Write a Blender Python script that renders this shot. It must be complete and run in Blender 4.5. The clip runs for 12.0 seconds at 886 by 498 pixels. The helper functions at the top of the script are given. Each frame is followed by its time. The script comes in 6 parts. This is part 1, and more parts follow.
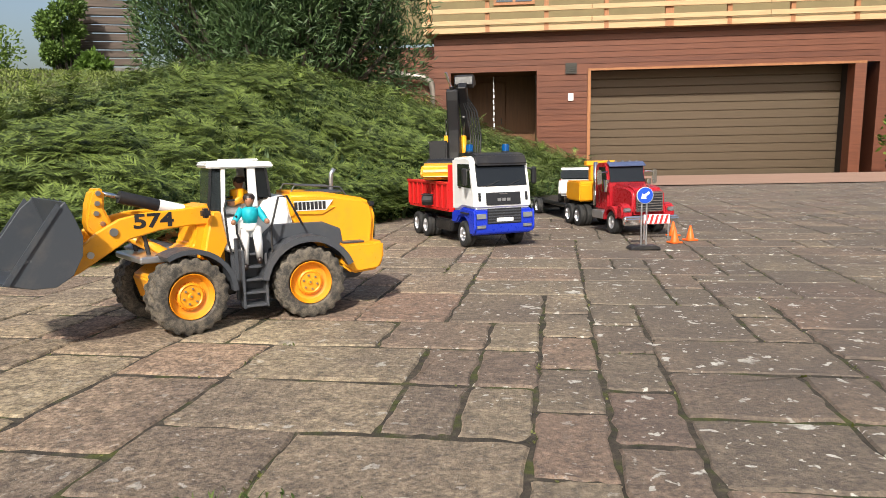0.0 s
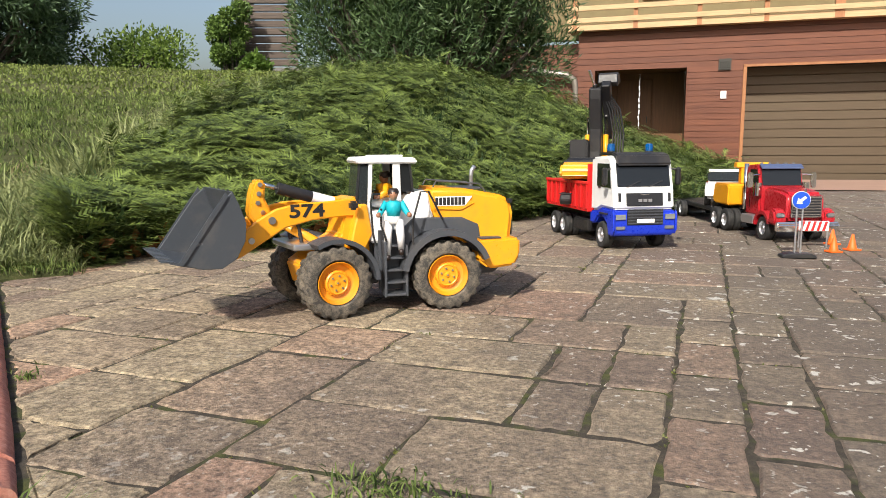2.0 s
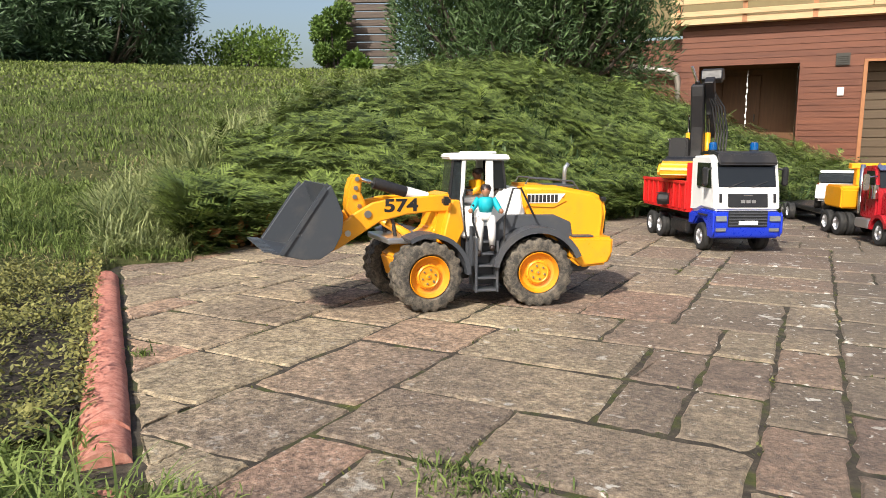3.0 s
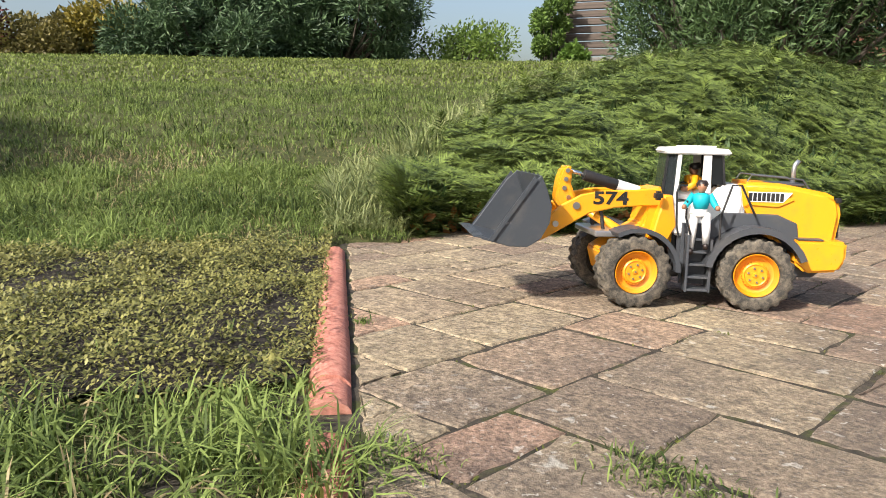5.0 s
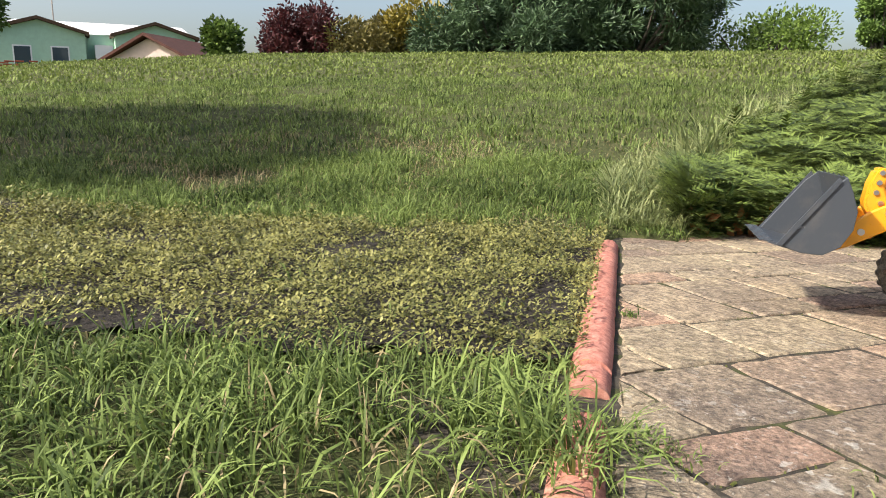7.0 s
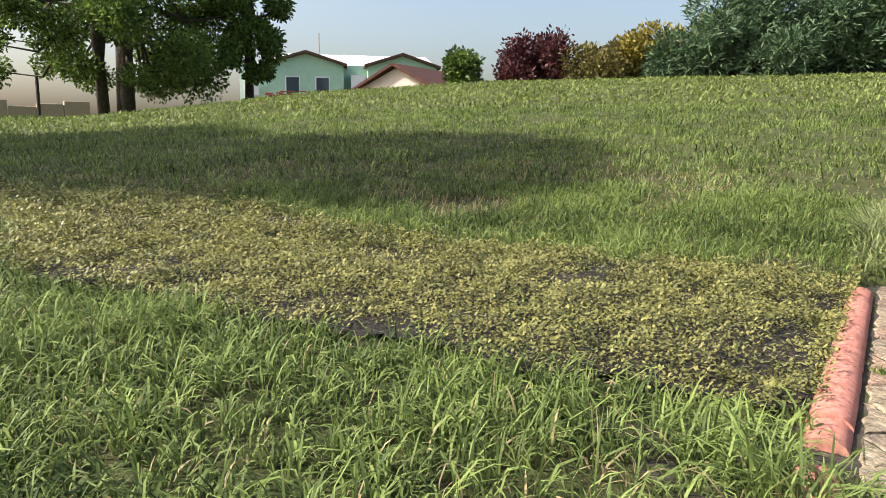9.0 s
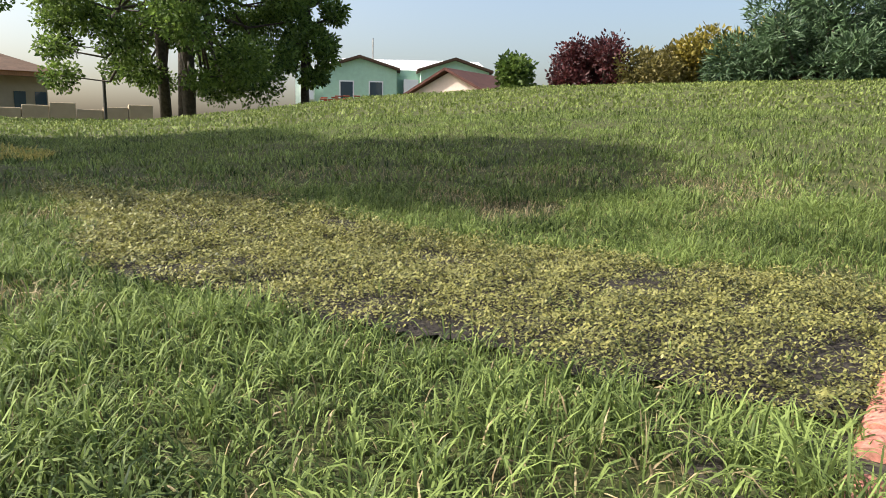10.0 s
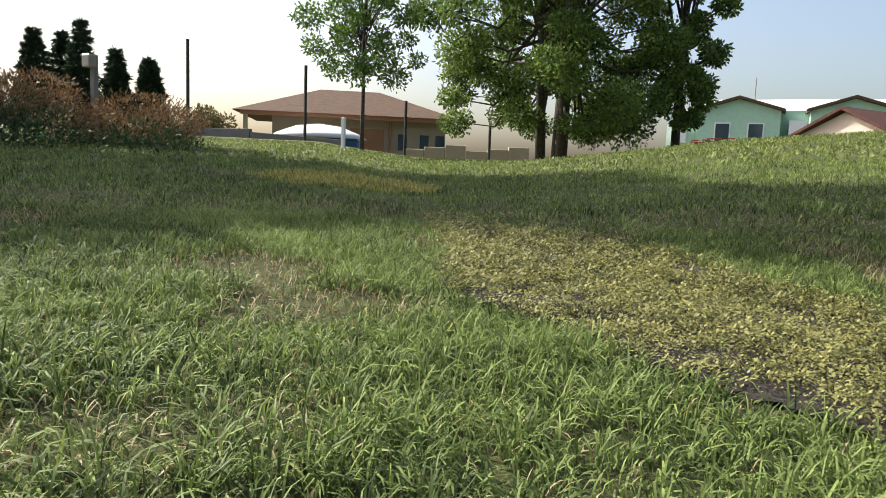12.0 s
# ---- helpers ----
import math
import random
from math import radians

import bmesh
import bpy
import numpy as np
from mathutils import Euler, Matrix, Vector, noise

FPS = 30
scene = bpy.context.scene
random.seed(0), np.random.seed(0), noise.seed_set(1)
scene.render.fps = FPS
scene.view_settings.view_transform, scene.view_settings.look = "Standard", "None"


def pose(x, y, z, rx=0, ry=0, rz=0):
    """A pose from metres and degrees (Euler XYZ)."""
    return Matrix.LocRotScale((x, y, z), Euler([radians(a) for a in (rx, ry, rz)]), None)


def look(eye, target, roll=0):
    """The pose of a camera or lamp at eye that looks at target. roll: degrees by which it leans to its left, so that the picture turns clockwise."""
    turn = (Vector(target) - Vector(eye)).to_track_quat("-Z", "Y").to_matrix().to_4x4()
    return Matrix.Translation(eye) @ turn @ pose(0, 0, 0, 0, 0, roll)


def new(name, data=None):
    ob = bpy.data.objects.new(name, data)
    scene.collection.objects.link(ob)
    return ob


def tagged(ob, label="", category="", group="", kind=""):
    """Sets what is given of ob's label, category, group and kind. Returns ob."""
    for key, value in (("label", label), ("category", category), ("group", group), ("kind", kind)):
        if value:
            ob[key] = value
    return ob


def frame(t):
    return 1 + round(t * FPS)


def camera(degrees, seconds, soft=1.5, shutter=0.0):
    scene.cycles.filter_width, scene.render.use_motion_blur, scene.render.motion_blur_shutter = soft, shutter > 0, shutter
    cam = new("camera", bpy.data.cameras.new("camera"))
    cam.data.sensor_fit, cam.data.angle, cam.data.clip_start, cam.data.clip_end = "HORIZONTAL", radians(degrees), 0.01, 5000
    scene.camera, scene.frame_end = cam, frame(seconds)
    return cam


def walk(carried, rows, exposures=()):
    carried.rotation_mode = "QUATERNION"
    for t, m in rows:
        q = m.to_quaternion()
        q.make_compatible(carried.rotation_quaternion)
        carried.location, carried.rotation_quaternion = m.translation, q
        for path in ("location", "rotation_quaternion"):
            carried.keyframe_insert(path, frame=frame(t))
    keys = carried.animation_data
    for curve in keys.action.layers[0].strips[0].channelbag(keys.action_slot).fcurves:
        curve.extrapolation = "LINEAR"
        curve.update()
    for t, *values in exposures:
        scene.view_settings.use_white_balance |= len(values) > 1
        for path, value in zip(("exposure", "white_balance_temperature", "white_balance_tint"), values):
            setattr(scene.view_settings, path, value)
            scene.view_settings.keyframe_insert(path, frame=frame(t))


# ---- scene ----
cam = camera(64.1, 12.0, soft=0.9)
PATH = [  # seconds, place, turn
    (0, 0.3800, -1.6582, 0.3028, 79.940, 1.192, 2.525),
    (0.5, 0.3800, -1.6631, 0.3040, 79.951, 1.094, 5.020),
    (1, 0.3800, -1.6672, 0.3032, 79.962, 1.012, 7.936),
    (1.5, 0.3810, -1.6712, 0.3033, 79.986, 0.937, 11.044),
    (2, 0.3810, -1.6752, 0.3035, 79.979, 0.842, 13.686),
    (2.5, 0.3820, -1.6782, 0.3026, 79.899, 0.672, 16.977),
    (3, 0.3850, -1.6832, 0.3028, 79.867, 0.637, 21.273),
    (3.2, 0.3870, -1.6842, 0.3018, 79.947, 0.696, 22.867),
    (4.8, 0.3920, -1.6993, 0.3014, 79.424, 0.261, 35.879),
    (5, 0.3950, -1.7023, 0.3016, 79.389, 0.137, 38.189),
    (5.5, 0.3980, -1.7063, 0.3007, 79.243, -0.089, 43.735),
    (6, 0.4010, -1.7094, 0.2988, 79.045, -0.239, 48.953),
    (6.5, 0.4080, -1.7124, 0.2980, 78.536, -0.281, 55.030),
    (7, 0.4150, -1.7174, 0.2992, 78.868, -0.458, 60.617),
    (7.5, 0.4210, -1.7194, 0.2992, 79.182, -0.569, 65.381),
    (7.7, 0.4240, -1.7264, 0.2985, 79.471, -0.645, 66.934),
    (9.3, 0.4840, -1.7644, 0.3251, 80.691, -0.893, 80.514),
    (9.5, 0.4930, -1.7683, 0.3262, 80.746, -0.987, 81.233),
    (10, 0.4960, -1.7693, 0.3263, 80.837, -1.077, 82.828),
    (10.5, 0.5040, -1.7693, 0.3283, 81.775, -1.265, 88.168),
    (11, 0.5080, -1.7663, 0.3261, 82.193, -1.576, 96.507),
    (11.5, 0.5020, -1.7544, 0.3247, 82.698, -1.938, 104.925),
    (12, 0.4910, -1.7404, 0.3231, 83.358, -2.225, 111.666),
]
# the clip's camera opens up as it turns from the pale paving to the lawn
walk(cam, [(t, pose(*p)) for t, *p in PATH], [(0, 0.17), (3, 0.31), (5.5, 0.6), (7.5, 0.74), (9.5, 0.86), (12, 0.82)])

# ---- light ----
SUN_AZ, SUN_EL = radians(187), radians(41)
world = bpy.data.worlds.new("world")
scene.world = world
world.use_nodes = True
wn = world.node_tree
sky = wn.nodes.new("ShaderNodeTexSky")
sky.sky_type, sky.sun_disc = "NISHITA", False
sky.sun_elevation, sky.sun_rotation = SUN_EL, SUN_AZ
sky.dust_density, sky.air_density, sky.ozone_density = 4.5, 1.0, 0.7
wn.links.new(sky.outputs[0], wn.nodes["Background"].inputs[0])
wn.nodes["Background"].inputs[1].default_value = 0.138
sun_dir = Vector((math.sin(SUN_AZ) * math.cos(SUN_EL), math.cos(SUN_AZ) * math.cos(SUN_EL), math.sin(SUN_EL)))
sun = new("sun", bpy.data.lights.new("sun", "SUN"))
sun.data.energy, sun.data.angle, sun.data.color = 5.0, radians(0.6), (1.0, 0.95, 0.86)
sun.matrix_world = look(sun_dir * 40, (0, 0, 0))

# ---- materials ----


class Mat:
    """A node material, built step by step."""

    def __init__(self, name, color=(0.5, 0.5, 0.5), rough=0.6, metal=0.0, spec=0.5):
        self.m = bpy.data.materials.new(name)
        self.m.use_nodes = True
        self.t = self.m.node_tree
        self.b = self.t.nodes["Principled BSDF"]
        self.b.inputs["Base Color"].default_value = (*color, 1)
        self.b.inputs["Roughness"].default_value = rough
        self.b.inputs["Metallic"].default_value = metal
        self.b.inputs["Specular IOR Level"].default_value = spec

    def node(self, kind, **values):
        n = self.t.nodes.new(kind)
        for k, v in values.items():
            n.inputs[k.replace("_", " ")].default_value = v
        return n

    def link(self, a, b):
        self.t.links.new(a, b)

    def coords(self):
        return self.node("ShaderNodeTexCoord").outputs["Object"]

    def noise(self, scale, detail=4.0, rough=0.6, vec=None):
        n = self.node("ShaderNodeTexNoise", Scale=scale, Detail=detail, Roughness=rough)
        self.link(vec if vec else self.coords(), n.inputs["Vector"])
        return n.outputs["Fac"]

    def ramp(self, fac, stops):
        r = self.node("ShaderNodeValToRGB")
        e = r.color_ramp.elements
        while len(e) < len(stops):
            e.new(0.5)
        for el, (p, c) in zip(e, stops):
            el.position = p
            el.color = (*c, 1) if len(c) == 3 else c
        self.link(fac, r.inputs[0])
        return r.outputs[0]

    def mix(self, fac, a, b, how="MIX"):
        n = self.t.nodes.new("ShaderNodeMix")
        n.data_type, n.blend_type = "RGBA", how
        for s, v in ((n.inputs[0], fac), (n.inputs[6], a), (n.inputs[7], b)):
            if isinstance(v, (int, float)):
                s.default_value = v
            elif isinstance(v, tuple):
                s.default_value = (*v, 1)
            else:
                self.link(v, s)
        return n.outputs[2]

    def color(self, socket):
        self.link(socket, self.b.inputs["Base Color"])
        return self

    def rough(self, socket):
        self.link(socket, self.b.inputs["Roughness"])
        return self

    def bump(self, fac, strength=0.3, dist=0.002):
        n = self.node("ShaderNodeBump", Strength=strength, Distance=dist)
        self.link(fac, n.inputs["Height"])
        self.link(n.outputs[0], self.b.inputs["Normal"])
        return self


def grey(v):
    return (v, v, v)


def plastic(name, color, rough=0.35, dirt=0.35, scale=60.0, dirt_color=(0.16, 0.13, 0.1)):
    """Moulded toy plastic with a film of dust and fine scuffs."""
    m = Mat(name, color, rough)
    n = m.noise(scale * 0.25, 6, 0.7)
    f = m.ramp(n, [(0.5, grey(0)), (0.8, grey(dirt))])
    m.color(m.mix(f, color, dirt_color))
    r = m.noise(scale * 3, 4)
    m.rough(m.ramp(r, [(0.3, grey(rough - 0.06)), (0.8, grey(min(1, rough + 0.2)))]))
    m.bump(m.noise(scale * 8, 2), 0.05, 0.0006)
    return m.m


def leafy(name, dark, light, scale=2.0, trans=0.25, rough=0.55, spec=0.3):
    """Leaves: colour varies leaf by leaf and in drifts, light passes through."""
    m = Mat(name, dark, rough, 0, spec)
    g = m.node("ShaderNodeNewGeometry")
    a = m.noise(scale, 3)
    s = m.node("ShaderNodeMath")
    s.operation = "ADD"
    half = m.node("ShaderNodeMath")
    half.operation = "MULTIPLY"
    half.inputs[1].default_value = 0.6
    m.link(g.outputs["Random Per Island"], half.inputs[0])
    m.link(half.outputs[0], s.inputs[0])
    sub = m.node("ShaderNodeMath")
    sub.operation = "SUBTRACT"
    sub.inputs[1].default_value = 0.3
    m.link(a, sub.inputs[0])
    m.link(sub.outputs[0], s.inputs[1])
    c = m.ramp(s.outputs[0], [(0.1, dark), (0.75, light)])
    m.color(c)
    if trans:
        tr = m.node("ShaderNodeBsdfTranslucent")
        m.link(c, tr.inputs["Color"])
        mx = m.node("ShaderNodeMixShader")
        mx.inputs[0].default_value = trans
        m.link(m.b.outputs[0], mx.inputs[1])
        m.link(tr.outputs[0], mx.inputs[2])
        m.link(mx.outputs[0], m.t.nodes["Material Output"].inputs["Surface"])
    return m.m


YELLOW = plastic("yellow_plastic", (0.8, 0.34, 0.01), 0.32, 0.3)
ORANGE_RIM = plastic("rim_plastic", (0.78, 0.30, 0.012), 0.35, 0.55)
WHITE = plastic("white_plastic", (0.78, 0.78, 0.77), 0.35, 0.12)
RED = plastic("red_plastic", (0.62, 0.018, 0.018), 0.3, 0.15)
DARK_RED = plastic("crimson_plastic", (0.36, 0.012, 0.02), 0.25, 0.15)
BLUE = plastic("blue_plastic", (0.012, 0.04, 0.52), 0.28, 0.12)
GREY = plastic("dark_grey_plastic", (0.055, 0.06, 0.07), 0.42, 0.35)
BLACK = plastic("black_plastic", (0.014, 0.014, 0.016), 0.38, 0.25)
m = Mat("bucket_grey_plastic", (0.05, 0.056, 0.068), 0.42)
mp = m.node("ShaderNodeMapping")
mp.inputs["Scale"].default_value = (9, 60, 9)
mp.inputs["Rotation"].default_value = (0.4, 0.5, 0.2)
m.link(m.coords(), mp.inputs["Vector"])
c = m.mix(m.ramp(m.noise(18, 5, 0.7), [(0.5, grey(0)), (0.8, grey(0.4))]), (0.05, 0.057, 0.068), (0.16, 0.14, 0.12))
m.color(m.mix(m.ramp(m.noise(4, 3, 0.6, mp.outputs[0]), [(0.67, grey(0)), (0.72, grey(0.55))]), c, (0.4, 0.4, 0.4)))
m.bump(m.noise(300, 3), 0.08, 0.0006)
BUCKET = m.m
SILVER = Mat("silver_plastic", (0.6, 0.6, 0.62), 0.28, 0.85).m
CHROME = Mat("chrome", (0.8, 0.8, 0.8), 0.1, 1.0).m
BRASSY = Mat("screw_steel", (0.55, 0.55, 0.55), 0.3, 1.0).m
ORANGE = plastic("orange_plastic", (0.85, 0.13, 0.01), 0.45, 0.1)
LAMP = Mat("lamp_lens", (0.32, 0.33, 0.34), 0.06, 0.6).m
VISOR = Mat("tinted_visor", (0.1, 0.13, 0.24), 0.15, 0.3).m
DEAD_LEAF = leafy("dead_leaves", (0.16, 0.06, 0.02), (0.36, 0.16, 0.06), 8, 0.1)
BEACON = Mat("beacon_blue", (0.0, 0.12, 0.42), 0.12).m
BEACON.node_tree.nodes["Principled BSDF"].inputs["Transmission Weight"].default_value = 0.5
SIGN_BLUE = Mat("sign_blue", (0.01, 0.07, 0.5), 0.35).m
SIGN_WHITE = Mat("sign_white", (0.8, 0.8, 0.8), 0.4).m
TEAL = plastic("teal_shirt", (0.0, 0.36, 0.44), 0.55, 0.05)
SKIN = Mat("doll_plastic", (0.32, 0.15, 0.085), 0.45).m
HAIR = Mat("doll_hair", (0.02, 0.012, 0.01), 0.4).m
TROUSERS = plastic("white_trousers", (0.74, 0.74, 0.74), 0.5, 0.12)

m = Mat("toy_glass", (0.72, 0.78, 0.8), 0.05)
m.b.inputs["Transmission Weight"].default_value = 0.9
m.b.inputs["IOR"].default_value = 1.12
TOY_GLASS = m.m
m = Mat("smoked_glass", (0.05, 0.06, 0.065), 0.06)
m.b.inputs["Transmission Weight"].default_value = 0.55
m.b.inputs["IOR"].default_value = 1.15
DARK_GLASS = m.m
CAB_GLASS = Mat("black_tinted_glass", (0.012, 0.014, 0.016), 0.07).m

m = Mat("tyre_rubber", (0.02, 0.02, 0.02), 0.8)
n1 = m.noise(40, 8, 0.7)
n2 = m.noise(9, 3)
f = m.ramp(m.noise(75, 8, 0.8), [(0.42, grey(0.08)), (0.6, grey(0.75))])
m.color(m.mix(f, (0.02, 0.02, 0.02), (0.21, 0.175, 0.13))).bump(n1, 0.25, 0.001)
TYRE = m.m
m = Mat("clean_tyre", (0.018, 0.018, 0.018), 0.75)
m.color(m.mix(m.ramp(m.noise(60, 5), [(0.5, grey(0)), (0.8, grey(0.4))]), (0.018, 0.018, 0.018), (0.1, 0.09, 0.075)))
CLEAN_TYRE = m.m


def stone(name, per):
    """Weathered concrete slab: tone slab by slab, grain, damp stains, pale lichen discs."""
    m = Mat(name, (0.25, 0.22, 0.18), 0.85, 0, 0.25)
    if per == "object":
        r = m.node("ShaderNodeObjectInfo").outputs["Random"]
    else:
        r = m.node("ShaderNodeNewGeometry").outputs["Random Per Island"]
    tone = m.ramp(r, [(0.0, (0.29, 0.24, 0.17)), (0.2, (0.44, 0.37, 0.25)), (0.4, (0.40, 0.26, 0.19)), (0.6, (0.25, 0.2, 0.15)), (0.8, (0.42, 0.35, 0.24)), (1.0, (0.28, 0.185, 0.145))])
    big = m.noise(5.0, 5, 0.6)
    tone = m.mix(m.ramp(big, [(0.38, grey(0.6)), (0.62, grey(0))]), tone, (0.15, 0.12, 0.105))
    fine = m.noise(160, 6, 0.75)
    tone = m.mix(0.6, tone, m.ramp(fine, [(0.36, (0.0, 0.0, 0.0)), (0.5, (0.5, 0.46, 0.42)), (0.63, (1.0, 0.97, 0.9))]), "OVERLAY")
    tone = m.mix(0.8, tone, m.ramp(m.noise(55, 6, 0.7), [(0.32, grey(0.16)), (0.52, grey(0.5)), (0.7, grey(0.78))]), "OVERLAY")
    blotch = m.noise(28, 6, 0.7)
    tone = m.mix(m.ramp(blotch, [(0.5, grey(0)), (0.68, grey(0.5))]), tone, (0.11, 0.085, 0.07))
    speck = m.noise(420, 2, 0.5)
    tone = m.mix(m.ramp(speck, [(0.62, grey(0)), (0.72, grey(0.6))]), tone, (0.42, 0.39, 0.33))
    # years of dirt lie on the open yard, less along the kerb
    sp = m.node("ShaderNodeSeparateXYZ")
    m.link(m.coords(), sp.inputs[0])
    rg = m.node("ShaderNodeMapRange")
    for k, v in enumerate((-0.1, 0.7, 0.0, 0.95)):
        rg.inputs[k + 1].default_value = v
    m.link(sp.outputs["X"], rg.inputs[0])
    tone = m.mix(m.mix(1.0, rg.outputs[0], m.ramp(m.noise(7.0, 5, 0.65), [(0.3, grey(1)), (0.7, grey(0.55))]), "MULTIPLY"), tone, (0.12, 0.1, 0.085))
    # lichen
    warp = m.node("ShaderNodeVectorMath")
    warp.operation = "ADD"
    nz = m.node("ShaderNodeTexNoise", Scale=60.0, Detail=4.0)
    m.link(m.coords(), nz.inputs["Vector"])
    sc = m.node("ShaderNodeVectorMath")
    sc.operation = "SCALE"
    sc.inputs["Scale"].default_value = 0.04
    m.link(nz.outputs["Color"], sc.inputs[0])
    m.link(m.coords(), warp.inputs[0])
    m.link(sc.outputs[0], warp.inputs[1])
    disc = None
    for scale, size in ((9.0, 0.12), (17.0, 0.13), (34.0, 0.17), (62.0, 0.15)):
        v = m.node("ShaderNodeTexVoronoi", Scale=scale)
        m.link(warp.outputs[0], v.inputs["Vector"])
        d = m.ramp(v.outputs["Distance"], [(size - 0.045, grey(1)), (size, grey(0))])
        disc = d if disc is None else m.mix(1.0, disc, d, "LIGHTEN")
    # lichen is thicker where the paving lies open, away from the kerb
    sep = m.node("ShaderNodeSeparateXYZ")
    m.link(m.coords(), sep.inputs[0])
    span = m.node("ShaderNodeMapRange")
    for k, v in enumerate((-0.1, 0.5, 0.12, 1.0)):
        span.inputs[k + 1].default_value = v
    m.link(sep.outputs["X"], span.inputs[0])
    where = m.mix(1.0, m.ramp(m.noise(3.3, 4), [(0.36, grey(0)), (0.5, grey(1))]), span.outputs[0], "MULTIPLY")
    lich = m.mix(1.0, disc, where, "MULTIPLY")
    tone = m.mix(lich, tone, m.ramp(fine, [(0.3, (0.42, 0.4, 0.35)), (0.7, (0.68, 0.66, 0.6))]))
    m.color(tone)
    m.bump(m.mix(0.5, fine, m.noise(35, 5, 0.7)), 1.0, 0.006)
    return m.m


SLAB = stone("concrete_slab", "object")
SLAB_REST = stone("concrete_slab_joined", "island")

m = Mat("joint_earth", (0.06, 0.05, 0.035), 0.95)
n1 = m.noise(70, 6, 0.7)
moss = m.ramp(m.noise(22, 5), [(0.5, grey(0)), (0.6, grey(1))])
m.color(m.mix(moss, m.ramp(n1, [(0.3, (0.014, 0.011, 0.008)), (0.55, (0.05, 0.04, 0.028)), (0.75, (0.14, 0.115, 0.08))]), m.ramp(n1, [(0.3, (0.02, 0.026, 0.006)), (0.7, (0.07, 0.075, 0.014))])))
m.bump(n1, 0.8, 0.004)
JOINT = m.m

m = Mat("red_kerb_concrete", (0.42, 0.16, 0.12), 0.85, 0, 0.25)
n1 = m.noise(130, 6, 0.75)
c = m.ramp(n1, [(0.28, (0.27, 0.1, 0.075)), (0.5, (0.52, 0.21, 0.155)), (0.75, (0.66, 0.35, 0.28))])
c = m.mix(m.ramp(m.noise(12, 5), [(0.55, grey(0)), (0.72, grey(0.55))]), c, (0.2, 0.15, 0.1))
m.color(c).bump(n1, 0.6, 0.002)
KERB = m.m

m = Mat("lawn_ground", (0.05, 0.07, 0.02), 0.95, 0, 0.2)
n1, n2 = m.noise(30, 8, 0.75), m.noise(0.9, 4)
c = m.ramp(n1, [(0.3, (0.025, 0.027, 0.011)), (0.55, (0.075, 0.085, 0.028)), (0.8, (0.17, 0.145, 0.07))])
c = m.mix(m.ramp(n2, [(0.5, grey(0)), (0.7, grey(0.4))]), c, (0.13, 0.13, 0.05))
m.color(c).bump(n1, 0.8, 0.02)
LAWN = m.m
m = Mat("dark_soil", (0.05, 0.045, 0.04), 0.95, 0, 0.2)
n1 = m.noise(90, 8, 0.75)
m.color(m.ramp(n1, [(0.3, (0.014, 0.012, 0.011)), (0.55, (0.045, 0.038, 0.032)), (0.8, (0.1, 0.085, 0.07))])).bump(n1, 0.9, 0.006)
SOIL = m.m

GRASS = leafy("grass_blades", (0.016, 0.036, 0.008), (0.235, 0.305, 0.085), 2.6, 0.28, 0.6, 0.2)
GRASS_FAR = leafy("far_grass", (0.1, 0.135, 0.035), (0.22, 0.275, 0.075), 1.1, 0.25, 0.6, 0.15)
MOSS = leafy("joint_moss", (0.025, 0.032, 0.007), (0.12, 0.13, 0.025), 9, 0.1)
TALL = leafy("unmown_grass", (0.07, 0.1, 0.03), (0.36, 0.39, 0.17), 3.0, 0.3, 0.5)
YELLOWED = leafy("yellowed_grass", (0.28, 0.25, 0.06), (0.5, 0.43, 0.12), 3, 0.25)
STRAW = leafy("dry_grass", (0.2, 0.15, 0.075), (0.42, 0.34, 0.18), 3, 0.2)
WEED = leafy("knotweed_leaves", (0.03, 0.04, 0.01), (0.33, 0.315, 0.1), 9, 0.2, 0.5)
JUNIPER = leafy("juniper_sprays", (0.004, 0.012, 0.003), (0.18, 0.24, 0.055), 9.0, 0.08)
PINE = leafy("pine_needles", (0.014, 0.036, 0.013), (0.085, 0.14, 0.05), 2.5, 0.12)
BLUE_PINE = leafy("blue_pine_needles", (0.012, 0.028, 0.014), (0.1, 0.165, 0.075), 1.6, 0.12)
LEAF = leafy("walnut_leaves", (0.022, 0.05, 0.01), (0.19, 0.28, 0.055), 1.0, 0.4)
LEAF_LIGHT = leafy("ash_leaves", (0.05, 0.1, 0.015), (0.16, 0.26, 0.05), 0.7, 0.35)
PURPLE = leafy("purple_leaves", (0.03, 0.01, 0.011), (0.1, 0.026, 0.027), 1.2, 0.2)
YELLOW_LEAF = leafy("yellow_leaves", (0.12, 0.11, 0.02), (0.34, 0.27, 0.05), 1.2, 0.25)
OLIVE = leafy("olive_leaves", (0.07, 0.065, 0.02), (0.2, 0.17, 0.05), 1.2, 0.25)
SPRUCE = leafy("spruce_needles", (0.01, 0.024, 0.012), (0.045, 0.075, 0.032), 0.8, 0.05)
THUJA = leafy("thuja_scales", (0.035, 0.07, 0.016), (0.15, 0.24, 0.05), 2.5, 0.12)
HEATHER = leafy("rusty_heather", (0.12, 0.06, 0.028), (0.34, 0.21, 0.09), 2, 0.2)
BARK = Mat("bark", (0.07, 0.055, 0.04), 0.9)
n1 = BARK.noise(14, 6, 0.7)
BARK.color(BARK.ramp(n1, [(0.3, (0.025, 0.02, 0.015)), (0.7, (0.11, 0.09, 0.07))])).bump(n1, 0.8, 0.02)
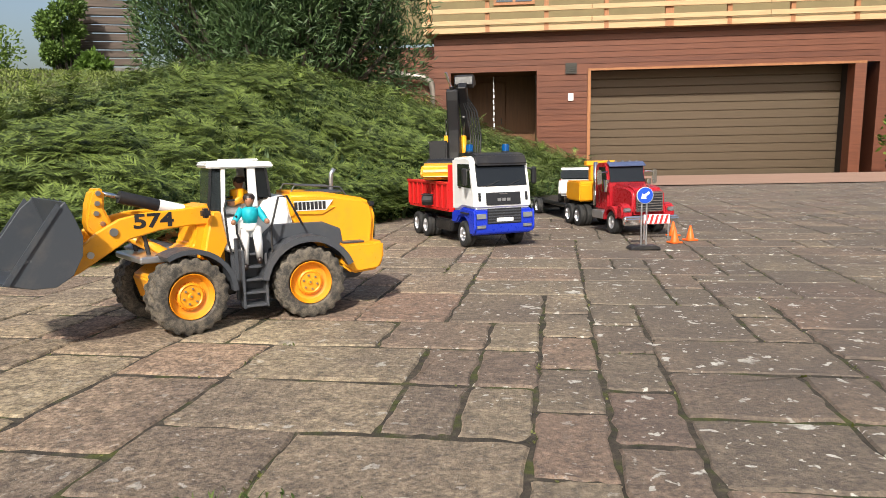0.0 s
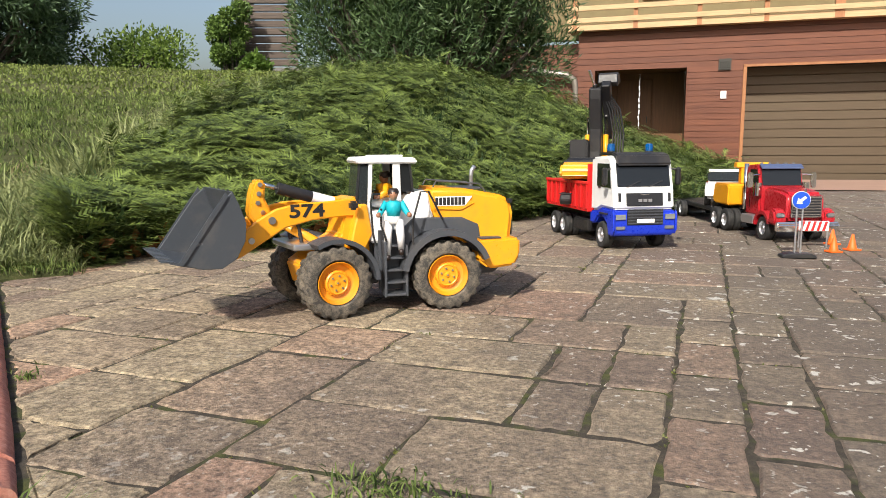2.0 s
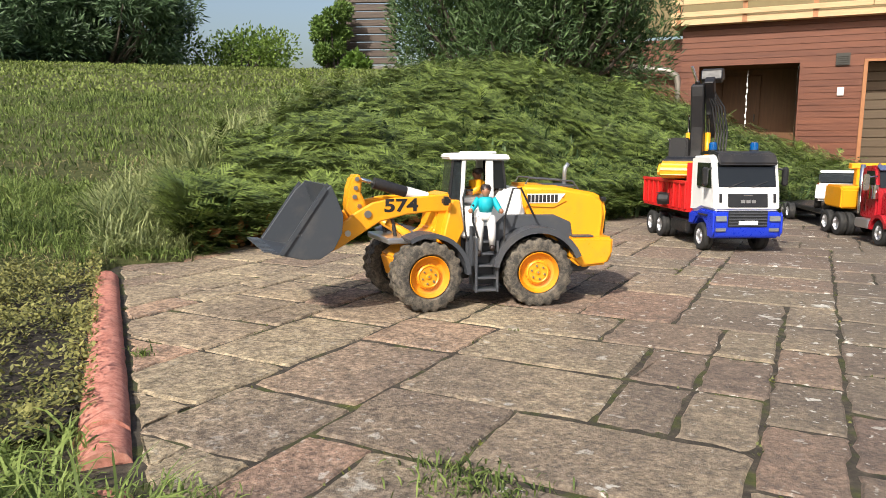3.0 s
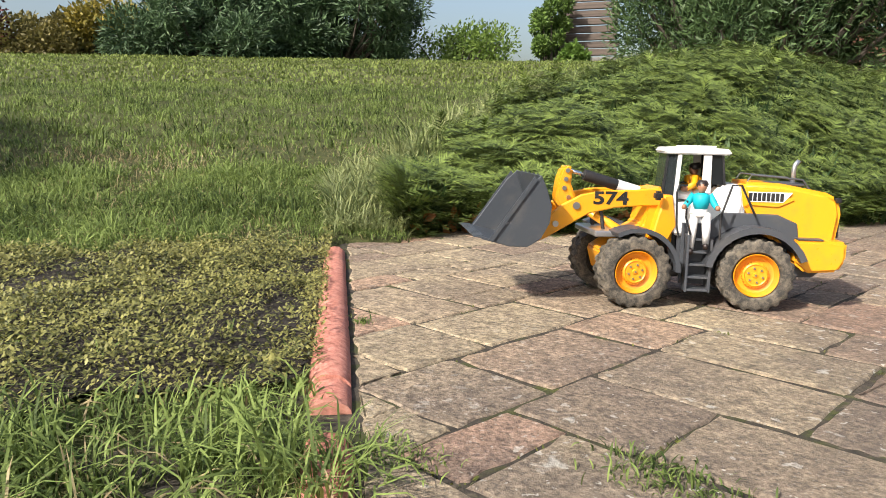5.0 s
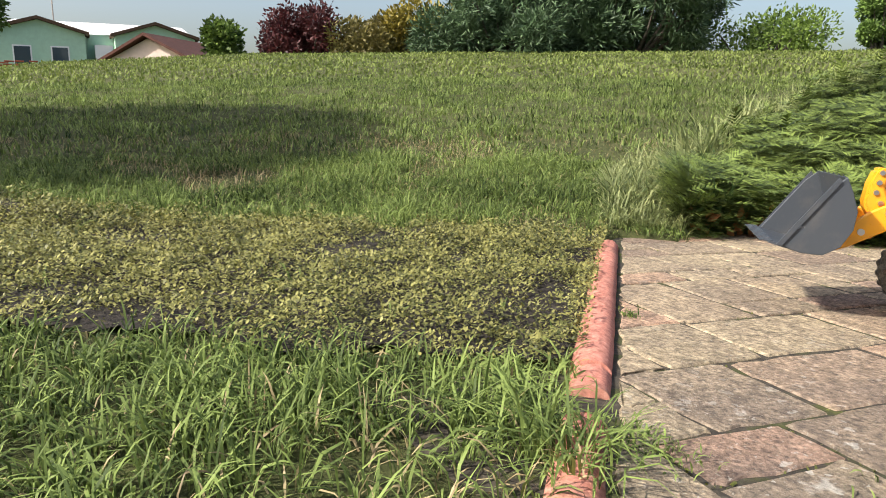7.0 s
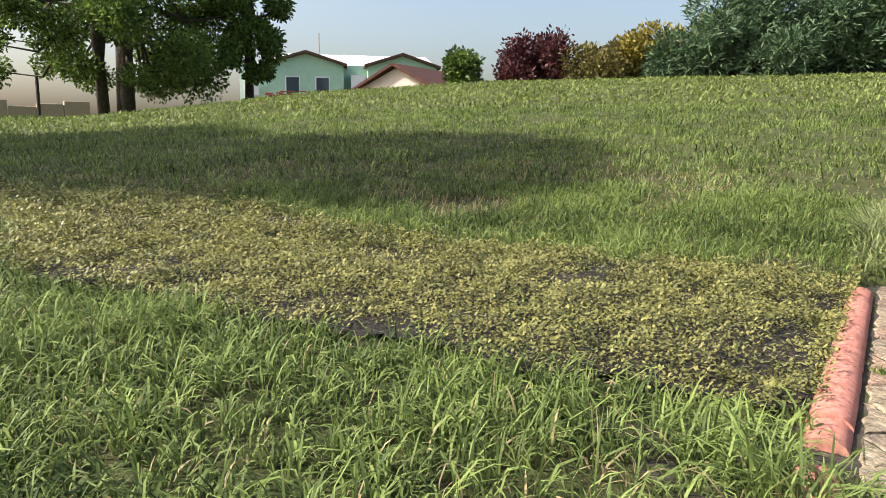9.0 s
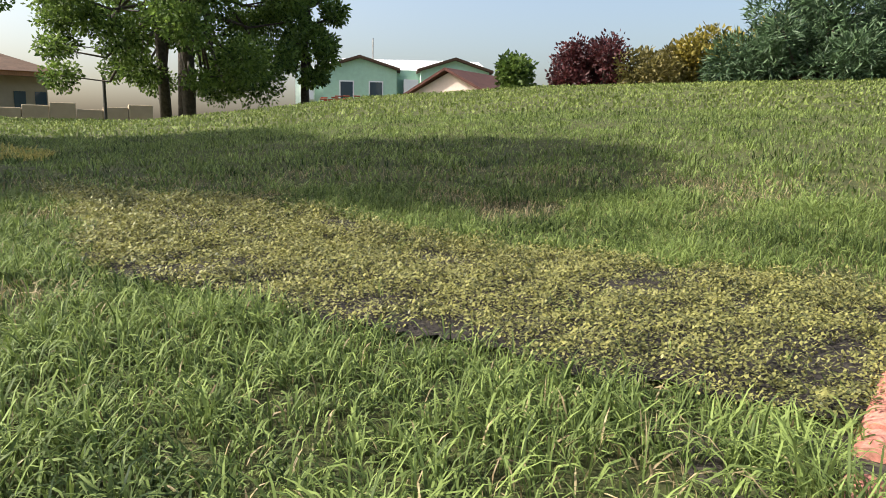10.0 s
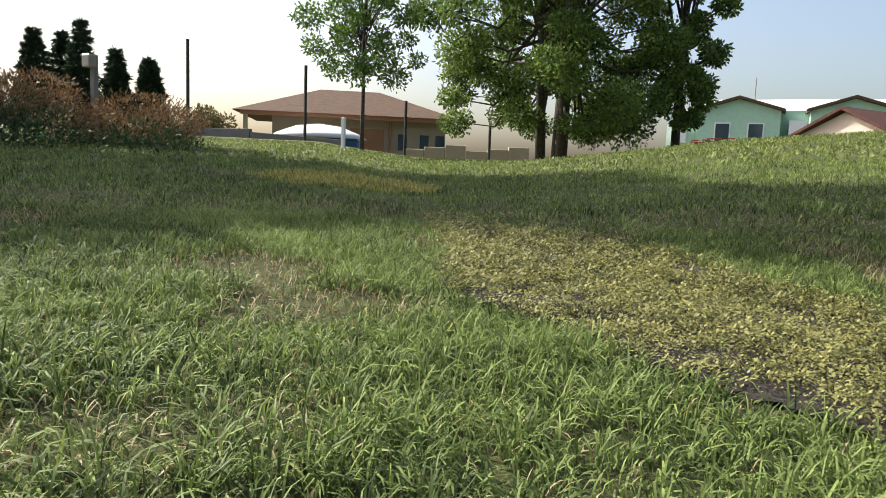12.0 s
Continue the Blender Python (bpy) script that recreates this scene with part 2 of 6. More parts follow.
BARK = BARK.m


def wood(name, dark, light, along=(1.0, 14.0, 14.0), rough=0.55, scale=2.0, per_object=False):
    m = Mat(name, dark, rough)
    mp = m.node("ShaderNodeMapping")
    mp.inputs["Scale"].default_value = along
    m.link(m.coords(), mp.inputs["Vector"])
    n = m.noise(scale, 6, 0.65, mp.outputs[0])
    r = m.node("ShaderNodeObjectInfo").outputs["Random"] if per_object else m.node("ShaderNodeNewGeometry").outputs["Random Per Island"]
    c = m.ramp(n, [(0.3, dark), (0.7, light)])
    m.color(m.mix(0.35, c, m.ramp(r, [(0, dark), (1, light)])))
    m.bump(n, 0.3, 0.004)
    return m.m


CLAD = wood("red_brown_cladding", (0.07, 0.02, 0.01), (0.15, 0.05, 0.024))
CLAD_BOARD = wood("red_brown_board", (0.07, 0.02, 0.01), (0.17, 0.057, 0.027), per_object=True)
PALE_WOOD = wood("pale_rail_wood", (0.36, 0.23, 0.11), (0.56, 0.4, 0.22))
BROWN_WOOD = wood("brown_post_wood", (0.22, 0.09, 0.035), (0.38, 0.17, 0.07), (14, 14, 1))
DOOR_WOOD = wood("dark_door_wood", (0.07, 0.028, 0.01), (0.15, 0.065, 0.022), (14, 14, 1))
LOG = wood("weathered_logs", (0.03, 0.022, 0.017), (0.12, 0.085, 0.065))
m = Mat("garage_panel", (0.16, 0.12, 0.085), 0.45, 0.3)
mp = m.node("ShaderNodeMapping")
mp.inputs["Scale"].default_value = (1, 60, 60)
m.link(m.coords(), mp.inputs["Vector"])
m.color(m.ramp(m.noise(3, 4, 0.6, mp.outputs[0]), [(0.3, (0.085, 0.062, 0.04)), (0.7, (0.115, 0.085, 0.055))]))
GARAGE = m.m


def wall_paint(name, c, v=0.85):
    m = Mat(name, c, 0.9, 0, 0.2)
    n = m.noise(3.0, 6, 0.7)
    m.color(m.ramp(n, [(0.3, tuple(x * v for x in c)), (0.7, c)]))
    m.bump(m.noise(40, 4), 0.3, 0.01)
    return m.m


MINT = wall_paint("mint_render", (0.42, 0.62, 0.48))
PALE_GREEN = wall_paint("pale_green_render", (0.62, 0.74, 0.66))
PINKISH = wall_paint("pinkish_render", (0.66, 0.54, 0.47))
BEIGE = wall_paint("beige_render", (0.4, 0.32, 0.21))
OCHRE = wall_paint("ochre_upper_wall", (0.2, 0.165, 0.09))
WALL_GREY = wall_paint("grey_concrete_wall", (0.2, 0.19, 0.18))
SAND = wall_paint("sandy_block", (0.45, 0.36, 0.25))
APRON = wall_paint("pink_apron_paving", (0.36, 0.23, 0.17))
METAL_ROOF = Mat("white_metal_roof", (0.78, 0.78, 0.78), 0.85, 0, 0.2).m
ROOF_TILE = wall_paint("brown_roof_tiles", (0.12, 0.075, 0.05), 0.6)
TERRACOTTA = wall_paint("terracotta", (0.42, 0.12, 0.07), 0.6)
ROOF_RED = wall_paint("dark_red_roof_tiles", (0.11, 0.05, 0.04), 0.6)
WINDOW = Mat("window_glass", (0.05, 0.07, 0.09), 0.05, 0.0, 0.8).m
FRAME_WHITE = Mat("white_window_frame", (0.75, 0.75, 0.75), 0.4).m
STEEL = Mat("dark_steel_post", (0.05, 0.05, 0.045), 0.5, 0.5).m
PIPE = Mat("zinc_pipe", (0.3, 0.27, 0.24), 0.45, 0.6).m
TARP = plastic("blue_tarpaulin", (0.03, 0.1, 0.3), 0.5, 0.2, 4)
CLOTH = Mat("white_cover", (0.7, 0.7, 0.7), 0.7).m
# near-black for the garage recess: its shade is put into the colour
RECESS_SHADE = Mat("dark_recess", (0.02, 0.016, 0.013), 0.9).m

# ---- building helpers ----


def part(name, bm, material, parent=None, label="", smooth=False, sharp=None):
    """Links a bmesh as one mesh object, under a thing or a part."""
    me = bpy.data.meshes.new(name)
    if smooth:
        for f in bm.faces:
            f.smooth = True
        if sharp:
            for e in bm.edges:
                if len(e.link_faces) == 2 and e.calc_face_angle(0) > radians(sharp):
                    e.smooth = False
    bm.to_mesh(me)
    bm.free()
    me.materials.append(material)
    ob = new(name, me)
    ob.parent = parent
    if label:
        tagged(ob, label)
    return ob


def thing(name, matrix, label, category, group="", kind=""):
    ob = new(name)
    ob.empty_display_size = 0.05
    ob.matrix_world = matrix
    return tagged(ob, label, category, group, kind)


def from_arrays(name, verts, faces, material, parent=None, smooth=False):
    """A mesh out of numpy arrays; faces all have the same number of corners."""
    me = bpy.data.meshes.new(name)
    faces = np.asarray(faces, dtype=np.int32)
    k = faces.shape[1]
    me.vertices.add(len(verts))
    me.vertices.foreach_set("co", np.asarray(verts, dtype=np.float32).ravel())
    me.loops.add(faces.size)
    me.loops.foreach_set("vertex_index", faces.ravel())
    me.polygons.add(len(faces))
    me.polygons.foreach_set("loop_start", np.arange(0, faces.size, k, dtype=np.int32))
    me.polygons.foreach_set("loop_total", np.full(len(faces), k, dtype=np.int32))
    if smooth:
        me.polygons.foreach_set("use_smooth", np.ones(len(faces), dtype=bool))
    me.update(calc_edges=True)
    me.materials.append(material)
    ob = new(name, me)
    ob.parent = parent
    return ob


def bevelled(bm, width, segments=1):
    if width:
        bmesh.ops.bevel(bm, geom=[e for e in bm.edges if len(e.link_faces) == 2 and e.calc_face_angle(0) > 0.5], offset=width, segments=segments, affect="EDGES", clamp_overlap=True)
    return bm


def add_box(bm, x0, x1, y0, y1, z0, z1):
    vs = bmesh.ops.create_cube(bm, size=1)["verts"]
    for v in vs:
        v.co = Vector(((x0 + x1) / 2 + v.co.x * (x1 - x0), (y0 + y1) / 2 + v.co.y * (y1 - y0), (z0 + z1) / 2 + v.co.z * (z1 - z0)))
    return vs


def box(x0, x1, y0, y1, z0, z1, bevel=0.0, segments=1):
    bm = bmesh.new()
    add_box(bm, x0, x1, y0, y1, z0, z1)
    return bevelled(bm, bevel, segments)


def boxes(rows, bevel=0.0):
    bm = bmesh.new()
    for r in rows:
        add_box(bm, *r)
    return bevelled(bm, bevel)


def add_prism(bm, profile, y0, y1, y0b=None, y1b=None):
    """A profile of (x, z) drawn out from y0 to y1."""
    a = [bm.verts.new((x, y0, z)) for x, z in profile]
    b = [bm.verts.new((x, y1, z)) for x, z in profile]
    n = len(profile)
    bm.faces.new(a)
    bm.faces.new(b[::-1])
    for i in range(n):
        bm.faces.new((a[i], b[i], b[(i + 1) % n], a[(i + 1) % n]))
    bmesh.ops.recalc_face_normals(bm, faces=bm.faces)


def prism(profile, y0, y1, bevel=0.0, segments=1):
    bm = bmesh.new()
    add_prism(bm, profile, y0, y1)
    return bevelled(bm, bevel, segments)


def add_tube(bm, points, radius, sides=8, closed_ends=True, radii=None):
    """A round bar along points."""
    pts = [Vector(p) for p in points]
    rings = []
    for i, p in enumerate(pts):
        d = (pts[min(i + 1, len(pts) - 1)] - pts[max(i - 1, 0)]).normalized()
        s = d.cross(Vector((0, 0, 1)) if abs(d.z) < 0.9 else Vector((1, 0, 0))).normalized()
        u = s.cross(d)
        r = radii[i] if radii else radius
        rings.append([bm.verts.new(p + r * (math.cos(a) * s + math.sin(a) * u)) for a in (2 * math.pi * k / sides for k in range(sides))])
    for a, b in zip(rings, rings[1:]):
        for k in range(sides):
            bm.faces.new((a[k], a[(k + 1) % sides], b[(k + 1) % sides], b[k]))
    if closed_ends:
        bm.faces.new(rings[0][::-1])
        bm.faces.new(rings[-1])
    bmesh.ops.recalc_face_normals(bm, faces=bm.faces)


def tube(points, radius, sides=8, radii=None):
    bm = bmesh.new()
    add_tube(bm, points, radius, sides, True, radii)
    return bm


def lathe(profile, axis="y", sides=32, centre=(0, 0, 0), caps=True, loop=False):
    """Turns (radius, along) points round an axis."""
    bm = bmesh.new()
    rings = []
    for r, h in profile:
        ring = []
        for k in range(sides):
            a = 2 * math.pi * k / sides
            c, s = r * math.cos(a), r * math.sin(a)
            p = (c, h, s) if axis == "y" else (c, s, h) if axis == "z" else (h, c, s)
            ring.append(bm.verts.new(Vector(p) + Vector(centre)))
        rings.append(ring)
    for a, b in zip(rings, rings[1:]):
        for k in range(sides):
            bm.faces.new((a[k], a[(k + 1) % sides], b[(k + 1) % sides], b[k]))
    if loop:
        for k in range(sides):
            bm.faces.new((rings[-1][k], rings[-1][(k + 1) % sides], rings[0][(k + 1) % sides], rings[0][k]))
        caps = False
    if caps and profile[0][0] > 1e-6:
        bm.faces.new(rings[0])
    if caps and profile[-1][0] > 1e-6:
        bm.faces.new(rings[-1])
    bmesh.ops.remove_doubles(bm, verts=bm.verts, dist=1e-6)
    bmesh.ops.recalc_face_normals(bm, faces=bm.faces)
    return bm


def lettering(name, text, size, material, parent, matrix, label, depth=0.0004, shear=0.0, stretch=1.0):
    cu = bpy.data.curves.new(name, "FONT")
    cu.body, cu.size, cu.extrude, cu.align_x, cu.align_y, cu.shear = text, size, depth, "CENTER", "CENTER", shear
    cu.offset = size * 0.03
    tmp = bpy.data.objects.new(name, cu)
    scene.collection.objects.link(tmp)
    me = bpy.data.meshes.new_from_object(tmp.evaluated_get(bpy.context.evaluated_depsgraph_get()))
    bpy.data.objects.remove(tmp)
    me.materials.clear()
    me.materials.append(material)
    me.transform(matrix @ Matrix.Diagonal((stretch, 1, 1, 1)))
    ob = new(name, me)
    ob.parent = parent
    return tagged(ob, label)


# The paved yard leans 2.3 degrees down towards the garage: everything on it is set out in its own plane.
LEAN = pose(0, 0, 0, -2.3)
SLOPE = math.tan(radians(2.3))
CX, CY = 0.40, -1.70


def table(x, xs, ys):
    return np.interp(x, xs, ys)


AZ = np.array([-180, -60, -30, -12, -9, -5, 6, 15, 20, 26, 30, 35, 38.5, 41.5, 46, 52, 60, 75, 90, 97, 106, 114, 122, 132, 145, 160, 180], float)
# foot and top of the juniper bank, by azimuth from the yard's corner
FOOT = np.interp(AZ, [-9, -7.7, -5, 7.8, 16.7, 30, 37.5, 46], [5.2, 5.0, 2.9, 2.6, 2.09, 1.85, 1.85, 1.63])
END = 41.5  # where the bank runs out beside the kerb corner
RIDGE_R = np.interp(AZ, [-9, 6, 15, 20, 26, 30, 35, 38.5, 41.5], [6.3, 6.0, 5.0, 4.8, 4.2, 3.6, 2.85, 2.35, 2.0])
RIDGE_Z = np.interp(AZ, [-12, -9, 6, 15, 20, 26, 30, 35, 38.5, 41.5], [-0.3, -0.2, 0.42, 0.56, 0.55, 0.44, 0.32, 0.19, 0.11, 0.05])
# where the lawn's brow lies, and how high
BROW_R = np.interp(AZ, [-180, 0, 30, 75, 90, 106, 122, 145, 180], [14, 12, 13, 14, 13, 12, 20, 22, 16])
BROW_T = np.interp(AZ, [-180, -9, 12, 20, 35, 46, 60, 75, 90, 97, 106, 114, 122, 132, 145, 180], [-0.08, -0.085, 0.02, 0.07, 0.074, 0.078, 0.078, 0.072, 0.052, 0.034, 0.014, 0.012, 0.03, 0.03, 0.03, 0.0])


def yard(y):
    return -SLOPE * y - 0.0027 * np.maximum(y - 1.0, 0) ** 2 * (y < 14) - 0.456 * (y >= 14)


def height(x, y):
    """The ground's height, for arrays."""
    x, y = np.asarray(x, float), np.asarray(y, float)
    dx, dy = x - CX, y - CY
    r = np.hypot(dx, dy) + 1e-9
    az = np.degrees(np.arctan2(-dx, dy))
    plane = yard(np.clip(y, -6, 13.5))
    foot, rr, rz = table(az, AZ, FOOT), table(az, AZ, RIDGE_R), table(az, AZ, RIDGE_Z)
    br, bt = table(az, AZ, BROW_R), table(az, AZ, BROW_T)
    bz = 0.31 + bt * br
    # open lawn: from the yard's plane up to the brow, then flat and falling off slowly
    start = 1.5
    k = np.clip((r - start) / (br - start), 0, 1)
    near = yard(np.clip(CY + np.minimum(r, start) * np.cos(np.radians(az)), -6, 13.5))
    lawn = near * (1 - k) + (bz - 0.02) * k
    lawn = np.where(r > br, bz - 0.02 - np.minimum((r - br) * 0.05, 1.5), lawn)
    # bank
    kb = np.clip((r - foot) / np.maximum(rr - foot, 0.05), 0, 1)
    zf = yard(np.clip(CY + foot * np.cos(np.radians(az)), -6, 13.5))
    bank = zf + (rz - zf) * np.sin(kb * math.pi / 2) ** 0.9
    k2 = np.clip((r - rr) / np.maximum(br - rr, 0.5), 0, 1)
    top = np.where(r > rr, rz + (bz - rz) * k2, bank)
    top = np.where(r > br, lawn, top)
    inbank = (az > -9) & (az < END)
    z = np.where(inbank, np.where(r < foot, plane, top), lawn)
    z = np.where((az >= END) & (az < 56), np.where(r < 1.5, plane, z), z)
    paved = (az <= -9) & (az > -150)
    z = np.where(paved, plane, z)
    return z


def kerb_side(x, y):
    """Positive on the lawn's side of the kerb (yard plane)."""
    return -((x + 0.288) * 0.689 + (y + 1.043) * 0.725)


# ---- ground: one sheet, fine near the yard and coarse far off ----
rad = np.concatenate([np.linspace(0.05, 7, 100), np.geomspace(7.1, 30, 50), np.geomspace(32, 4000, 30)])
ang = np.radians(np.concatenate([np.linspace(-180, -12, 60)[:-1], np.linspace(-12, 150, 217)[:-1], np.linspace(150, 180, 12)[:-1]]))
A, Rr = np.meshgrid(ang, rad, indexing="ij")
gx, gy = CX - np.sin(A) * Rr, CY + np.cos(A) * Rr
gz = height(gx, gy)
inside = (kerb_side(gx, gy) < 0.02) & (gz < yard(gy) + 0.02) & ~((np.degrees(A) > END) & (np.degrees(A) < 90) & (Rr > 1.56))
gz = np.where(inside, gz - 0.05, gz - 0.004)
gz += np.where(inside, 0, 0.012 * np.sin(gx * 3.1 + gy) * np.sin(gy * 2.3 - gx) * np.clip(Rr - 2, 0, 1))
na, nr = len(ang), len(rad)
verts = np.stack([gx, gy, gz], -1).reshape(-1, 3)
i0 = np.arange(na)[:, None] * nr + np.arange(nr - 1)[None]
i1 = (np.arange(na)[:, None] + 1) % na * nr + np.arange(nr - 1)[None]
quads = np.stack([i0, i0 + 1, i1 + 1, i1], -1).reshape(-1, 4)[:, ::-1]
ground = tagged(from_arrays("ground", verts, quads, LAWN, smooth=True), "sloping garden ground with cut green lawn", "ground", kind="structure")


def blades(name, xy, length, width, lean, material, label, category="grass", base=None, curl=0.35, seed=1, tuft=0, spread=0.012, plain=False):
    """Curved tapering blades standing on the ground at the given places, singly or in tufts."""
    g = np.random.default_rng(seed)
    out = None
    if tuft:
        out = np.repeat(g.uniform(0.55, 1.35, len(xy)), tuft)
        xy = np.repeat(xy, tuft, axis=0)
        a = g.uniform(0, 2 * math.pi, len(xy))
        far = spread * np.sqrt(g.random(len(xy)))
        xy = xy + np.column_stack([np.cos(a), np.sin(a)]) * far[:, None]
        a = a + g.normal(0, 0.7, len(xy)) + 1.2 * lumps(xy[:, 0], xy[:, 1], 5.0, 2.0)
    n = len(xy)
    z = height(xy[:, 0], xy[:, 1]) if base is None else base
    p = np.column_stack([xy, z - 0.004])
    if not tuft:
        a = 7 * lumps(xy[:, 0], xy[:, 1], 8.0, 2.0) + 3 * lumps(xy[:, 0], xy[:, 1], 23.0, 5.0) + g.normal(0, 1.7, n)
    L = length * g.uniform(0.4, 1.2, n) * (1 + 0.4 * lumps(xy[:, 0], xy[:, 1], 11.0, 7.0))
    if out is not None:
        L = L * out
    W = width * g.uniform(0.6, 1.2, n)
    tilt = lean * g.uniform(0.1, 1.0, n)
    d = np.column_stack([np.cos(a), np.sin(a), np.zeros(n)])
    s = np.column_stack([-np.sin(a), np.cos(a), g.uniform(-0.5, 0.5, n)]) * (W / 2)[:, None]
    up = np.array([0, 0, 1.0])

    def along(t):
        return np.cos(t)[:, None] * up + np.sin(t)[:, None] * d
    bend = curl * g.uniform(0.2, 1, n)
    m1 = p + L[:, None] * 0.36 * along(tilt * 0.5)
    m2 = m1 + L[:, None] * 0.34 * along(tilt * 0.9 + bend * 0.5)
    tip = m2 + L[:, None] * 0.3 * along(np.minimum(tilt + bend * 1.2, 2.2))
    if plain:  # far off: fewer faces
        v = np.stack([p - s * 0.8, p + s * 0.8, m2 + s * 0.9, m2 - s * 0.9, tip], 1).reshape(-1, 3)
        b = np.arange(n)[:, None] * 5
        f = np.concatenate([b + [0, 1, 2], b + [0, 2, 3], b + [3, 2, 4]], 1).reshape(-1, 3)
        return tagged(from_arrays(name, v, f, material), label, category, kind="stuff")
    v = np.stack([p - s * 0.6, p + s * 0.6, m1 + s, m1 - s, m2 + s * 0.75, m2 - s * 0.75, tip], 1).reshape(-1, 3)
    b = np.arange(n)[:, None] * 7
    f = np.concatenate([b + [0, 1, 2], b + [0, 2, 3], b + [3, 2, 4], b + [3, 4, 5], b + [5, 4, 6]], 1).reshape(-1, 3)
    ob = from_arrays(name, v, f, material)
    return tagged(ob, label, category, kind="stuff")


def scatter(n, az0, az1, r0, r1, seed):
    """Places spread evenly over a sector round the yard's corner."""
    g = np.random.default_rng(seed)
    a = np.radians(g.uniform(az0, az1, n))
    r = np.sqrt(g.uniform(r0 * r0, r1 * r1, n))
    return np.column_stack([CX - np.sin(a) * r, CY + np.cos(a) * r])


def lumps(x, y, s, seed=0.0):
    """A cheap smooth noise in -1..1 for arrays."""
    return (np.sin(x * s + 1.3 * np.sin(y * s * 0.7 + seed)) + np.sin(y * s * 1.1 + 1.7 * np.sin(x * s * 0.6 + 2 + seed)) + np.sin((x + y) * s * 1.7 + seed * 2.1) * 0.6) / 2.6


def polar(xy):
    dx, dy = xy[:, 0] - CX, xy[:, 1] - CY
    return np.degrees(np.arctan2(-dx, dy)), np.hypot(dx, dy)


def in_weeds(xy):
    """The trodden strip of knotweed from the kerb towards the lower lawn."""
    x, y = xy[:, 0], xy[:, 1]
    near = np.interp(y, [-2.6, -2.3, -1.95, -1.75, -1.5, -1.3, -1.0, -0.7], [-1.0, -0.80, -0.57, -0.43, -0.25, -0.08, -0.2, -0.5])
    far = np.interp(y, [-3.2, -2.6, -2.1, -1.6, -1.3, -1.0, -0.7], [-2.3, -1.9, -1.75, -1.22, -1.08, -0.95, -0.76])
    wob = 0.05 * lumps(x, y, 14)
    az, _ = polar(xy)
    return (x < near + wob) & (x > far + wob) & (az < 114 + 60 * wob) & (kerb_side(x, y) > 0.03)


def on_lawn(xy):
    az, r = polar(xy)
    foot = table(az, AZ, FOOT)
    rr = table(az, AZ, RIDGE_R)
    side = kerb_side(xy[:, 0], xy[:, 1])
    tuft = (xy[:, 1] < -1.345) & (side > 0.0 + 0.03 * lumps(xy[:, 0], xy[:, 1], 30.0)) & (xy[:, 1] > -1.47)
    ok = (side > 0.036) | tuft | ((az > 2) & (az < END) & (r > rr * 0.97)) | ((az >= END) & (az < 60) & (r > 1.57))
    bank = (az > -9) & (az < END)
    return ok & (~bank | (r > rr * 0.97))


def keep(xy, mask):
    return xy[mask]


p = scatter(24000, 33, 160, 0.25, 2.4, 11)
thatch = lumps(p[:, 0], p[:, 1], 6.5, 3.3)  # thin places
rnd = np.random.default_rng(3).random(len(p))
p = keep(p, on_lawn(p) & (~in_weeds(p) | (rnd < 0.01)) & (rnd < np.clip(1.0 - 3.2 * np.maximum(thatch - 0.25, 0) + 0.3 * lumps(p[:, 0], p[:, 1], 17), 0.05, 1)))
blades("lawn_grass", p, 0.046, 0.0021, 1.35, GRASS, "tufted green lawn grass beside the kerb", curl=1.5, seed=5, tuft=9, spread=0.014)
p = scatter(15000, 12, 150, 2.3, 6.5, 12)
p = keep(p, on_lawn(p) & ~in_weeds(p))
blades("lawn_grass", p, 0.042, 0.0048, 1.2, GRASS, "green lawn grass on the gentle slope", curl=1.2, seed=6, tuft=8, spread=0.045, plain=True)
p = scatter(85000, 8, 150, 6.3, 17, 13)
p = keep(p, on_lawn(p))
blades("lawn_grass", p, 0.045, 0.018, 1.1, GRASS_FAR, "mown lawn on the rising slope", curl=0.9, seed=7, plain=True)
# unmown grass where the mower cannot reach, round the end and along the back of the bank
p = scatter(5200, 37, 47.5, 1.62, 2.7, 16)
az_, r_ = polar(p)
p = keep(p, on_lawn(p) & (r_ < 2.75 - 0.05 * (az_ - 37)) & (r_ > np.where(az_ < END, 1.95, 1.6)))
blades("tall_grass", p, 0.085, 0.003, 0.9, TALL, "pale unmown grass round the juniper's end", curl=1.5, seed=17, tuft=3, spread=0.02)
g = np.random.default_rng(18)
az_ = g.uniform(12, END, 4200)
r_ = table(az_, AZ, RIDGE_R) * g.uniform(0.96, 1.28, 4200)
p = np.column_stack([CX - np.sin(np.radians(az_)) * r_, CY + np.cos(np.radians(az_)) * r_])
blades("tall_grass", p, 0.14, 0.005, 0.7, TALL, "pale unmown grass along the juniper's back", curl=1.3, seed=19, tuft=4, spread=0.04)
p = scatter(9000, 112, 129, 3.6, 5.2, 15)
az_, r_ = polar(p)
p = keep(p, ((az_ - 120.4) / 7.5) ** 2 + ((r_ - 4.35) / 0.7) ** 2 + 0.3 * lumps(p[:, 0], p[:, 1], 9) < 0.9)
blades("yellowed_grass", p, 0.045, 0.007, 1.0, YELLOWED, "yellowed dry patch in the lower lawn", curl=0.8, seed=9)
p = scatter(42000, 33, 160, 0.3, 3.0, 14)
p = keep(p, on_lawn(p) & ~in_weeds(p) & ((lumps(p[:, 0], p[:, 1], 6.5, 3.3) > 0.3) | (np.random.default_rng(4).random(len(p)) < 0.3)))
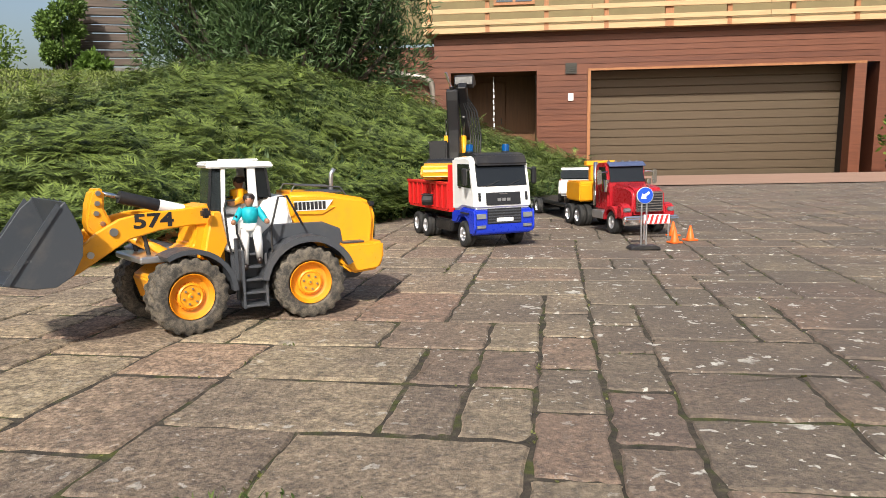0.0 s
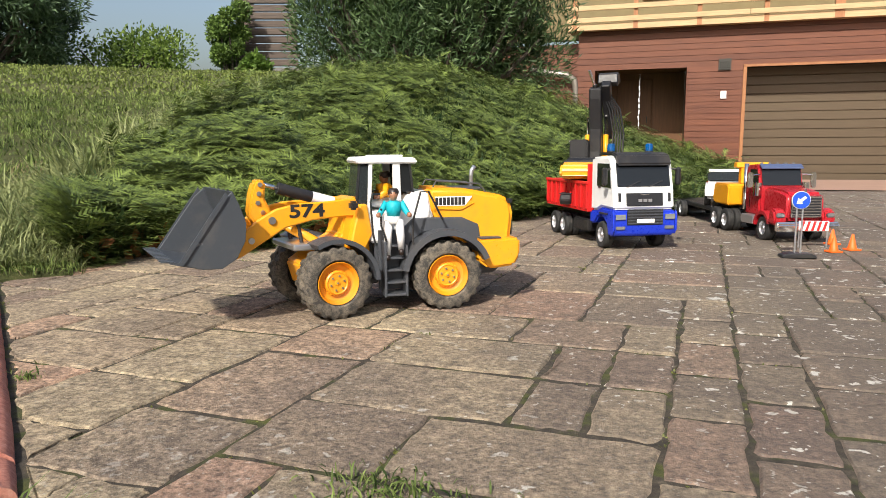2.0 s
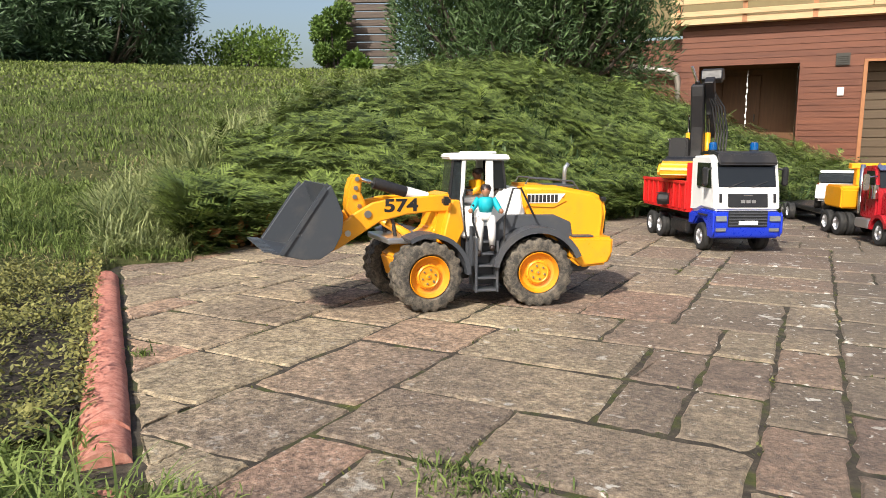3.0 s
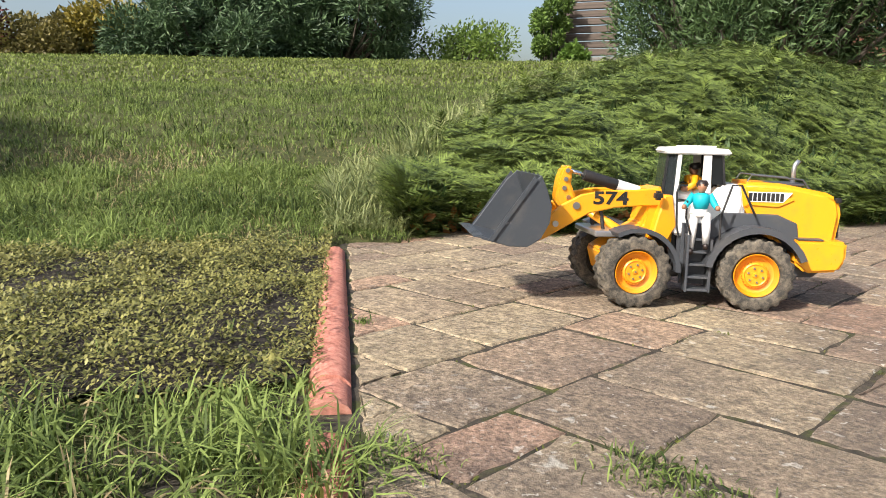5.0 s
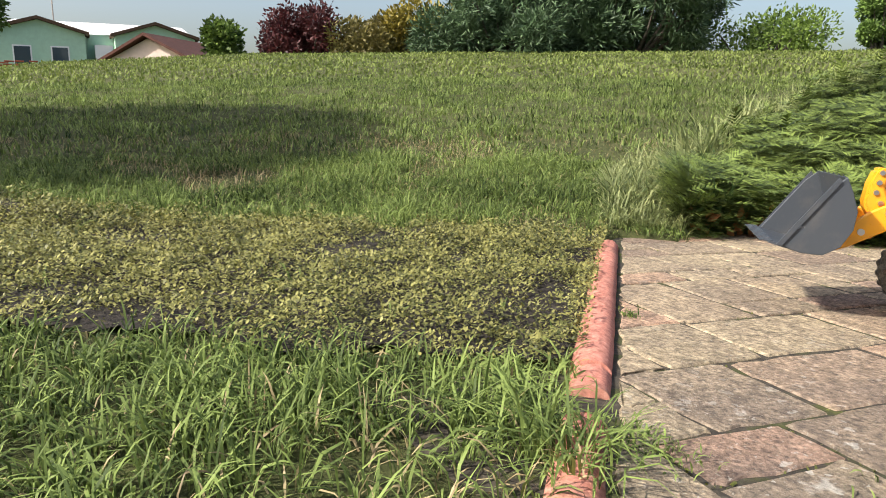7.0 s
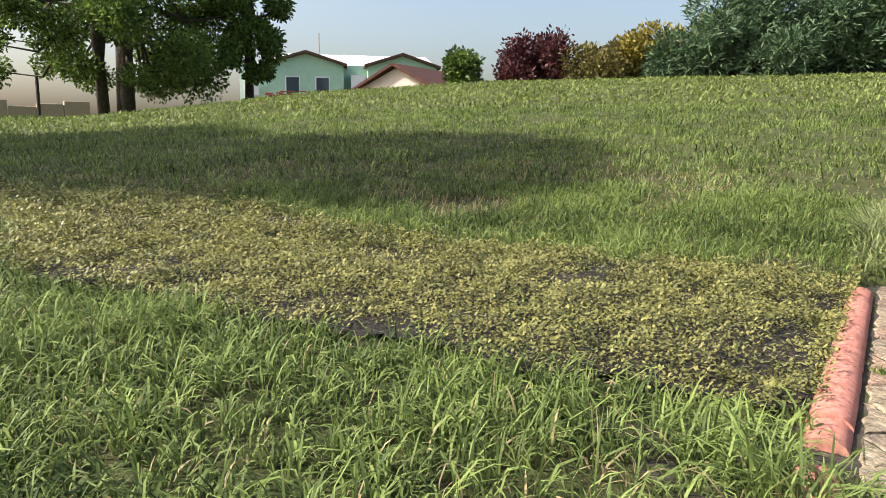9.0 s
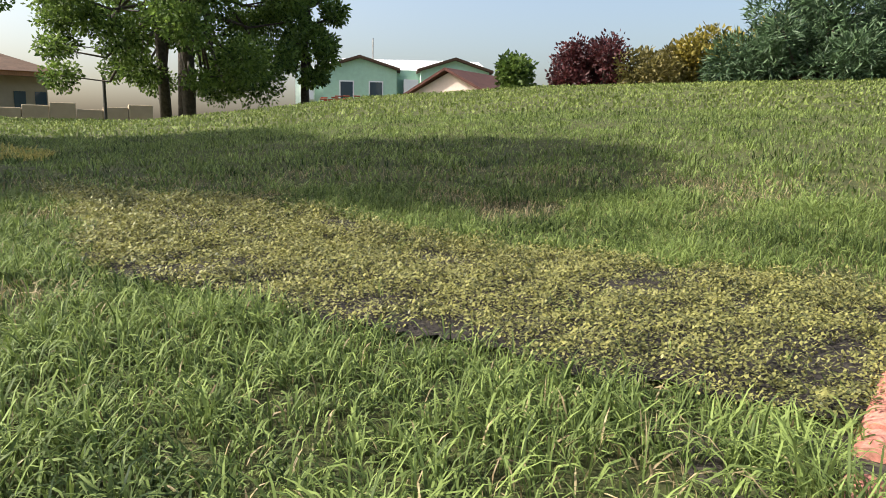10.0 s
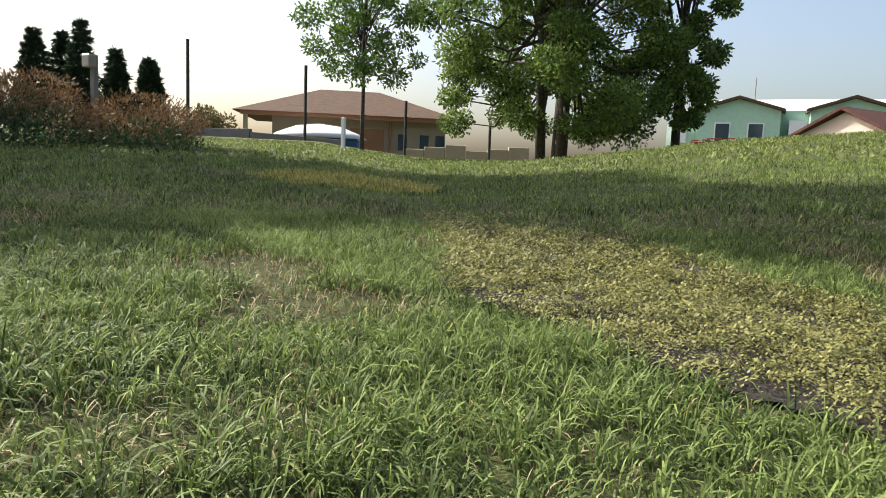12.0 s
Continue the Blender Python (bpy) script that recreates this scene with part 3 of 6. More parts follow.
blades("dry_grass", p, 0.034, 0.002, 1.6, STRAW, "dry yellow stalks among the lawn grass", curl=1.0, seed=8)


def leaves(name, centres, axes, count, size, material, parent, seed=1, aspect=0.5, shell=0.55, droop=0.0, upward=0.0):
    """Leaf-shaped faces, thick towards the outside of each of several ellipsoid clumps."""
    g = np.random.default_rng(seed)
    c, ax = np.asarray(centres, float), np.asarray(axes, float)
    vol = ax.prod(1) ** (2 / 3)
    which = g.choice(len(c), count, p=vol / vol.sum())
    d = g.normal(size=(count, 3))
    d /= np.linalg.norm(d, axis=1)[:, None]
    rad_ = shell + (1 - shell) * g.random(count) ** 0.7
    rad_ *= 1 + 0.13 * lumps(d[:, 0] * 3 + which, d[:, 1] * 3 + d[:, 2] * 2, 2.2)
    p = c[which] + d * rad_[:, None] * ax[which]
    a = d + g.normal(size=(count, 3)) * 0.8
    a[:, 2] += upward - droop
    a /= np.linalg.norm(a, axis=1)[:, None]
    s = np.cross(a, g.normal(size=(count, 3)))
    s /= np.linalg.norm(s, axis=1)[:, None] + 1e-9
    L = size * g.uniform(0.6, 1.3, count)[:, None]
    W = L * aspect
    v = np.stack([p, p + a * L * 0.5 + s * W * 0.5, p + a * L, p + a * L * 0.5 - s * W * 0.5], 1).reshape(-1, 3)
    f = (np.arange(count)[:, None] * 4 + [0, 1, 2, 3])
    return from_arrays(name, v, f, material, parent)


def branch_set(trunk, limbs, sides=7):
    bm = bmesh.new()
    for pts, r0, r1 in [trunk, *limbs]:
        n = len(pts)
        add_tube(bm, pts, 0, sides, True, [r0 + (r1 - r0) * i / (n - 1) for i in range(n)])
    return bm


def at_polar(az, r, dz=0.0):
    a = radians(az)
    x, y = CX - math.sin(a) * r, CY + math.cos(a) * r
    return Vector((x, y, float(height(x, y)) + dz))


def broadleaf(az, r, tall, wide, material, label, seed, leaf=0.16, count=9000, stem=0.12, low=0.25, stems=1, name="tree", category="tree", clumps=14, base=None, aspect=0.5, clump=(0.12, 0.2)):
    """A tree: tapered trunk or trunks, limbs, and a crown of leafy clumps with gaps."""
    g = random.Random(seed)
    o = at_polar(az, r) if base is None else Vector(base)
    t = thing(name, Matrix.Translation(o), label, category)
    cs, axs, limbs, trunks = [], [], [], []
    for k in range(stems):
        off = Vector((g.uniform(-1, 1), g.uniform(-1, 1), 0)) * (wide * 0.13 if stems > 1 else 0)
        top = off * 2.2 + Vector((0, 0, tall * 0.9))
        trunks.append(([off + Vector((0, 0, -0.1)), off * 1.2 + Vector((g.uniform(-.04, .04) * wide, 0, tall * 0.35)), off * 1.7 + Vector((0, 0, tall * 0.65)), top], stem * g.uniform(0.8, 1.1), stem * 0.15))
    for k in range(clumps):
        a = 2.399963 * k + g.uniform(-0.4, 0.4)
        h = low + (0.95 - low) * ((k + 0.5) / clumps)
        rr = wide / 2 * math.sqrt(max(0.08, 1 - ((h - 0.5) / 0.62) ** 2)) * math.sqrt(g.uniform(0.12, 1.0))
        c = Vector((math.cos(a) * rr, math.sin(a) * rr, tall * h))
        cs.append(c)
        s = wide * g.uniform(*clump)
        axs.append((s, s, s * g.uniform(0.6, 0.9)))
        tr = trunks[k % stems][0]
        limbs.append(([tr[1].lerp(tr[2], g.random()), c * 0.6 + Vector((0, 0, tall * h * 0.34)), c], stem * 0.32, stem * 0.06))
    part("trunk", branch_set(trunks[0], trunks[1:] + limbs), BARK, t, smooth=True)
    leaves("crown", cs, axs, count, leaf, material, t, seed, aspect=aspect, shell=0.2)
    return t


def shrub(az, r, tall, wide, material, label, seed, leaf=0.07, count=5000, name="shrub", deep=None, dz=0.0, shell=0.35, upward=0.2, clumps=9, aspect=0.5, category="shrub"):
    g = random.Random(seed)
    o = at_polar(az, r, dz)
    t = thing(name, Matrix.Translation(o) @ pose(0, 0, 0, 0, 0, az), label, category)
    cs, axs, limbs = [], [], []
    deep = deep or wide
    for k in range(clumps):
        x = wide / 2 * g.uniform(-0.75, 0.75)
        y = deep / 2 * g.uniform(-0.7, 0.7)
        h = tall * g.uniform(0.16, 0.75) * (1 - 0.35 * (abs(x) / (wide / 2)) ** 2)
        c = Vector((x, y, h))
        cs.append(c)
        s = min(wide, tall * 1.6) * g.uniform(0.2, 0.3)
        axs.append((s, s, min(s, tall - h, h * 1.2) if tall - h > 0.3 * s else s * 0.8))
        limbs.append(([Vector((x * 0.3, y * 0.3, -0.05)), Vector((x * 0.7, y * 0.7, h * 0.5)), c], 0.03 * tall ** 0.5, 0.008))
    part("stem", branch_set(limbs[0], limbs[1:], 5), BARK, t)
    leaves("foliage", cs, axs, count, leaf, material, t, seed, aspect=aspect, shell=shell, upward=upward)
    return t


def conifer(az, r, tall, wide, material, label, seed, tiers=13, name="spruce_tree", base=0.06, needle=0.2, per=60, dz=0.0):
    """Spruce: straight stem, tiers of drooping boughs with hanging needles."""
    g = np.random.default_rng(seed)
    o = at_polar(az, r, dz)
    t = thing(name, Matrix.Translation(o), label, "tree")
    trunk = ([Vector((0, 0, -0.2)), Vector((0, 0, tall * 0.5)), Vector((0, 0, tall))], wide * 0.05, 0.01)
    limbs, ps, ds = [], [], []
    for k in range(tiers):
        h = base + (0.97 - base) * k / (tiers - 1)
        reach = wide / 2 * (1 - h) ** 0.85 + 0.04
        nb = max(5, int(11 * (1 - h * 0.5)))
        for j in range(nb):
            a = 2 * math.pi * (j + g.random()) / nb
            L = reach * g.uniform(0.75, 1.12)
            d = np.array([math.cos(a), math.sin(a), 0])
            tip = d * L + [0, 0, tall * h - 0.22 * L]
            root = np.array([0, 0, tall * h])
            limbs.append(([Vector(root), Vector((root + tip) / 2 + [0, 0, 0.05 * L]), Vector(tip)], 0.02, 0.005))
            q = g.random(per) ** 0.6
            ps.append(root + (tip - root) * q[:, None] + g.normal(size=(per, 3)) * 0.05 * L)
            ds.append(d * 0.8 + g.normal(size=(per, 3)) * 0.6 + [0, 0, -0.35])
    part("trunk", branch_set(trunk, limbs, 4), BARK, t)
    p, d = np.concatenate(ps), np.concatenate(ds)
    d /= np.linalg.norm(d, axis=1)[:, None]
    n = len(p)
    s = np.cross(d, g.normal(size=(n, 3)))
    s /= np.linalg.norm(s, axis=1)[:, None]
    L = needle * g.uniform(0.6, 1.3, n)[:, None]
    v = np.stack([p - s * L * 0.14, p + s * L * 0.14, p + d * L], 1).reshape(-1, 3)
    from_arrays("crown", v, np.arange(3 * n).reshape(-1, 3), material, t)
    return t


# ---- juniper bank ----
def juniper_bank():
    """Flat feathery sprays: each a bent rachis with side twiglets, laid like shingles over the bank."""
    g = np.random.default_rng(21)
    n = 32000
    az = g.uniform(-9.5, END + 0.5, n)
    foot, rr = table(az, AZ, FOOT), table(az, AZ, RIDGE_R)
    q = g.random(n) ** 1.25
    r = foot - 0.06 + (rr * 1.05 - foot) * q
    a = np.radians(az)
    x, y = CX - np.sin(a) * r, CY + np.cos(a) * r
    e = 0.03
    nx = -(height(x + e, y) - height(x - e, y)) / (2 * e)
    ny = -(height(x, y + e) - height(x, y - e)) / (2 * e)
    nrm = np.column_stack([np.clip(nx, -1, 1), np.clip(ny, -1, 1), np.ones(n)])
    nrm /= np.linalg.norm(nrm, axis=1)[:, None]
    lift = 0.015 + 0.1 * g.random(n) ** 1.3 + 0.055 * lumps(x, y, 8) + 0.045 * lumps(x, y, 21, 3.0)
    lift *= np.clip((r - foot + 0.25) / 0.3, 0.35, 1)
    p = np.column_stack([x, y, height(x, y) + lift])
    # the sprays run down the bank and to its long side
    way = np.column_stack([np.sin(a) * 0.5 - 0.6 + g.normal(0, 0.95, n), -np.cos(a) * 0.5 + g.normal(0, 0.95, n), g.uniform(-0.15, 0.7, n)])
    way -= nrm * (way * nrm).sum(1)[:, None] * 0.75
    way /= np.linalg.norm(way, axis=1)[:, None]
    side = np.cross(nrm, way)
    side /= np.linalg.norm(side, axis=1)[:, None]
    L = (0.04 + 0.07 * g.random(n) ** 1.6) * np.clip(0.75 + 0.12 * r, 0.8, 1.5)
    V = []
    k = 9
    for i in range(k):
        f = (i + 0.6) / k
        bend = nrm * (0.05 * math.sin(f * 3.0))
        c = p + way * (L * f)[:, None] + bend * (L * 2)[:, None]
        for sgn in (-1, 1):
            w = L * (0.34 * (1 - f) ** 0.7 + 0.05) * g.uniform(0.6, 1.25, n)
            tip = c + side * (sgn * w)[:, None] + way * (w * 0.95)[:, None] + nrm * (w * g.uniform(-0.25, 0.35, n))[:, None]
            wd = way * (L * 0.034)[:, None]
            V.append(np.stack([c - wd, tip, c + wd * 1.6], 1))
    v = np.stack(V, 1).reshape(-1, 3)
    f = np.arange(len(v)).reshape(-1, 3)
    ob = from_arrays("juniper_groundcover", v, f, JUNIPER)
    return tagged(ob, "spreading green juniper covering the bank beside the paving", "juniper", kind="stuff")


juniper_bank()
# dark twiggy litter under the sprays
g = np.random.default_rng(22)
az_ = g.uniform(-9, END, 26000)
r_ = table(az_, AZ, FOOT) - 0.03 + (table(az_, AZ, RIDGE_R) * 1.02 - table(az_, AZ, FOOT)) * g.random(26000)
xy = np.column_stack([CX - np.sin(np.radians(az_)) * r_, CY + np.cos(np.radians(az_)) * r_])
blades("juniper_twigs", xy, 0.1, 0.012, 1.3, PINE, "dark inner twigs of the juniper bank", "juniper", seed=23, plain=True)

# a few dead leaves caught at the foot of the bank
g = random.Random(41)
for az_ in (24.5, 25.5, 30.5, 33.5, 36.0, 37.2, 38.5, 20.0, 40.5):
    c_ = at_polar(az_ + g.uniform(-.4, .4), float(table(az_, AZ, FOOT)) - 0.05, 0.02)
    dl = thing("dead_leaf_heap", Matrix.Translation(c_), "curled orange-brown dead leaves at the bank's foot", "leaf", "dead leaves under the juniper")
    leaves("leaf", [(0, 0, 0.012)], [(0.035, 0.03, 0.014)], 16, 0.034, DEAD_LEAF, dl, int(az_ * 10), aspect=0.6)

# ---- far plants, from the house round to the lower lawn ----

def bushy_pine(az, r, tall, wide, material, label, seed, needle=0.13, count=26000, dz=0.0, upright=0.9, clumps=42, stretch=1.5, shell=0.1):
    """A pine of many upright shaggy candles."""
    g = random.Random(seed)
    o = at_polar(az, r, dz)
    t = thing("pine_tree", Matrix.Translation(o) @ pose(0, 0, 0, 0, 0, az), label, "tree")
    cs, axs, limbs = [], [], []
    for k in range(clumps):
        a, q = g.uniform(0, 2 * math.pi), math.sqrt(g.random())
        x, y = wide / 2 * 0.85 * q * math.cos(a), wide / 2 * 0.6 * q * math.sin(a)
        h = tall * (0.1 + 0.8 * g.random() * (1 - 0.5 * q * q))
        c = Vector((x, y, h))
        cs.append(c)
        s = wide * g.uniform(0.085, 0.14)
        axs.append((s, s, s * stretch * g.uniform(0.8, 1.2)))
        limbs.append(([Vector((x * 0.15, y * 0.15, -0.05)), Vector((x * 0.7, y * 0.7, h * 0.45)), c], 0.04, 0.012))
    part("trunk", branch_set(limbs[0], limbs[1:], 5), BARK, t)
    leaves("crown", cs, axs, count, needle, material, t, seed, aspect=0.17, shell=shell, upward=upright)
    return t


bushy_pine(14.6, 7.6, 2.7, 3.0, PINE, "dense dark green pine above the juniper bank", 31, needle=0.09, count=85000, dz=-0.1, clumps=100, upright=0.7, stretch=1.8, shell=0.5)
shrub(29.6, 16.5, 2.6, 0.8, THUJA, "rounded clipped thuja shrub by the log store", 32, leaf=0.07, count=16000, upward=0.6, clumps=16)
shrub(28.2, 14.2, 0.5, 0.6, LEAF_LIGHT, "low bright green bush at the log store", 33, leaf=0.12, count=1600)
shrub(21.3, 13.4, 0.5, 0.6, PURPLE, "small red-leaved bush by the log store", 34, leaf=0.08, count=700)
shrub(37.2, 15.5, 1.15, 2.6, LEAF, "loose green shrub on the brow of the lawn", 35, leaf=0.085, count=6500, clumps=24, shell=0.1)
shrub(30.8, 15.5, 0.25, 1.0, LEAF, "low green bush on the brow of the lawn", 36, leaf=0.1, count=500)
bushy_pine(46.5, 15.0, 2.6, 3.6, BLUE_PINE, "large shaggy blue-green pine on the brow", 37, needle=0.17, count=34000, upright=0.15, clumps=60, stretch=0.8, shell=0.5)
bushy_pine(55.5, 14.6, 1.75, 3.8, BLUE_PINE, "spreading blue-green pine on the brow", 38, needle=0.17, count=34000, upright=0.15, clumps=60, stretch=0.8, shell=0.5)
shrub(57.5, 18.5, 3.4, 1.3, SPRUCE, "dark columnar cypress behind the pines", 39, leaf=0.16, count=4500, upward=1.0, name="cypress", clumps=14)
shrub(62.8, 15.0, 1.2, 1.3, YELLOW_LEAF, "yellowing leafy shrub on the brow", 40, leaf=0.1, count=6500, clumps=16)
shrub(59.5, 16.5, 2.2, 1.5, YELLOW_LEAF, "tall yellow-green shrub behind the brow", 41, leaf=0.12, count=3000)
shrub(66.5, 15.0, 1.0, 1.4, OLIVE, "olive-brown shrub on the brow", 42, leaf=0.09, count=6500, clumps=16)
shrub(71.2, 15.5, 1.2, 1.6, PURPLE, "purple-red leaved shrub on the brow", 43, leaf=0.09, count=10000, clumps=18, upward=0.5, shell=0.2)
shrub(76.6, 17.0, 1.2, 1.3, LEAF, "rounded dark green bush on the brow", 44, leaf=0.11, count=4500)

walnut = broadleaf(103.2, 20.0, 9.5, 7.4, LEAF, "large leafy walnut tree with several trunks", 51, leaf=0.115, count=115000, stem=0.17, low=0.13, stems=4, clumps=110, clump=(0.055, 0.105))
broadleaf(93.9, 21.0, 6.6, 2.4, LEAF, "slim leafy tree beside the walnut", 52, leaf=0.13, count=14000, stem=0.15, low=0.2, clumps=30, clump=(0.1, 0.18))
broadleaf(118.5, 15.5, 4.6, 2.5, LEAF_LIGHT, "young light green tree with a thin trunk", 53, leaf=0.09, count=13000, stem=0.05, low=0.33, clumps=46, clump=(0.08, 0.15))
for az_, r_, h_, w_ in ((141.5, 30, 4.4, 2.6), (139.8, 31, 4.6, 2.2), (138.6, 30, 4.9, 2.4), (136.4, 28, 3.6, 2.0), (134.2, 27, 3.2, 2.0), (145.0, 30, 4.3, 2.6)):
    conifer(az_, r_, h_, w_, SPRUCE, "dark spruce tree behind the fence", int(az_ * 10), per=110, needle=0.24, dz=-0.2, tiers=18)
shrub(130.2, 25.5, 1.5, 2.0, OLIVE, "rounded grey-green bush behind the wall", 61, leaf=0.13, count=3500)

# tall trees past the lower lawn, whose shade falls across it
broadleaf(0, 0, 10.5, 4.6, LEAF, "tall leafy tree beyond the lower lawn", 54, leaf=0.3, count=22000, stem=0.2, low=0.35, clumps=22, base=(-4.6, -13.0, 0.3))
broadleaf(0, 0, 5.4, 2.6, LEAF, "leafy tree beside the lower lawn", 55, leaf=0.25, count=15000, stem=0.12, low=0.35, clumps=16, base=(-2.4, -9.3, 0.3))

# heather bank on the lower lawn
hb = thing("heather_bank", Matrix.Translation(at_polar(141, 8.6, -0.24)) @ pose(0, 0, 0, 0, 0, 140), "rusty heather bank with dark green foot", "shrub")
g = random.Random(5)
cs = [Vector((x, g.uniform(-0.8, 0.8), 0.28 + 0.16 * (x < 0.3) + g.uniform(-0.08, 0.08))) for x in np.linspace(-2.4, 1.3, 16)]
leaves("dark_foliage", [c - Vector((0, 0.1, 0.2)) for c in cs], [(0.5, 0.75, 0.4)] * 16, 26000, 0.06, PINE, hb, 71, upward=0.5, aspect=0.3)
leaves("heather_top", [c + Vector((0, 0, 0.24)) for c in cs], [(0.45, 0.55, 0.2)] * 16, 26000, 0.05, HEATHER, hb, 72, upward=0.8, aspect=0.25)

# ---- knotweed strip: bare dark soil and low rosettes ----
g = np.random.default_rng(81)
p = np.column_stack([g.uniform(-2.4, 0.1, 640000), g.uniform(-3.2, -0.6, 640000)])
p = p[in_weeds(p)]
bare = lumps(p[:, 0], p[:, 1], 13, 4.0) + 0.5 * lumps(p[:, 0], p[:, 1], 31, 1.0)
az_, r_ = polar(p)
p = p[(bare + 0.25 * g.standard_normal(len(p)) < 0.6) & (g.random(len(p)) < np.clip(1.6 / r_, 0.25, 1))]
n = len(p)
p = p + g.normal(0, 0.018, p.shape) * (kerb_side(p[:, 0], p[:, 1]) > 0.09)[:, None]
z = height(p[:, 0], p[:, 1]) + 0.002 + 0.026 * g.random(n) ** 1.3 * np.maximum(0.15, 1 + 0.9 * lumps(p[:, 0], p[:, 1], 42) + 0.5 * lumps(p[:, 0], p[:, 1], 15, 2.0))
a, tl = g.uniform(0, 6.283, n), g.uniform(-0.1, 0.9, n)
d = np.column_stack([np.cos(a) * np.cos(tl), np.sin(a) * np.cos(tl), np.sin(tl)])
s = np.column_stack([-np.sin(a), np.cos(a), g.uniform(-0.3, 0.3, n)])
L = (0.0061 * g.uniform(0.6, 1.4, n) * np.clip(0.7 + 0.35 * np.hypot(p[:, 0] - CX, p[:, 1] - CY), 0.8, 1.6))[:, None]
P = np.column_stack([p, z])
v = np.stack([P, P + d * L * 0.5 + s * L * 0.27, P + d * L, P + d * L * 0.5 - s * L * 0.27], 1).reshape(-1, 3)
tagged(from_arrays("knotweed", v, np.arange(4 * n).reshape(-1, 4), WEED), "low yellow-green knotweed mat on trodden soil", "weeds", kind="stuff")

# the bare soil under it, a thin uneven sheet
xs, ys = np.meshgrid(np.arange(-2.4, 0.12, 0.02), np.arange(-3.2, -0.58, 0.02), indexing="ij")
ok = in_weeds(np.column_stack([xs.ravel(), ys.ravel()])).reshape(xs.shape)
zz = height(xs, ys) + 0.004 + 0.004 * lumps(xs, ys, 40)
idx = np.arange(xs.size).reshape(xs.shape)
sel = ok[:-1, :-1] & ok[1:, :-1] & ok[:-1, 1:] & ok[1:, 1:]
f = np.stack([idx[:-1, :-1][sel], idx[1:, :-1][sel], idx[1:, 1:][sel], idx[:-1, 1:][sel]], 1)
tagged(from_arrays("bare_soil", np.stack([xs, ys, zz], -1).reshape(-1, 3), f, SOIL, smooth=True), "dark trodden bare soil", "soil", kind="structure")

# ---- the house with the garage ----
HOUSE = pose(2.75, 13.35, -0.95, 0, 0, -3.5)  # at the garage door's lower left corner; x along the front, y into the house
GH, GW, TOP = 2.28, 5.15, 3.05
house = thing("house", HOUSE, "two-storey house with red-brown timber cladding and balcony", "house")


def cladding(x0, x1, z0, z1, name="wall", y=0.0, depth=0.3):
    """Horizontal boards with shadow gaps on a solid wall."""
    w = part(name, box(x0, x1, y + 0.03, y + depth, z0, z1), CLAD, house)
    h = 0.115
    k = int((z1 - z0) / h)
    for i in range(k + 1):
        a, b = z0 + i * h, min(z0 + (i + 1) * h - 0.008, z1)
        if b - a > 0.02:
            part("board", box(x0, x1, y, y + 0.0295, a, b), CLAD_BOARD, w)
    return w


cladding(-1.08, 0.0, 0.0, GH)
cladding(-3.2, -2.86, 0.0, GH)
cladding(-7.0, -3.2, -0.1, TOP - 0.2, y=0.25)
cladding(-3.2, GW + 0.45, GH, TOP)
part("trim", boxes([(-0.045, 0.02, -0.03, 0.0, 0, GH), (-0.045, GW + 0.2, -0.03, 0.0, GH - 0.03, GH + 0.02)], 0.004), BROWN_WOOD, house, "brown timber door surround")
part("door_jamb", box(GW - 0.02, GW + 0.2, -0.03, 0.3, 0, GH - 0.031, 0.004), CLAD_BOARD, house)
part("upper_wall", box(-6.0, 7.0, 1.3, 1.6, TOP, 6.5), OCHRE, house, "ochre rendered upper wall")
part("side_wall", box(GW + 0.45, GW + 0.75, 0, 5, 0, TOP), CLAD, house)
# walls and ceiling behind the door opening carry the recess shade as flat colour
part("garage_room", boxes([(-0.3, 0, 0.31, 5, 0, GH), (GW, GW + 0.3, 0.31, 5, 0, GH), (-0.3, GW + 0.3, 5, 5.2, 0, GH)]), RECESS_SHADE, house)
door = part("garage_door", box(0.0, GW, 0.62, 0.66, 0, GH), GARAGE, house, "brown ribbed sectional garage door, closed")
for i in range(13):
    h = GH / 13
    part("door_panel", box(0.005, GW - 0.005, 0.59, 0.619, i * h + 0.004, (i + 1) * h - 0.004, 0.008), GARAGE, door)
# porch and its door
part("porch_ceiling", box(-2.86, -1.08, 0.31, 1.7, GH, GH + 0.06), DOOR_WOOD, house)
part("garage_ceiling", box(-0.3, GW + 0.3, 0.31, 5.2, GH + 0.001, GH + 0.06), RECESS_SHADE, house)
part("porch_wall", boxes([(-2.86, -1.08, 1.5, 1.7, 0.0, GH), (-2.9, -2.862, 0.3, 1.5, 0.0, GH), (-1.078, -1.04, 0.3, 1.5, 0.0, GH)]), DOOR_WOOD, house)
ed = part("entrance_door", boxes([(-2.5, -1.75, 1.44, 1.5, 0.3, 2.15)], 0.01), DOOR_WOOD, house, "dark brown timber entrance door")
part("door_handle", tube([(-1.85, 1.40, 1.2), (-1.85, 1.40, 1.35)], 0.012), STEEL, ed)
orn = part("hanging_ornament", tube([(-1.975, 0.2, 2.2), (-1.975, 0.2, 1.1)], 0.003, 5), SIGN_WHITE, house, "white hanging string ornament")
for i in range(7):
    part("bead", tube([(-1.98 + 0.012 * math.sin(i * 2.2), 0.2, 1.95 - i * 0.12), (-1.975, 0.2, 1.88 - i * 0.12)], 0.014, 6), SIGN_WHITE, orn)
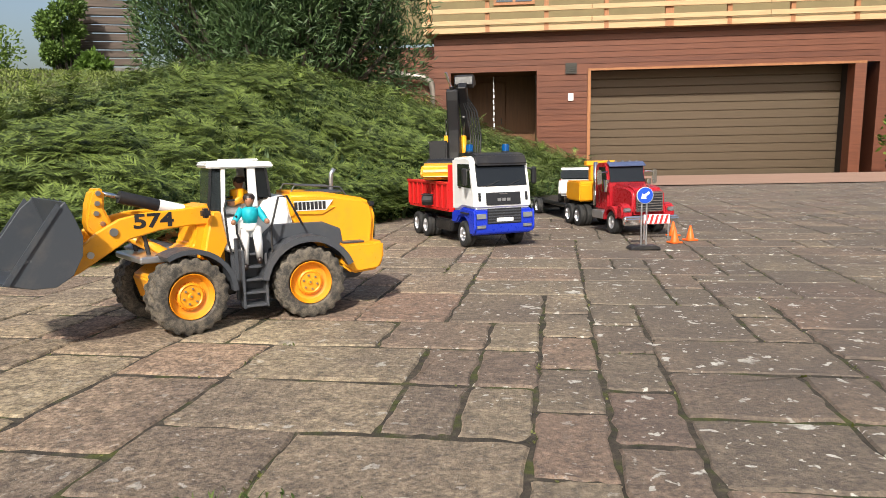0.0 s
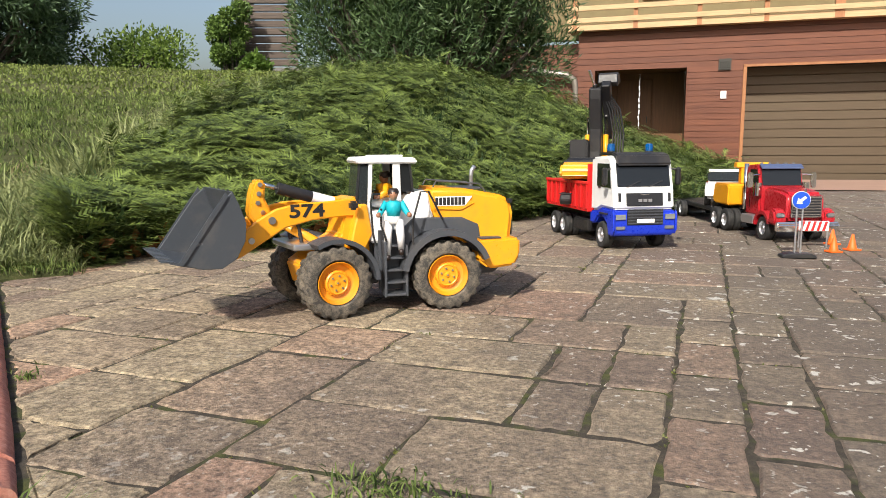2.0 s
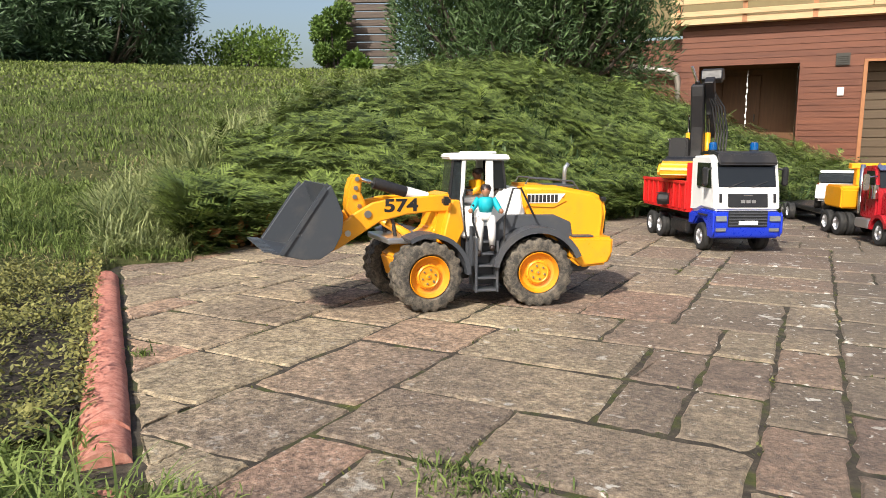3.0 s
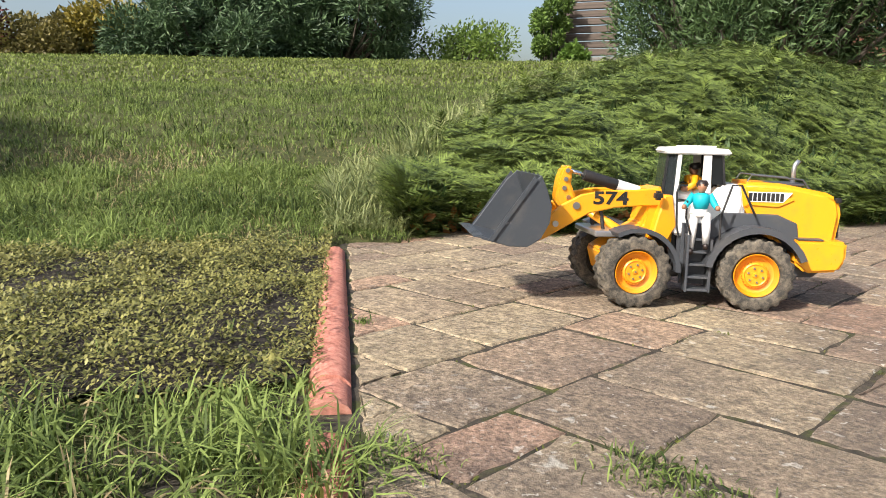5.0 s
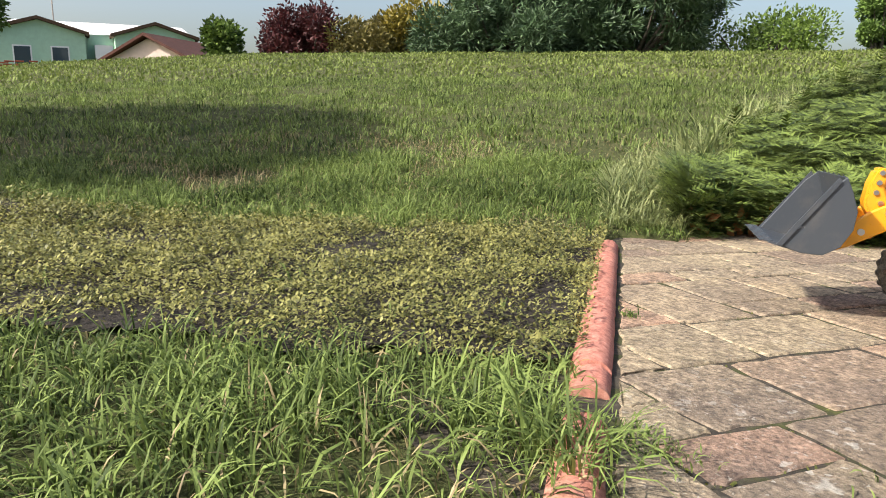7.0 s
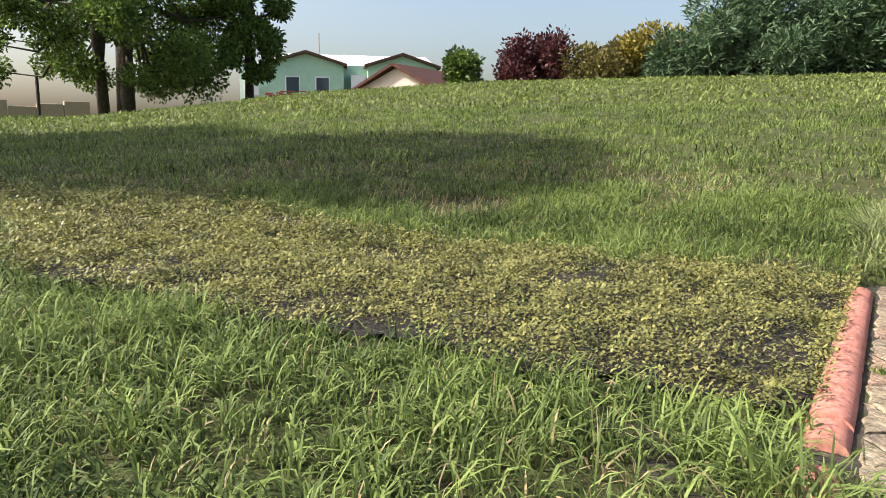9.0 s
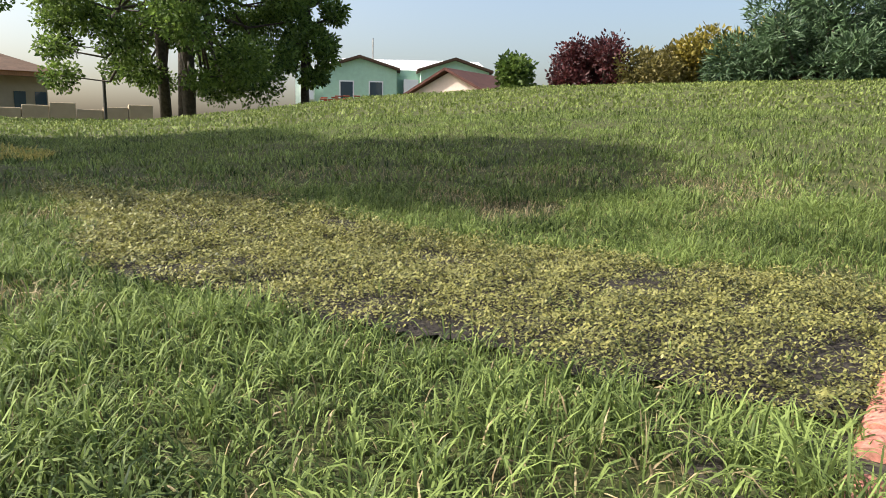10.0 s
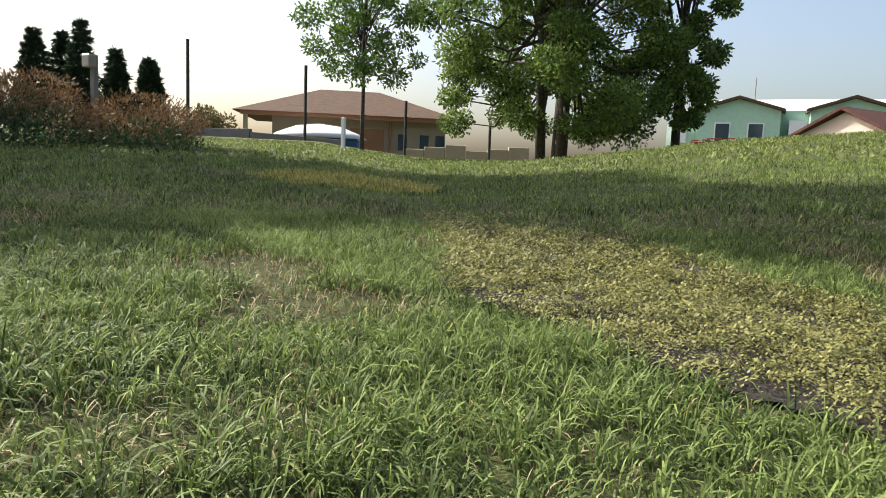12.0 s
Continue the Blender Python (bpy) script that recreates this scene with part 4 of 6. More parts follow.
part("vent_grille", boxes([(-0.5, -0.27, -0.035, -0.001, 1.98 + 0.22, 2.2 + 0.22 - 0.0)] + [(-0.48, -0.29, -0.045, -0.035, 2.215 + i * 0.035, 2.235 + i * 0.035) for i in range(5)]), STEEL, house, "dark wall vent grille")
part("light_switch", box(-0.44, -0.33, -0.03, -0.001, 1.66, 1.81, 0.006), SIGN_WHITE, house, "white doorbell box")
part("downpipe", tube([(-3.25, 0.1, 0.2), (-3.25, 0.1, 1.95), (-3.3, 0.08, 2.12), (-3.45, 0.05, 2.22), (-4.2, 0.0, 2.32)], 0.07, 12), PIPE, house, "zinc downpipe with bend", smooth=True)
# balcony
part("balcony_floor", box(-3.4, GW + 1.6, -0.25, 1.3, TOP - 0.0, TOP + 0.12), PALE_WOOD, house)
for zz_ in (0.14, 0.37, 0.61, 0.84):
    for k in range(3):
        x0 = -3.4 + k * 3.4
        part("balcony_rail", box(x0, min(x0 + 3.39, GW + 1.6), -0.30, -0.262, TOP + zz_, TOP + zz_ + 0.095, 0.006), PALE_WOOD, house, "pale sawn timber rail")
for k in range(9):
    big = k == 4
    x0 = -3.3 + k * 1.18
    part("balcony_post", box(x0, x0 + (0.16 if big else 0.085), -0.258, -0.17, TOP + 0.0, TOP + 1.15), BROWN_WOOD, house)
for x0, w_ in ((-2.0, 0.9), (2.95, 1.0)):
    wd = part("window", box(x0, x0 + w_, 1.26, 1.3, TOP + 0.75, TOP + 1.8), FRAME_WHITE if x0 > 0 else BROWN_WOOD, house)
    part("pane", boxes([(x0 + 0.06, x0 + w_ / 2 - 0.03, 1.25, 1.262, TOP + 0.81, TOP + 1.74), (x0 + w_ / 2 + 0.03, x0 + w_ - 0.06, 1.25, 1.262, TOP + 0.81, TOP + 1.74)]), WINDOW, wd)
part("roof", box(-6.5, 7.5, 0.6, 6.0, 6.5, 6.8), ROOF_TILE, house)
# apron of pinkish paving before the garage
# hedge that closes the yard on its far side
shrub(-33.5, 14.2, 2.3, 2.2, LEAF, "dark green hedge at the house corner", 91, leaf=0.12, count=7000, dz=-0.5, deep=3.5, clumps=16)

# ---- log store by the thuja ----
ls = thing("log_store", Matrix.Translation((-7.3, 13.45, 1.45)) @ pose(0, 0, 0, 0, 0, 20), "weathered stacked log cabin corner on a slab", "shed")
for i in range(11):
    part("log", box(-0.62 - 0.05 * (i % 3), 0.62 + 0.04 * (i % 2), -0.05 + (i % 2) * 0.04, 0.06, 0.2 + i * 0.17, 0.345 + i * 0.17, 0.012), LOG, ls)
    part("log", box(-0.58, -0.46, 0.0605, 1.2, 0.28 + i * 0.17, 0.42 + i * 0.17, 0.012), LOG, ls)
part("base_slab", box(-0.4, 0.95, -0.35, 1.2, 0.03, 0.14, 0.01), WALL_GREY, ls, "grey concrete base slab")

# ---- neighbours beyond the lawn ----


def gable_house(name, matrix, label, w, d, eave, ridge, wall, roof, over=0.4):
    h = thing(name, matrix, label, "house")
    part("wall", prism([(-w / 2, 0), (w / 2, 0), (w / 2, eave), (0, ridge - 0.12), (-w / 2, eave)], 0, d), wall, h)
    k = (ridge - eave) / (w / 2)
    for s in (-1, 1):
        part("roof", prism([(0, ridge), (s * (w / 2 + over), eave - k * over), (s * (w / 2 + over), eave - k * over + 0.16), (0, ridge + 0.16)], -over, d + over), roof, h)
    return h


def window(parent, x0, x1, z0, z1, y=-0.04):
    f = part("window", box(x0, x1, y, 0.02, z0, z1), FRAME_WHITE, parent)
    part("pane", box(x0 + 0.1, x1 - 0.1, y - 0.02, y - 0.001, z0 + 0.1, z1 - 0.1), WINDOW, f)
    part("window_sill", box(x0 - 0.08, x1 + 0.08, y - 0.1, y - 0.001, z0 - 0.08, z0 - 0.005), FRAME_WHITE, f)


def facing(az, r, z, turn=0.0):
    a = radians(az)
    return Matrix.Translation((CX - math.sin(a) * r, CY + math.cos(a) * r, z)) @ pose(0, 0, 0, 0, 0, az + turn)


mh = thing("mint_house", facing(87.2, 60, 0.5, 0), "mint green house with a white metal roof", "house")
part("wall", box(-6.2, 7.3, 2.0, 12, 0, 5.2), MINT, mh)
part("left_wall", box(-7.8, -5.4, 1.0, 8, 0, 4.9), PALE_GREEN, mh, "paler green side wing wall")
for x0, x1, p_ in ((-5.4, 0.6, 5.9), (2.6, 8.3, 5.9)):
    mid = (x0 + x1) / 2
    g_ = part("gable_wing", prism([(x0, 0), (x1, 0), (x1, 5.0), (mid, p_), (x0, 5.0)], 0, 6), MINT, mh)
    for s in (x0 - 0.3, x1 + 0.3):
        part("gable_roof", prism([(mid, p_ + 0.02), (s, 4.92), (s, 5.14), (mid, p_ + 0.24)], -0.4, 6.2), ROOF_TILE, g_)
bm = bmesh.new()
rv = [bm.verts.new(p_) for p_ in ((-6.6, 1.9, 5.2), (8.6, 1.9, 5.2), (8.6, 12.3, 5.2), (-6.6, 12.3, 5.2), (-4.2, 7, 6.55), (8.2, 7, 6.55))]
for f_ in ((0, 1, 5, 4), (1, 2, 5), (2, 3, 4, 5), (3, 0, 4), (3, 2, 1, 0)):
    bm.faces.new([rv[i] for i in f_])
part("roof", bm, METAL_ROOF, mh, "white sheet metal roof")
part("chimney_mast", tube([(-1.5, 7, 6.2), (-1.5, 7, 8.4)], 0.05), PIPE, mh)
for x0 in (-4.1, -1.7):
    window(mh, x0, x0 + 1.2, 2.4, 4.1)
window(mh, -7.2, -6.2, 2.5, 4.1, 0.96)
window(mh, 1.2, 2.4, 2.4, 4.3, 1.96)
window(mh, 5.4, 6.8, 2.9, 4.3)
part("balcony_parapet", box(0.7, 2.6, 0.4, 0.6, 1.2, 2.4), ROOF_RED, mh, "terracotta red balcony parapet")
rh = gable_house("outbuilding", facing(82.6, 42, 0.1, 0) @ pose(0, 0, 0, 0, 0, -32), "pinkish outbuilding with a brown tiled roof", 5.2, 8.0, 2.6, 3.9, PINKISH, ROOF_RED)
rt = thing("tile_pile", Matrix.Translation(at_polar(91.6, 12.6)) @ pose(0, 0, 0, 0, 0, 91), "low pile of red roof tiles on the brow", "rubble")
bm = bmesh.new()
g = random.Random(9)
for i in range(26):
    x, z = g.uniform(-0.35, 0.3), g.uniform(-0.02, 0.07)
    y = g.uniform(-0.05, 0.05)
    part("tile", box(x, x + 0.12, y, y + 0.09, z, z + 0.018, 0.003), TERRACOTTA, rt)

bh = thing("bungalow", facing(119.6, 36, -0.35, 0), "beige bungalow with a brown hipped roof", "house")
part("wall", boxes([(-3.6, 5.0, 0, 8, 0, 3.1)]), BEIGE, bh)
bm = bmesh.new()
b0 = [bm.verts.new(p_) for p_ in ((-5.4, -1.0, 3.0), (5.6, -1.0, 3.0), (5.6, 9, 3.0), (-5.4, 9, 3.0))]
t0 = [bm.verts.new(p_) for p_ in ((-1.4, 4, 4.6), (1.8, 4, 4.6))]
for f_ in ((b0[0], b0[1], t0[1], t0[0]), (b0[1], b0[2], t0[1]), (b0[2], b0[3], t0[0], t0[1]), (b0[3], b0[0], t0[0]), tuple(b0[::-1])):
    bm.faces.new(f_)
part("roof", bm, ROOF_TILE, bh, "brown tiled hipped roof")
part("porch_column", box(-4.9, -4.7, -0.7, -0.5, 0, 3.0), BEIGE, bh)
part("porch_beam", box(-5.0, 4.9, -0.85, -0.65, 2.8, 3.0), BROWN_WOOD, bh)
part("garage_door", box(0.2, 1.9, -0.05, 0.02, 0.2, 2.4), BROWN_WOOD, bh, "brown timber garage door")
for x0 in (2.6, 3.7, 4.5):
    part("window", box(x0, x0 + 0.45, -0.05, 0.02, 1.4, 2.2), WINDOW, bh)
part("gutter_pipe", tube([(2.2, -0.1, 0), (2.2, -0.1, 3.0)], 0.06), BROWN_WOOD, bh)
tp = thing("covered_pool", facing(121.0, 30.5, 0.35), "blue tarpaulin-covered pool with a white cover", "pool")
part("tarpaulin", box(-3.2, 1.3, 0, 2.5, 0, 1.0, 0.1), TARP, tp)
part("cover", lathe([(0.0, 0.62), (1.0, 0.5), (1.8, 0.2), (2.1, 0.0)], "z", 20, (-0.4, 1.2, 1.0)), CLOTH, tp, smooth=True)
fe = thing("boundary_wall", Matrix.Identity(4), "long low grey concrete boundary wall", "wall")
pts = [at_polar(a_, r_) for a_, r_ in ((133, 24), (127, 22.5), (120, 21.5), (113, 21.5), (107, 23), (100, 27))]
for a_, b_ in zip(pts, pts[1:]):
    d_ = b_ - a_
    seg = part("wall_segment", box(0, d_.xy.length, -0.1, 0.1, -0.6, 0.42, 0.01), WALL_GREY, fe)
    seg.matrix_world = Matrix.Translation((a_.x, a_.y, (a_.z + b_.z) / 2)) @ Matrix.Rotation(math.atan2(d_.y, d_.x), 4, "Z") @ Matrix.Rotation(-math.atan2(d_.z, d_.xy.length), 4, "Y")
bw = thing("block_stack", facing(110.0, 27, 0.4), "low sandy stone block wall", "wall")
for i in range(6):
    part("block", box(-2.4 + i * 0.8, -1.62 + i * 0.8, 0, 0.5, 0, 0.55 + 0.1 * (i % 3), 0.02), SAND, bw)
for a_, r_, h_ in ((131.6, 20.5, 2.5), (122.9, 20.9, 2.15), (115.0, 20.9, 1.85), (108.2, 22.0, 1.7), (144.0, 17, 3.0)):
    fp = thing("fence_post", Matrix.Translation(at_polar(a_, r_)), "slim dark steel fence post", "post", "fence posts on the boundary")
    part("pole", tube([(0, 0, -0.2), (0, 0, h_)], 0.045, 8), STEEL, fp)
    part("cap", lathe([(0, 0.03), (0.05, 0.02), (0.05, 0)], "z", 8, (0, 0, h_)), STEEL, fp)
wp = thing("marker_post", Matrix.Translation(at_polar(120.0, 14.5)), "short whitish wooden marker post in the lawn", "post")
part("pole", box(-0.035, 0.035, -0.035, 0.035, -0.1, 0.62, 0.006), SIGN_WHITE, wp)
lp = thing("lamp_post", Matrix.Translation(at_polar(137.9, 20.0)), "grey post with a boxed floodlight", "lamp")
part("pole", box(-0.07, 0.07, -0.07, 0.07, -0.2, 1.85, 0.01), WALL_GREY, lp)
part("lamp_head", box(0.0, 0.24, -0.16, 0.1, 1.55, 1.86, 0.02), PIPE, lp)

# ---- toy vehicles on the yard ----


def fill(bm, m):
    bmesh.ops.transform(bm, matrix=m, verts=bm.verts)
    return bm


def loader_tyre(R, W, lugs=20):
    """Fat earthmover tyre, its staggered slanting lugs raised out of one skin."""
    h = W / 2
    prof = [(0.60, -0.78), (0.66, -0.98), (0.80, -1.0), (0.885, -0.97), (0.945, -0.86), (0.945, -0.55), (0.945, -0.2), (0.945, -0.02), (0.945, 0.02), (0.945, 0.2), (0.945, 0.55), (0.945, 0.86), (0.885, 0.97), (0.80, 1.0), (0.66, 0.98), (0.60, 0.78), (0.58, 0.3), (0.58, -0.3)]
    sides = lugs * 6
    bm = bmesh.new()
    rings = []
    for r, y in prof:
        ring = []
        for k in range(sides):
            side = 1 if y > 0 else -1
            ph = (k / 6 + (0.5 if side > 0 else 0) + 0.55 * abs(y)) % 1.0
            rise = 0.055 if ph < 0.55 else 0.0
            rr = r + (rise if 0.94 < r else rise * 0.5 if r > 0.88 else 0.0)
            q = 2 * math.pi * k / sides
            ring.append(bm.verts.new((R * rr * math.cos(q), h * y, R * rr * math.sin(q))))
        rings.append(ring)
    for i, ra in enumerate(rings):
        rb = rings[(i + 1) % len(rings)]
        for k in range(sides):
            bm.faces.new((ra[k], ra[(k + 1) % sides], rb[(k + 1) % sides], rb[k]))
    bmesh.ops.recalc_face_normals(bm, faces=bm.faces)
    return bm


def loader_rim(R, W, side):
    """Dished rim with a toothed hub and six bolts, open to the given side."""
    h = W / 2
    s = side
    bm = lathe([(R * 0.60, s * h * 0.84), (R * 0.585, s * h * 0.9), (R * 0.56, s * h * 0.82), (R * 0.5, s * h * 0.45), (R * 0.40, s * h * 0.34), (R * 0.345, s * h * 0.36), (R * 0.34, s * h * 0.58), (R * 0.30, s * h * 0.66), (R * 0.27, s * h * 0.60), (R * 0.08, s * h * 0.60), (R * 0.06, s * h * 0.68), (0.0, s * h * 0.69)], "y", 36, caps=False)
    for k in range(24):
        a = 2 * math.pi * k / 24
        vs = add_box(bm, R * 0.33, R * 0.365, *sorted((s * h * 0.36, s * h * 0.58)), -R * 0.018, R * 0.018)
        bmesh.ops.rotate(bm, cent=(0, 0, 0), matrix=Matrix.Rotation(a, 3, "Y"), verts=vs)
    return bm


def big_wheel(parent, x, y, R, W, side):
    w = part("wheel", loader_tyre(R, W), TYRE, parent, "dusty black lugged tyre", smooth=True, sharp=30)
    w.location = (x, y, R)
    w.rotation_euler = (0, random.uniform(0, 1), 0)
    part("rim", loader_rim(R, W, side), ORANGE_RIM, w, "yellow rim with dirt", smooth=True, sharp=35)
    for k in range(7):
        q = 2 * math.pi * k / 6
        rb = R * 0.2 if k < 6 else 0.0
        c = Vector((rb * math.cos(q), 0, rb * math.sin(q)))
        part("bolt", tube([c + Vector((0, side * W * 0.28, 0)), c + Vector((0, side * W * 0.355, 0))], R * 0.032, 6), BRASSY, w)
    part("hub", lathe([(R * 0.58, -side * W * 0.2), (R * 0.3, -side * W * 0.25), (0, -side * W * 0.25)], "y", 20), BLACK, w)
    return w


def arch(x, R0, R1, y0, y1, a0, a1, z, n=14):
    """A mudguard: a bent plate round an axle."""
    pr = [(x + R1 * math.cos(a), z + R1 * math.sin(a)) for a in np.linspace(a0, a1, n)]
    pr += [(x + R0 * math.cos(a), z + R0 * math.sin(a)) for a in np.linspace(a1, a0, n)]
    return prism(pr, y0, y1)


def doll(name, m, label, shirt, trousers, seated=False):
    """A small plastic figure, one plain mesh in three colours."""
    bm = bmesh.new()
    spans = []

    def seg(pts, radii, mat, sides=10):
        n0 = len(bm.faces)
        add_tube(bm, pts, 0, sides, True, radii)
        spans.append((n0, len(bm.faces), mat))
    k = 0.094
    leg = [((0, 0.010, 0.50 * k), (0.012, 0.012, 0.28 * k), (0.004, 0.013, 0.04 * k)), ((0, -0.010, 0.50 * k), (-0.002, -0.011, 0.27 * k), (-0.003, -0.012, -0.06 * k))]
    if seated:
        leg = [((0, s * 0.01, 0.5 * k), (0.03, s * 0.012, 0.5 * k), (0.034, s * 0.012, 0.25 * k)) for s in (-1, 1)]
    for l_ in leg:
        seg(l_, (0.0085, 0.0075, 0.0055), 1)
        f_ = Vector(l_[2])
        seg((f_ + Vector((-0.004, 0, -0.001)), f_ + Vector((0.012, 0, -0.003))), (0.005, 0.0045), 3)
    seg(((0, 0, 0.47 * k), (0, 0, 0.53 * k), (0, 0, 0.6 * k)), (0.012, 0.013, 0.0115), 1)
    seg(((0, 0, 0.585 * k), (0.001, 0, 0.70 * k), (0, 0, 0.80 * k), (0, 0, 0.835 * k)), (0.0115, 0.0145, 0.0155, 0.007), 0)
    for s in (-1, 1):
        seg(((0, s * 0.013, 0.80 * k), (0.002, s * 0.022, 0.68 * k), (0.014, s * 0.027, 0.62 * k)), (0.0062, 0.0055, 0.0046), 0)
        seg(((0.014, s * 0.027, 0.62 * k), (0.024, s * 0.029, 0.62 * k)), (0.0042, 0.0036), 2)
    seg(((0, 0, 0.83 * k), (0, 0, 0.87 * k), (0.001, 0, 0.91 * k), (0.001, 0, 0.955 * k), (0, 0, 0.985 * k)), (0.0048, 0.0062, 0.0083, 0.0082, 0.004), 2)
    seg(((-0.0025, 0, 0.925 * k), (-0.0012, 0, 0.975 * k), (-0.0005, 0, 1.025 * k)), (0.0092, 0.0106, 0.0075), 3)
    ob = part(name, bm, shirt, None, smooth=True)
    for mm in (trousers, SKIN, HAIR):
        ob.data.materials.append(mm)
    for a, b, mi in spans:
        for p_ in ob.data.polygons[a:b]:
            p_.material_index = mi
    ob.matrix_world = m
    return tagged(ob, label, "doll")


def wheel_loader(m):
    L = thing("wheel_loader", m, "yellow toy wheel loader with white cab and raised grey bucket", "toy loader")
    R, WT = 0.052, 0.044
    for x in (0.0, 0.192):
        for s in (-1, 1):
            big_wheel(L, x, s * 0.066, R, WT, s)
    part("axle", boxes([(-0.012, 0.012, -0.05, 0.05, 0.042, 0.062), (0.18, 0.204, -0.05, 0.05, 0.042, 0.062)], 0.003), BLACK, L)
    # rear frame, engine hood, counterweight
    part("rear_frame", prism([(-0.10, 0.055), (-0.09, 0.045), (0.10, 0.04), (0.105, 0.10), (-0.10, 0.10)], -0.038, 0.038, 0.003), GREY, L)
    hood = part("engine_hood", prism([(-0.112, 0.095), (-0.117, 0.14), (-0.112, 0.162), (-0.095, 0.170), (-0.035, 0.181), (0.022, 0.183), (0.016, 0.148), (0.004, 0.125), (-0.03, 0.095)], -0.05, 0.05, 0.007, 3), YELLOW, L, smooth=True, sharp=40)
    part("side_panel", prism([(-0.052, 0.158), (-0.022, 0.172), (0.016, 0.176), (0.010, 0.149), (-0.03, 0.147)], 0.0495, 0.0525, 0.001), YELLOW, hood)
    part("side_panel", prism([(-0.052, 0.158), (-0.022, 0.172), (0.016, 0.176), (0.010, 0.149), (-0.03, 0.147)], -0.0525, -0.0495, 0.001), YELLOW, hood)
    # maker's mark as plain bars on a pale wedge
    for s in (-1, 1):
        part("decal_wedge", prism([(0.0125, 0.169), (-0.048, 0.169), (-0.036, 0.1545), (0.0095, 0.1545)], *sorted((s * 0.0524, s * 0.0530))), SIGN_WHITE, hood, "pale wedge-shaped decal")
        bm = bmesh.new()
        for k in range(8):
            add_box(bm, 0.0068 - k * 0.0061, 0.0116 - k * 0.0061, *sorted((s * 0.0531, s * 0.0535)), 0.1558, 0.1676)
        part("decal_bars", bm, BLACK, hood, "row of black decal bars")
    cw = part("counterweight", prism([(-0.121, 0.103), (-0.121, 0.076), (-0.112, 0.060), (-0.07, 0.056), (-0.052, 0.07), (-0.052, 0.103)], -0.07, 0.07, 0.004, 2), YELLOW, L, smooth=True, sharp=40)
    for s in (-1, 1):
        part("step_plate", box(-0.09, -0.056, *sorted((s * 0.05, s * 0.068)), 0.1031, 0.1055, 0.0006), GREY, cw)
    part("radiator_grille", box(-0.1195, -0.116, -0.036, 0.036, 0.105, 0.152, 0.001), BLACK, L)
    part("deck_mat", box(-0.07, 0.0, -0.03, 0.03, 0.1775, 0.1815, 0.001), GREY, L)
    part("deck_rail", tube([(-0.075, 0.034, 0.174), (-0.065, 0.034, 0.187), (0.005, 0.034, 0.192), (0.012, 0.034, 0.18)], 0.0014, 6), GREY, L)
    part("deck_rail", tube([(-0.075, -0.034, 0.174), (-0.065, -0.034, 0.187), (0.005, -0.034, 0.192), (0.012, -0.034, 0.18)], 0.0014, 6), GREY, L)
    part("exhaust_pipe", tube([(-0.062, 0.0, 0.172), (-0.062, 0.0, 0.2), (-0.063, 0.0, 0.207), (-0.068, 0.0, 0.214)], 0.0032, 10), SILVER, L, smooth=True)
    # rear mudguards
    for s in (-1, 1):
        y0, y1 = sorted((s * 0.042, s * 0.086))
        part("rear_mudguard", arch(0, 0.062, 0.071, y0, y1, radians(10), radians(158), 0.05), GREY, L)
        y0, y1 = sorted((s * 0.040, s * 0.052))
        part("mudguard_skirt", prism([(-0.062, 0.10), (-0.058, 0.125), (-0.03, 0.137), (0.045, 0.137), (0.066, 0.118), (0.07, 0.06), (0.055, 0.06), (0.052, 0.1), (0.03, 0.115), (-0.02, 0.117), (-0.048, 0.1)], y0, y1, 0.0015), GREY, L)
        part("front_mudguard", arch(0.192, 0.059, 0.0655, *sorted((s * 0.044, s * 0.086)), radians(62), radians(178), 0.05), GREY, L)
    # white cab
    part("cab_base", prism([(0.012, 0.135), (0.02, 0.178), (0.05, 0.176), (0.07, 0.150), (0.133, 0.148), (0.133, 0.122), (0.112, 0.10), (0.03, 0.10)], -0.045, 0.045, 0.004, 2), WHITE, L, smooth=True, sharp=40)
    top, sh = 0.2195, 0.016  # eaves of the cab, and its place along the frame
    for s in (-1, 1):
        for prof in ([(0.046, 0.15), (0.059, 0.15), (0.059, top), (0.048, top)], [(0.093, 0.146), (0.0985, 0.146), (0.0955, top), (0.0895, top)]):
            part("cab_pillar", prism([(x + sh, z) for x, z in prof], *sorted((s * 0.038, s * 0.0445)), 0.0008), WHITE, L)
        for prof in ([(0.1145, 0.146), (0.1175, 0.146), (0.1105, top), (0.1075, top)], [(0.026, 0.176), (0.029, 0.176), (0.034, top), (0.031, top)]):
            part("window_frame", prism([(x + sh, z) for x, z in prof], *sorted((s * 0.037, s * 0.042))), BLACK, L)
        part("window_pane", prism([(x + sh, z) for x, z in ((0.0292, 0.177), (0.0457, 0.177), (0.0477, top), (0.0342, top))], *sorted((s * 0.0395, s * 0.041))), CAB_GLASS, L)
        part("quarter_pane", prism([(x + sh, z) for x, z in ((0.099, 0.148), (0.1143, 0.148), (0.1073, top), (0.0958, top))], *sorted((s * 0.0395, s * 0.041))), DARK_GLASS, L)
    roof = part("cab_roof", prism([(0.038, top), (0.0385, 0.2255), (0.044, 0.2285), (0.1, 0.2305), (0.127, 0.2295), (0.133, 0.2265), (0.1325, 0.222), (0.128, top)], -0.048, 0.048, 0.002, 2), WHITE, L, smooth=True, sharp=40)
    part("roof_hatch", box(0.055, 0.105, -0.028, 0.028, 0.2295, 0.2325, 0.0015), WHITE, roof)
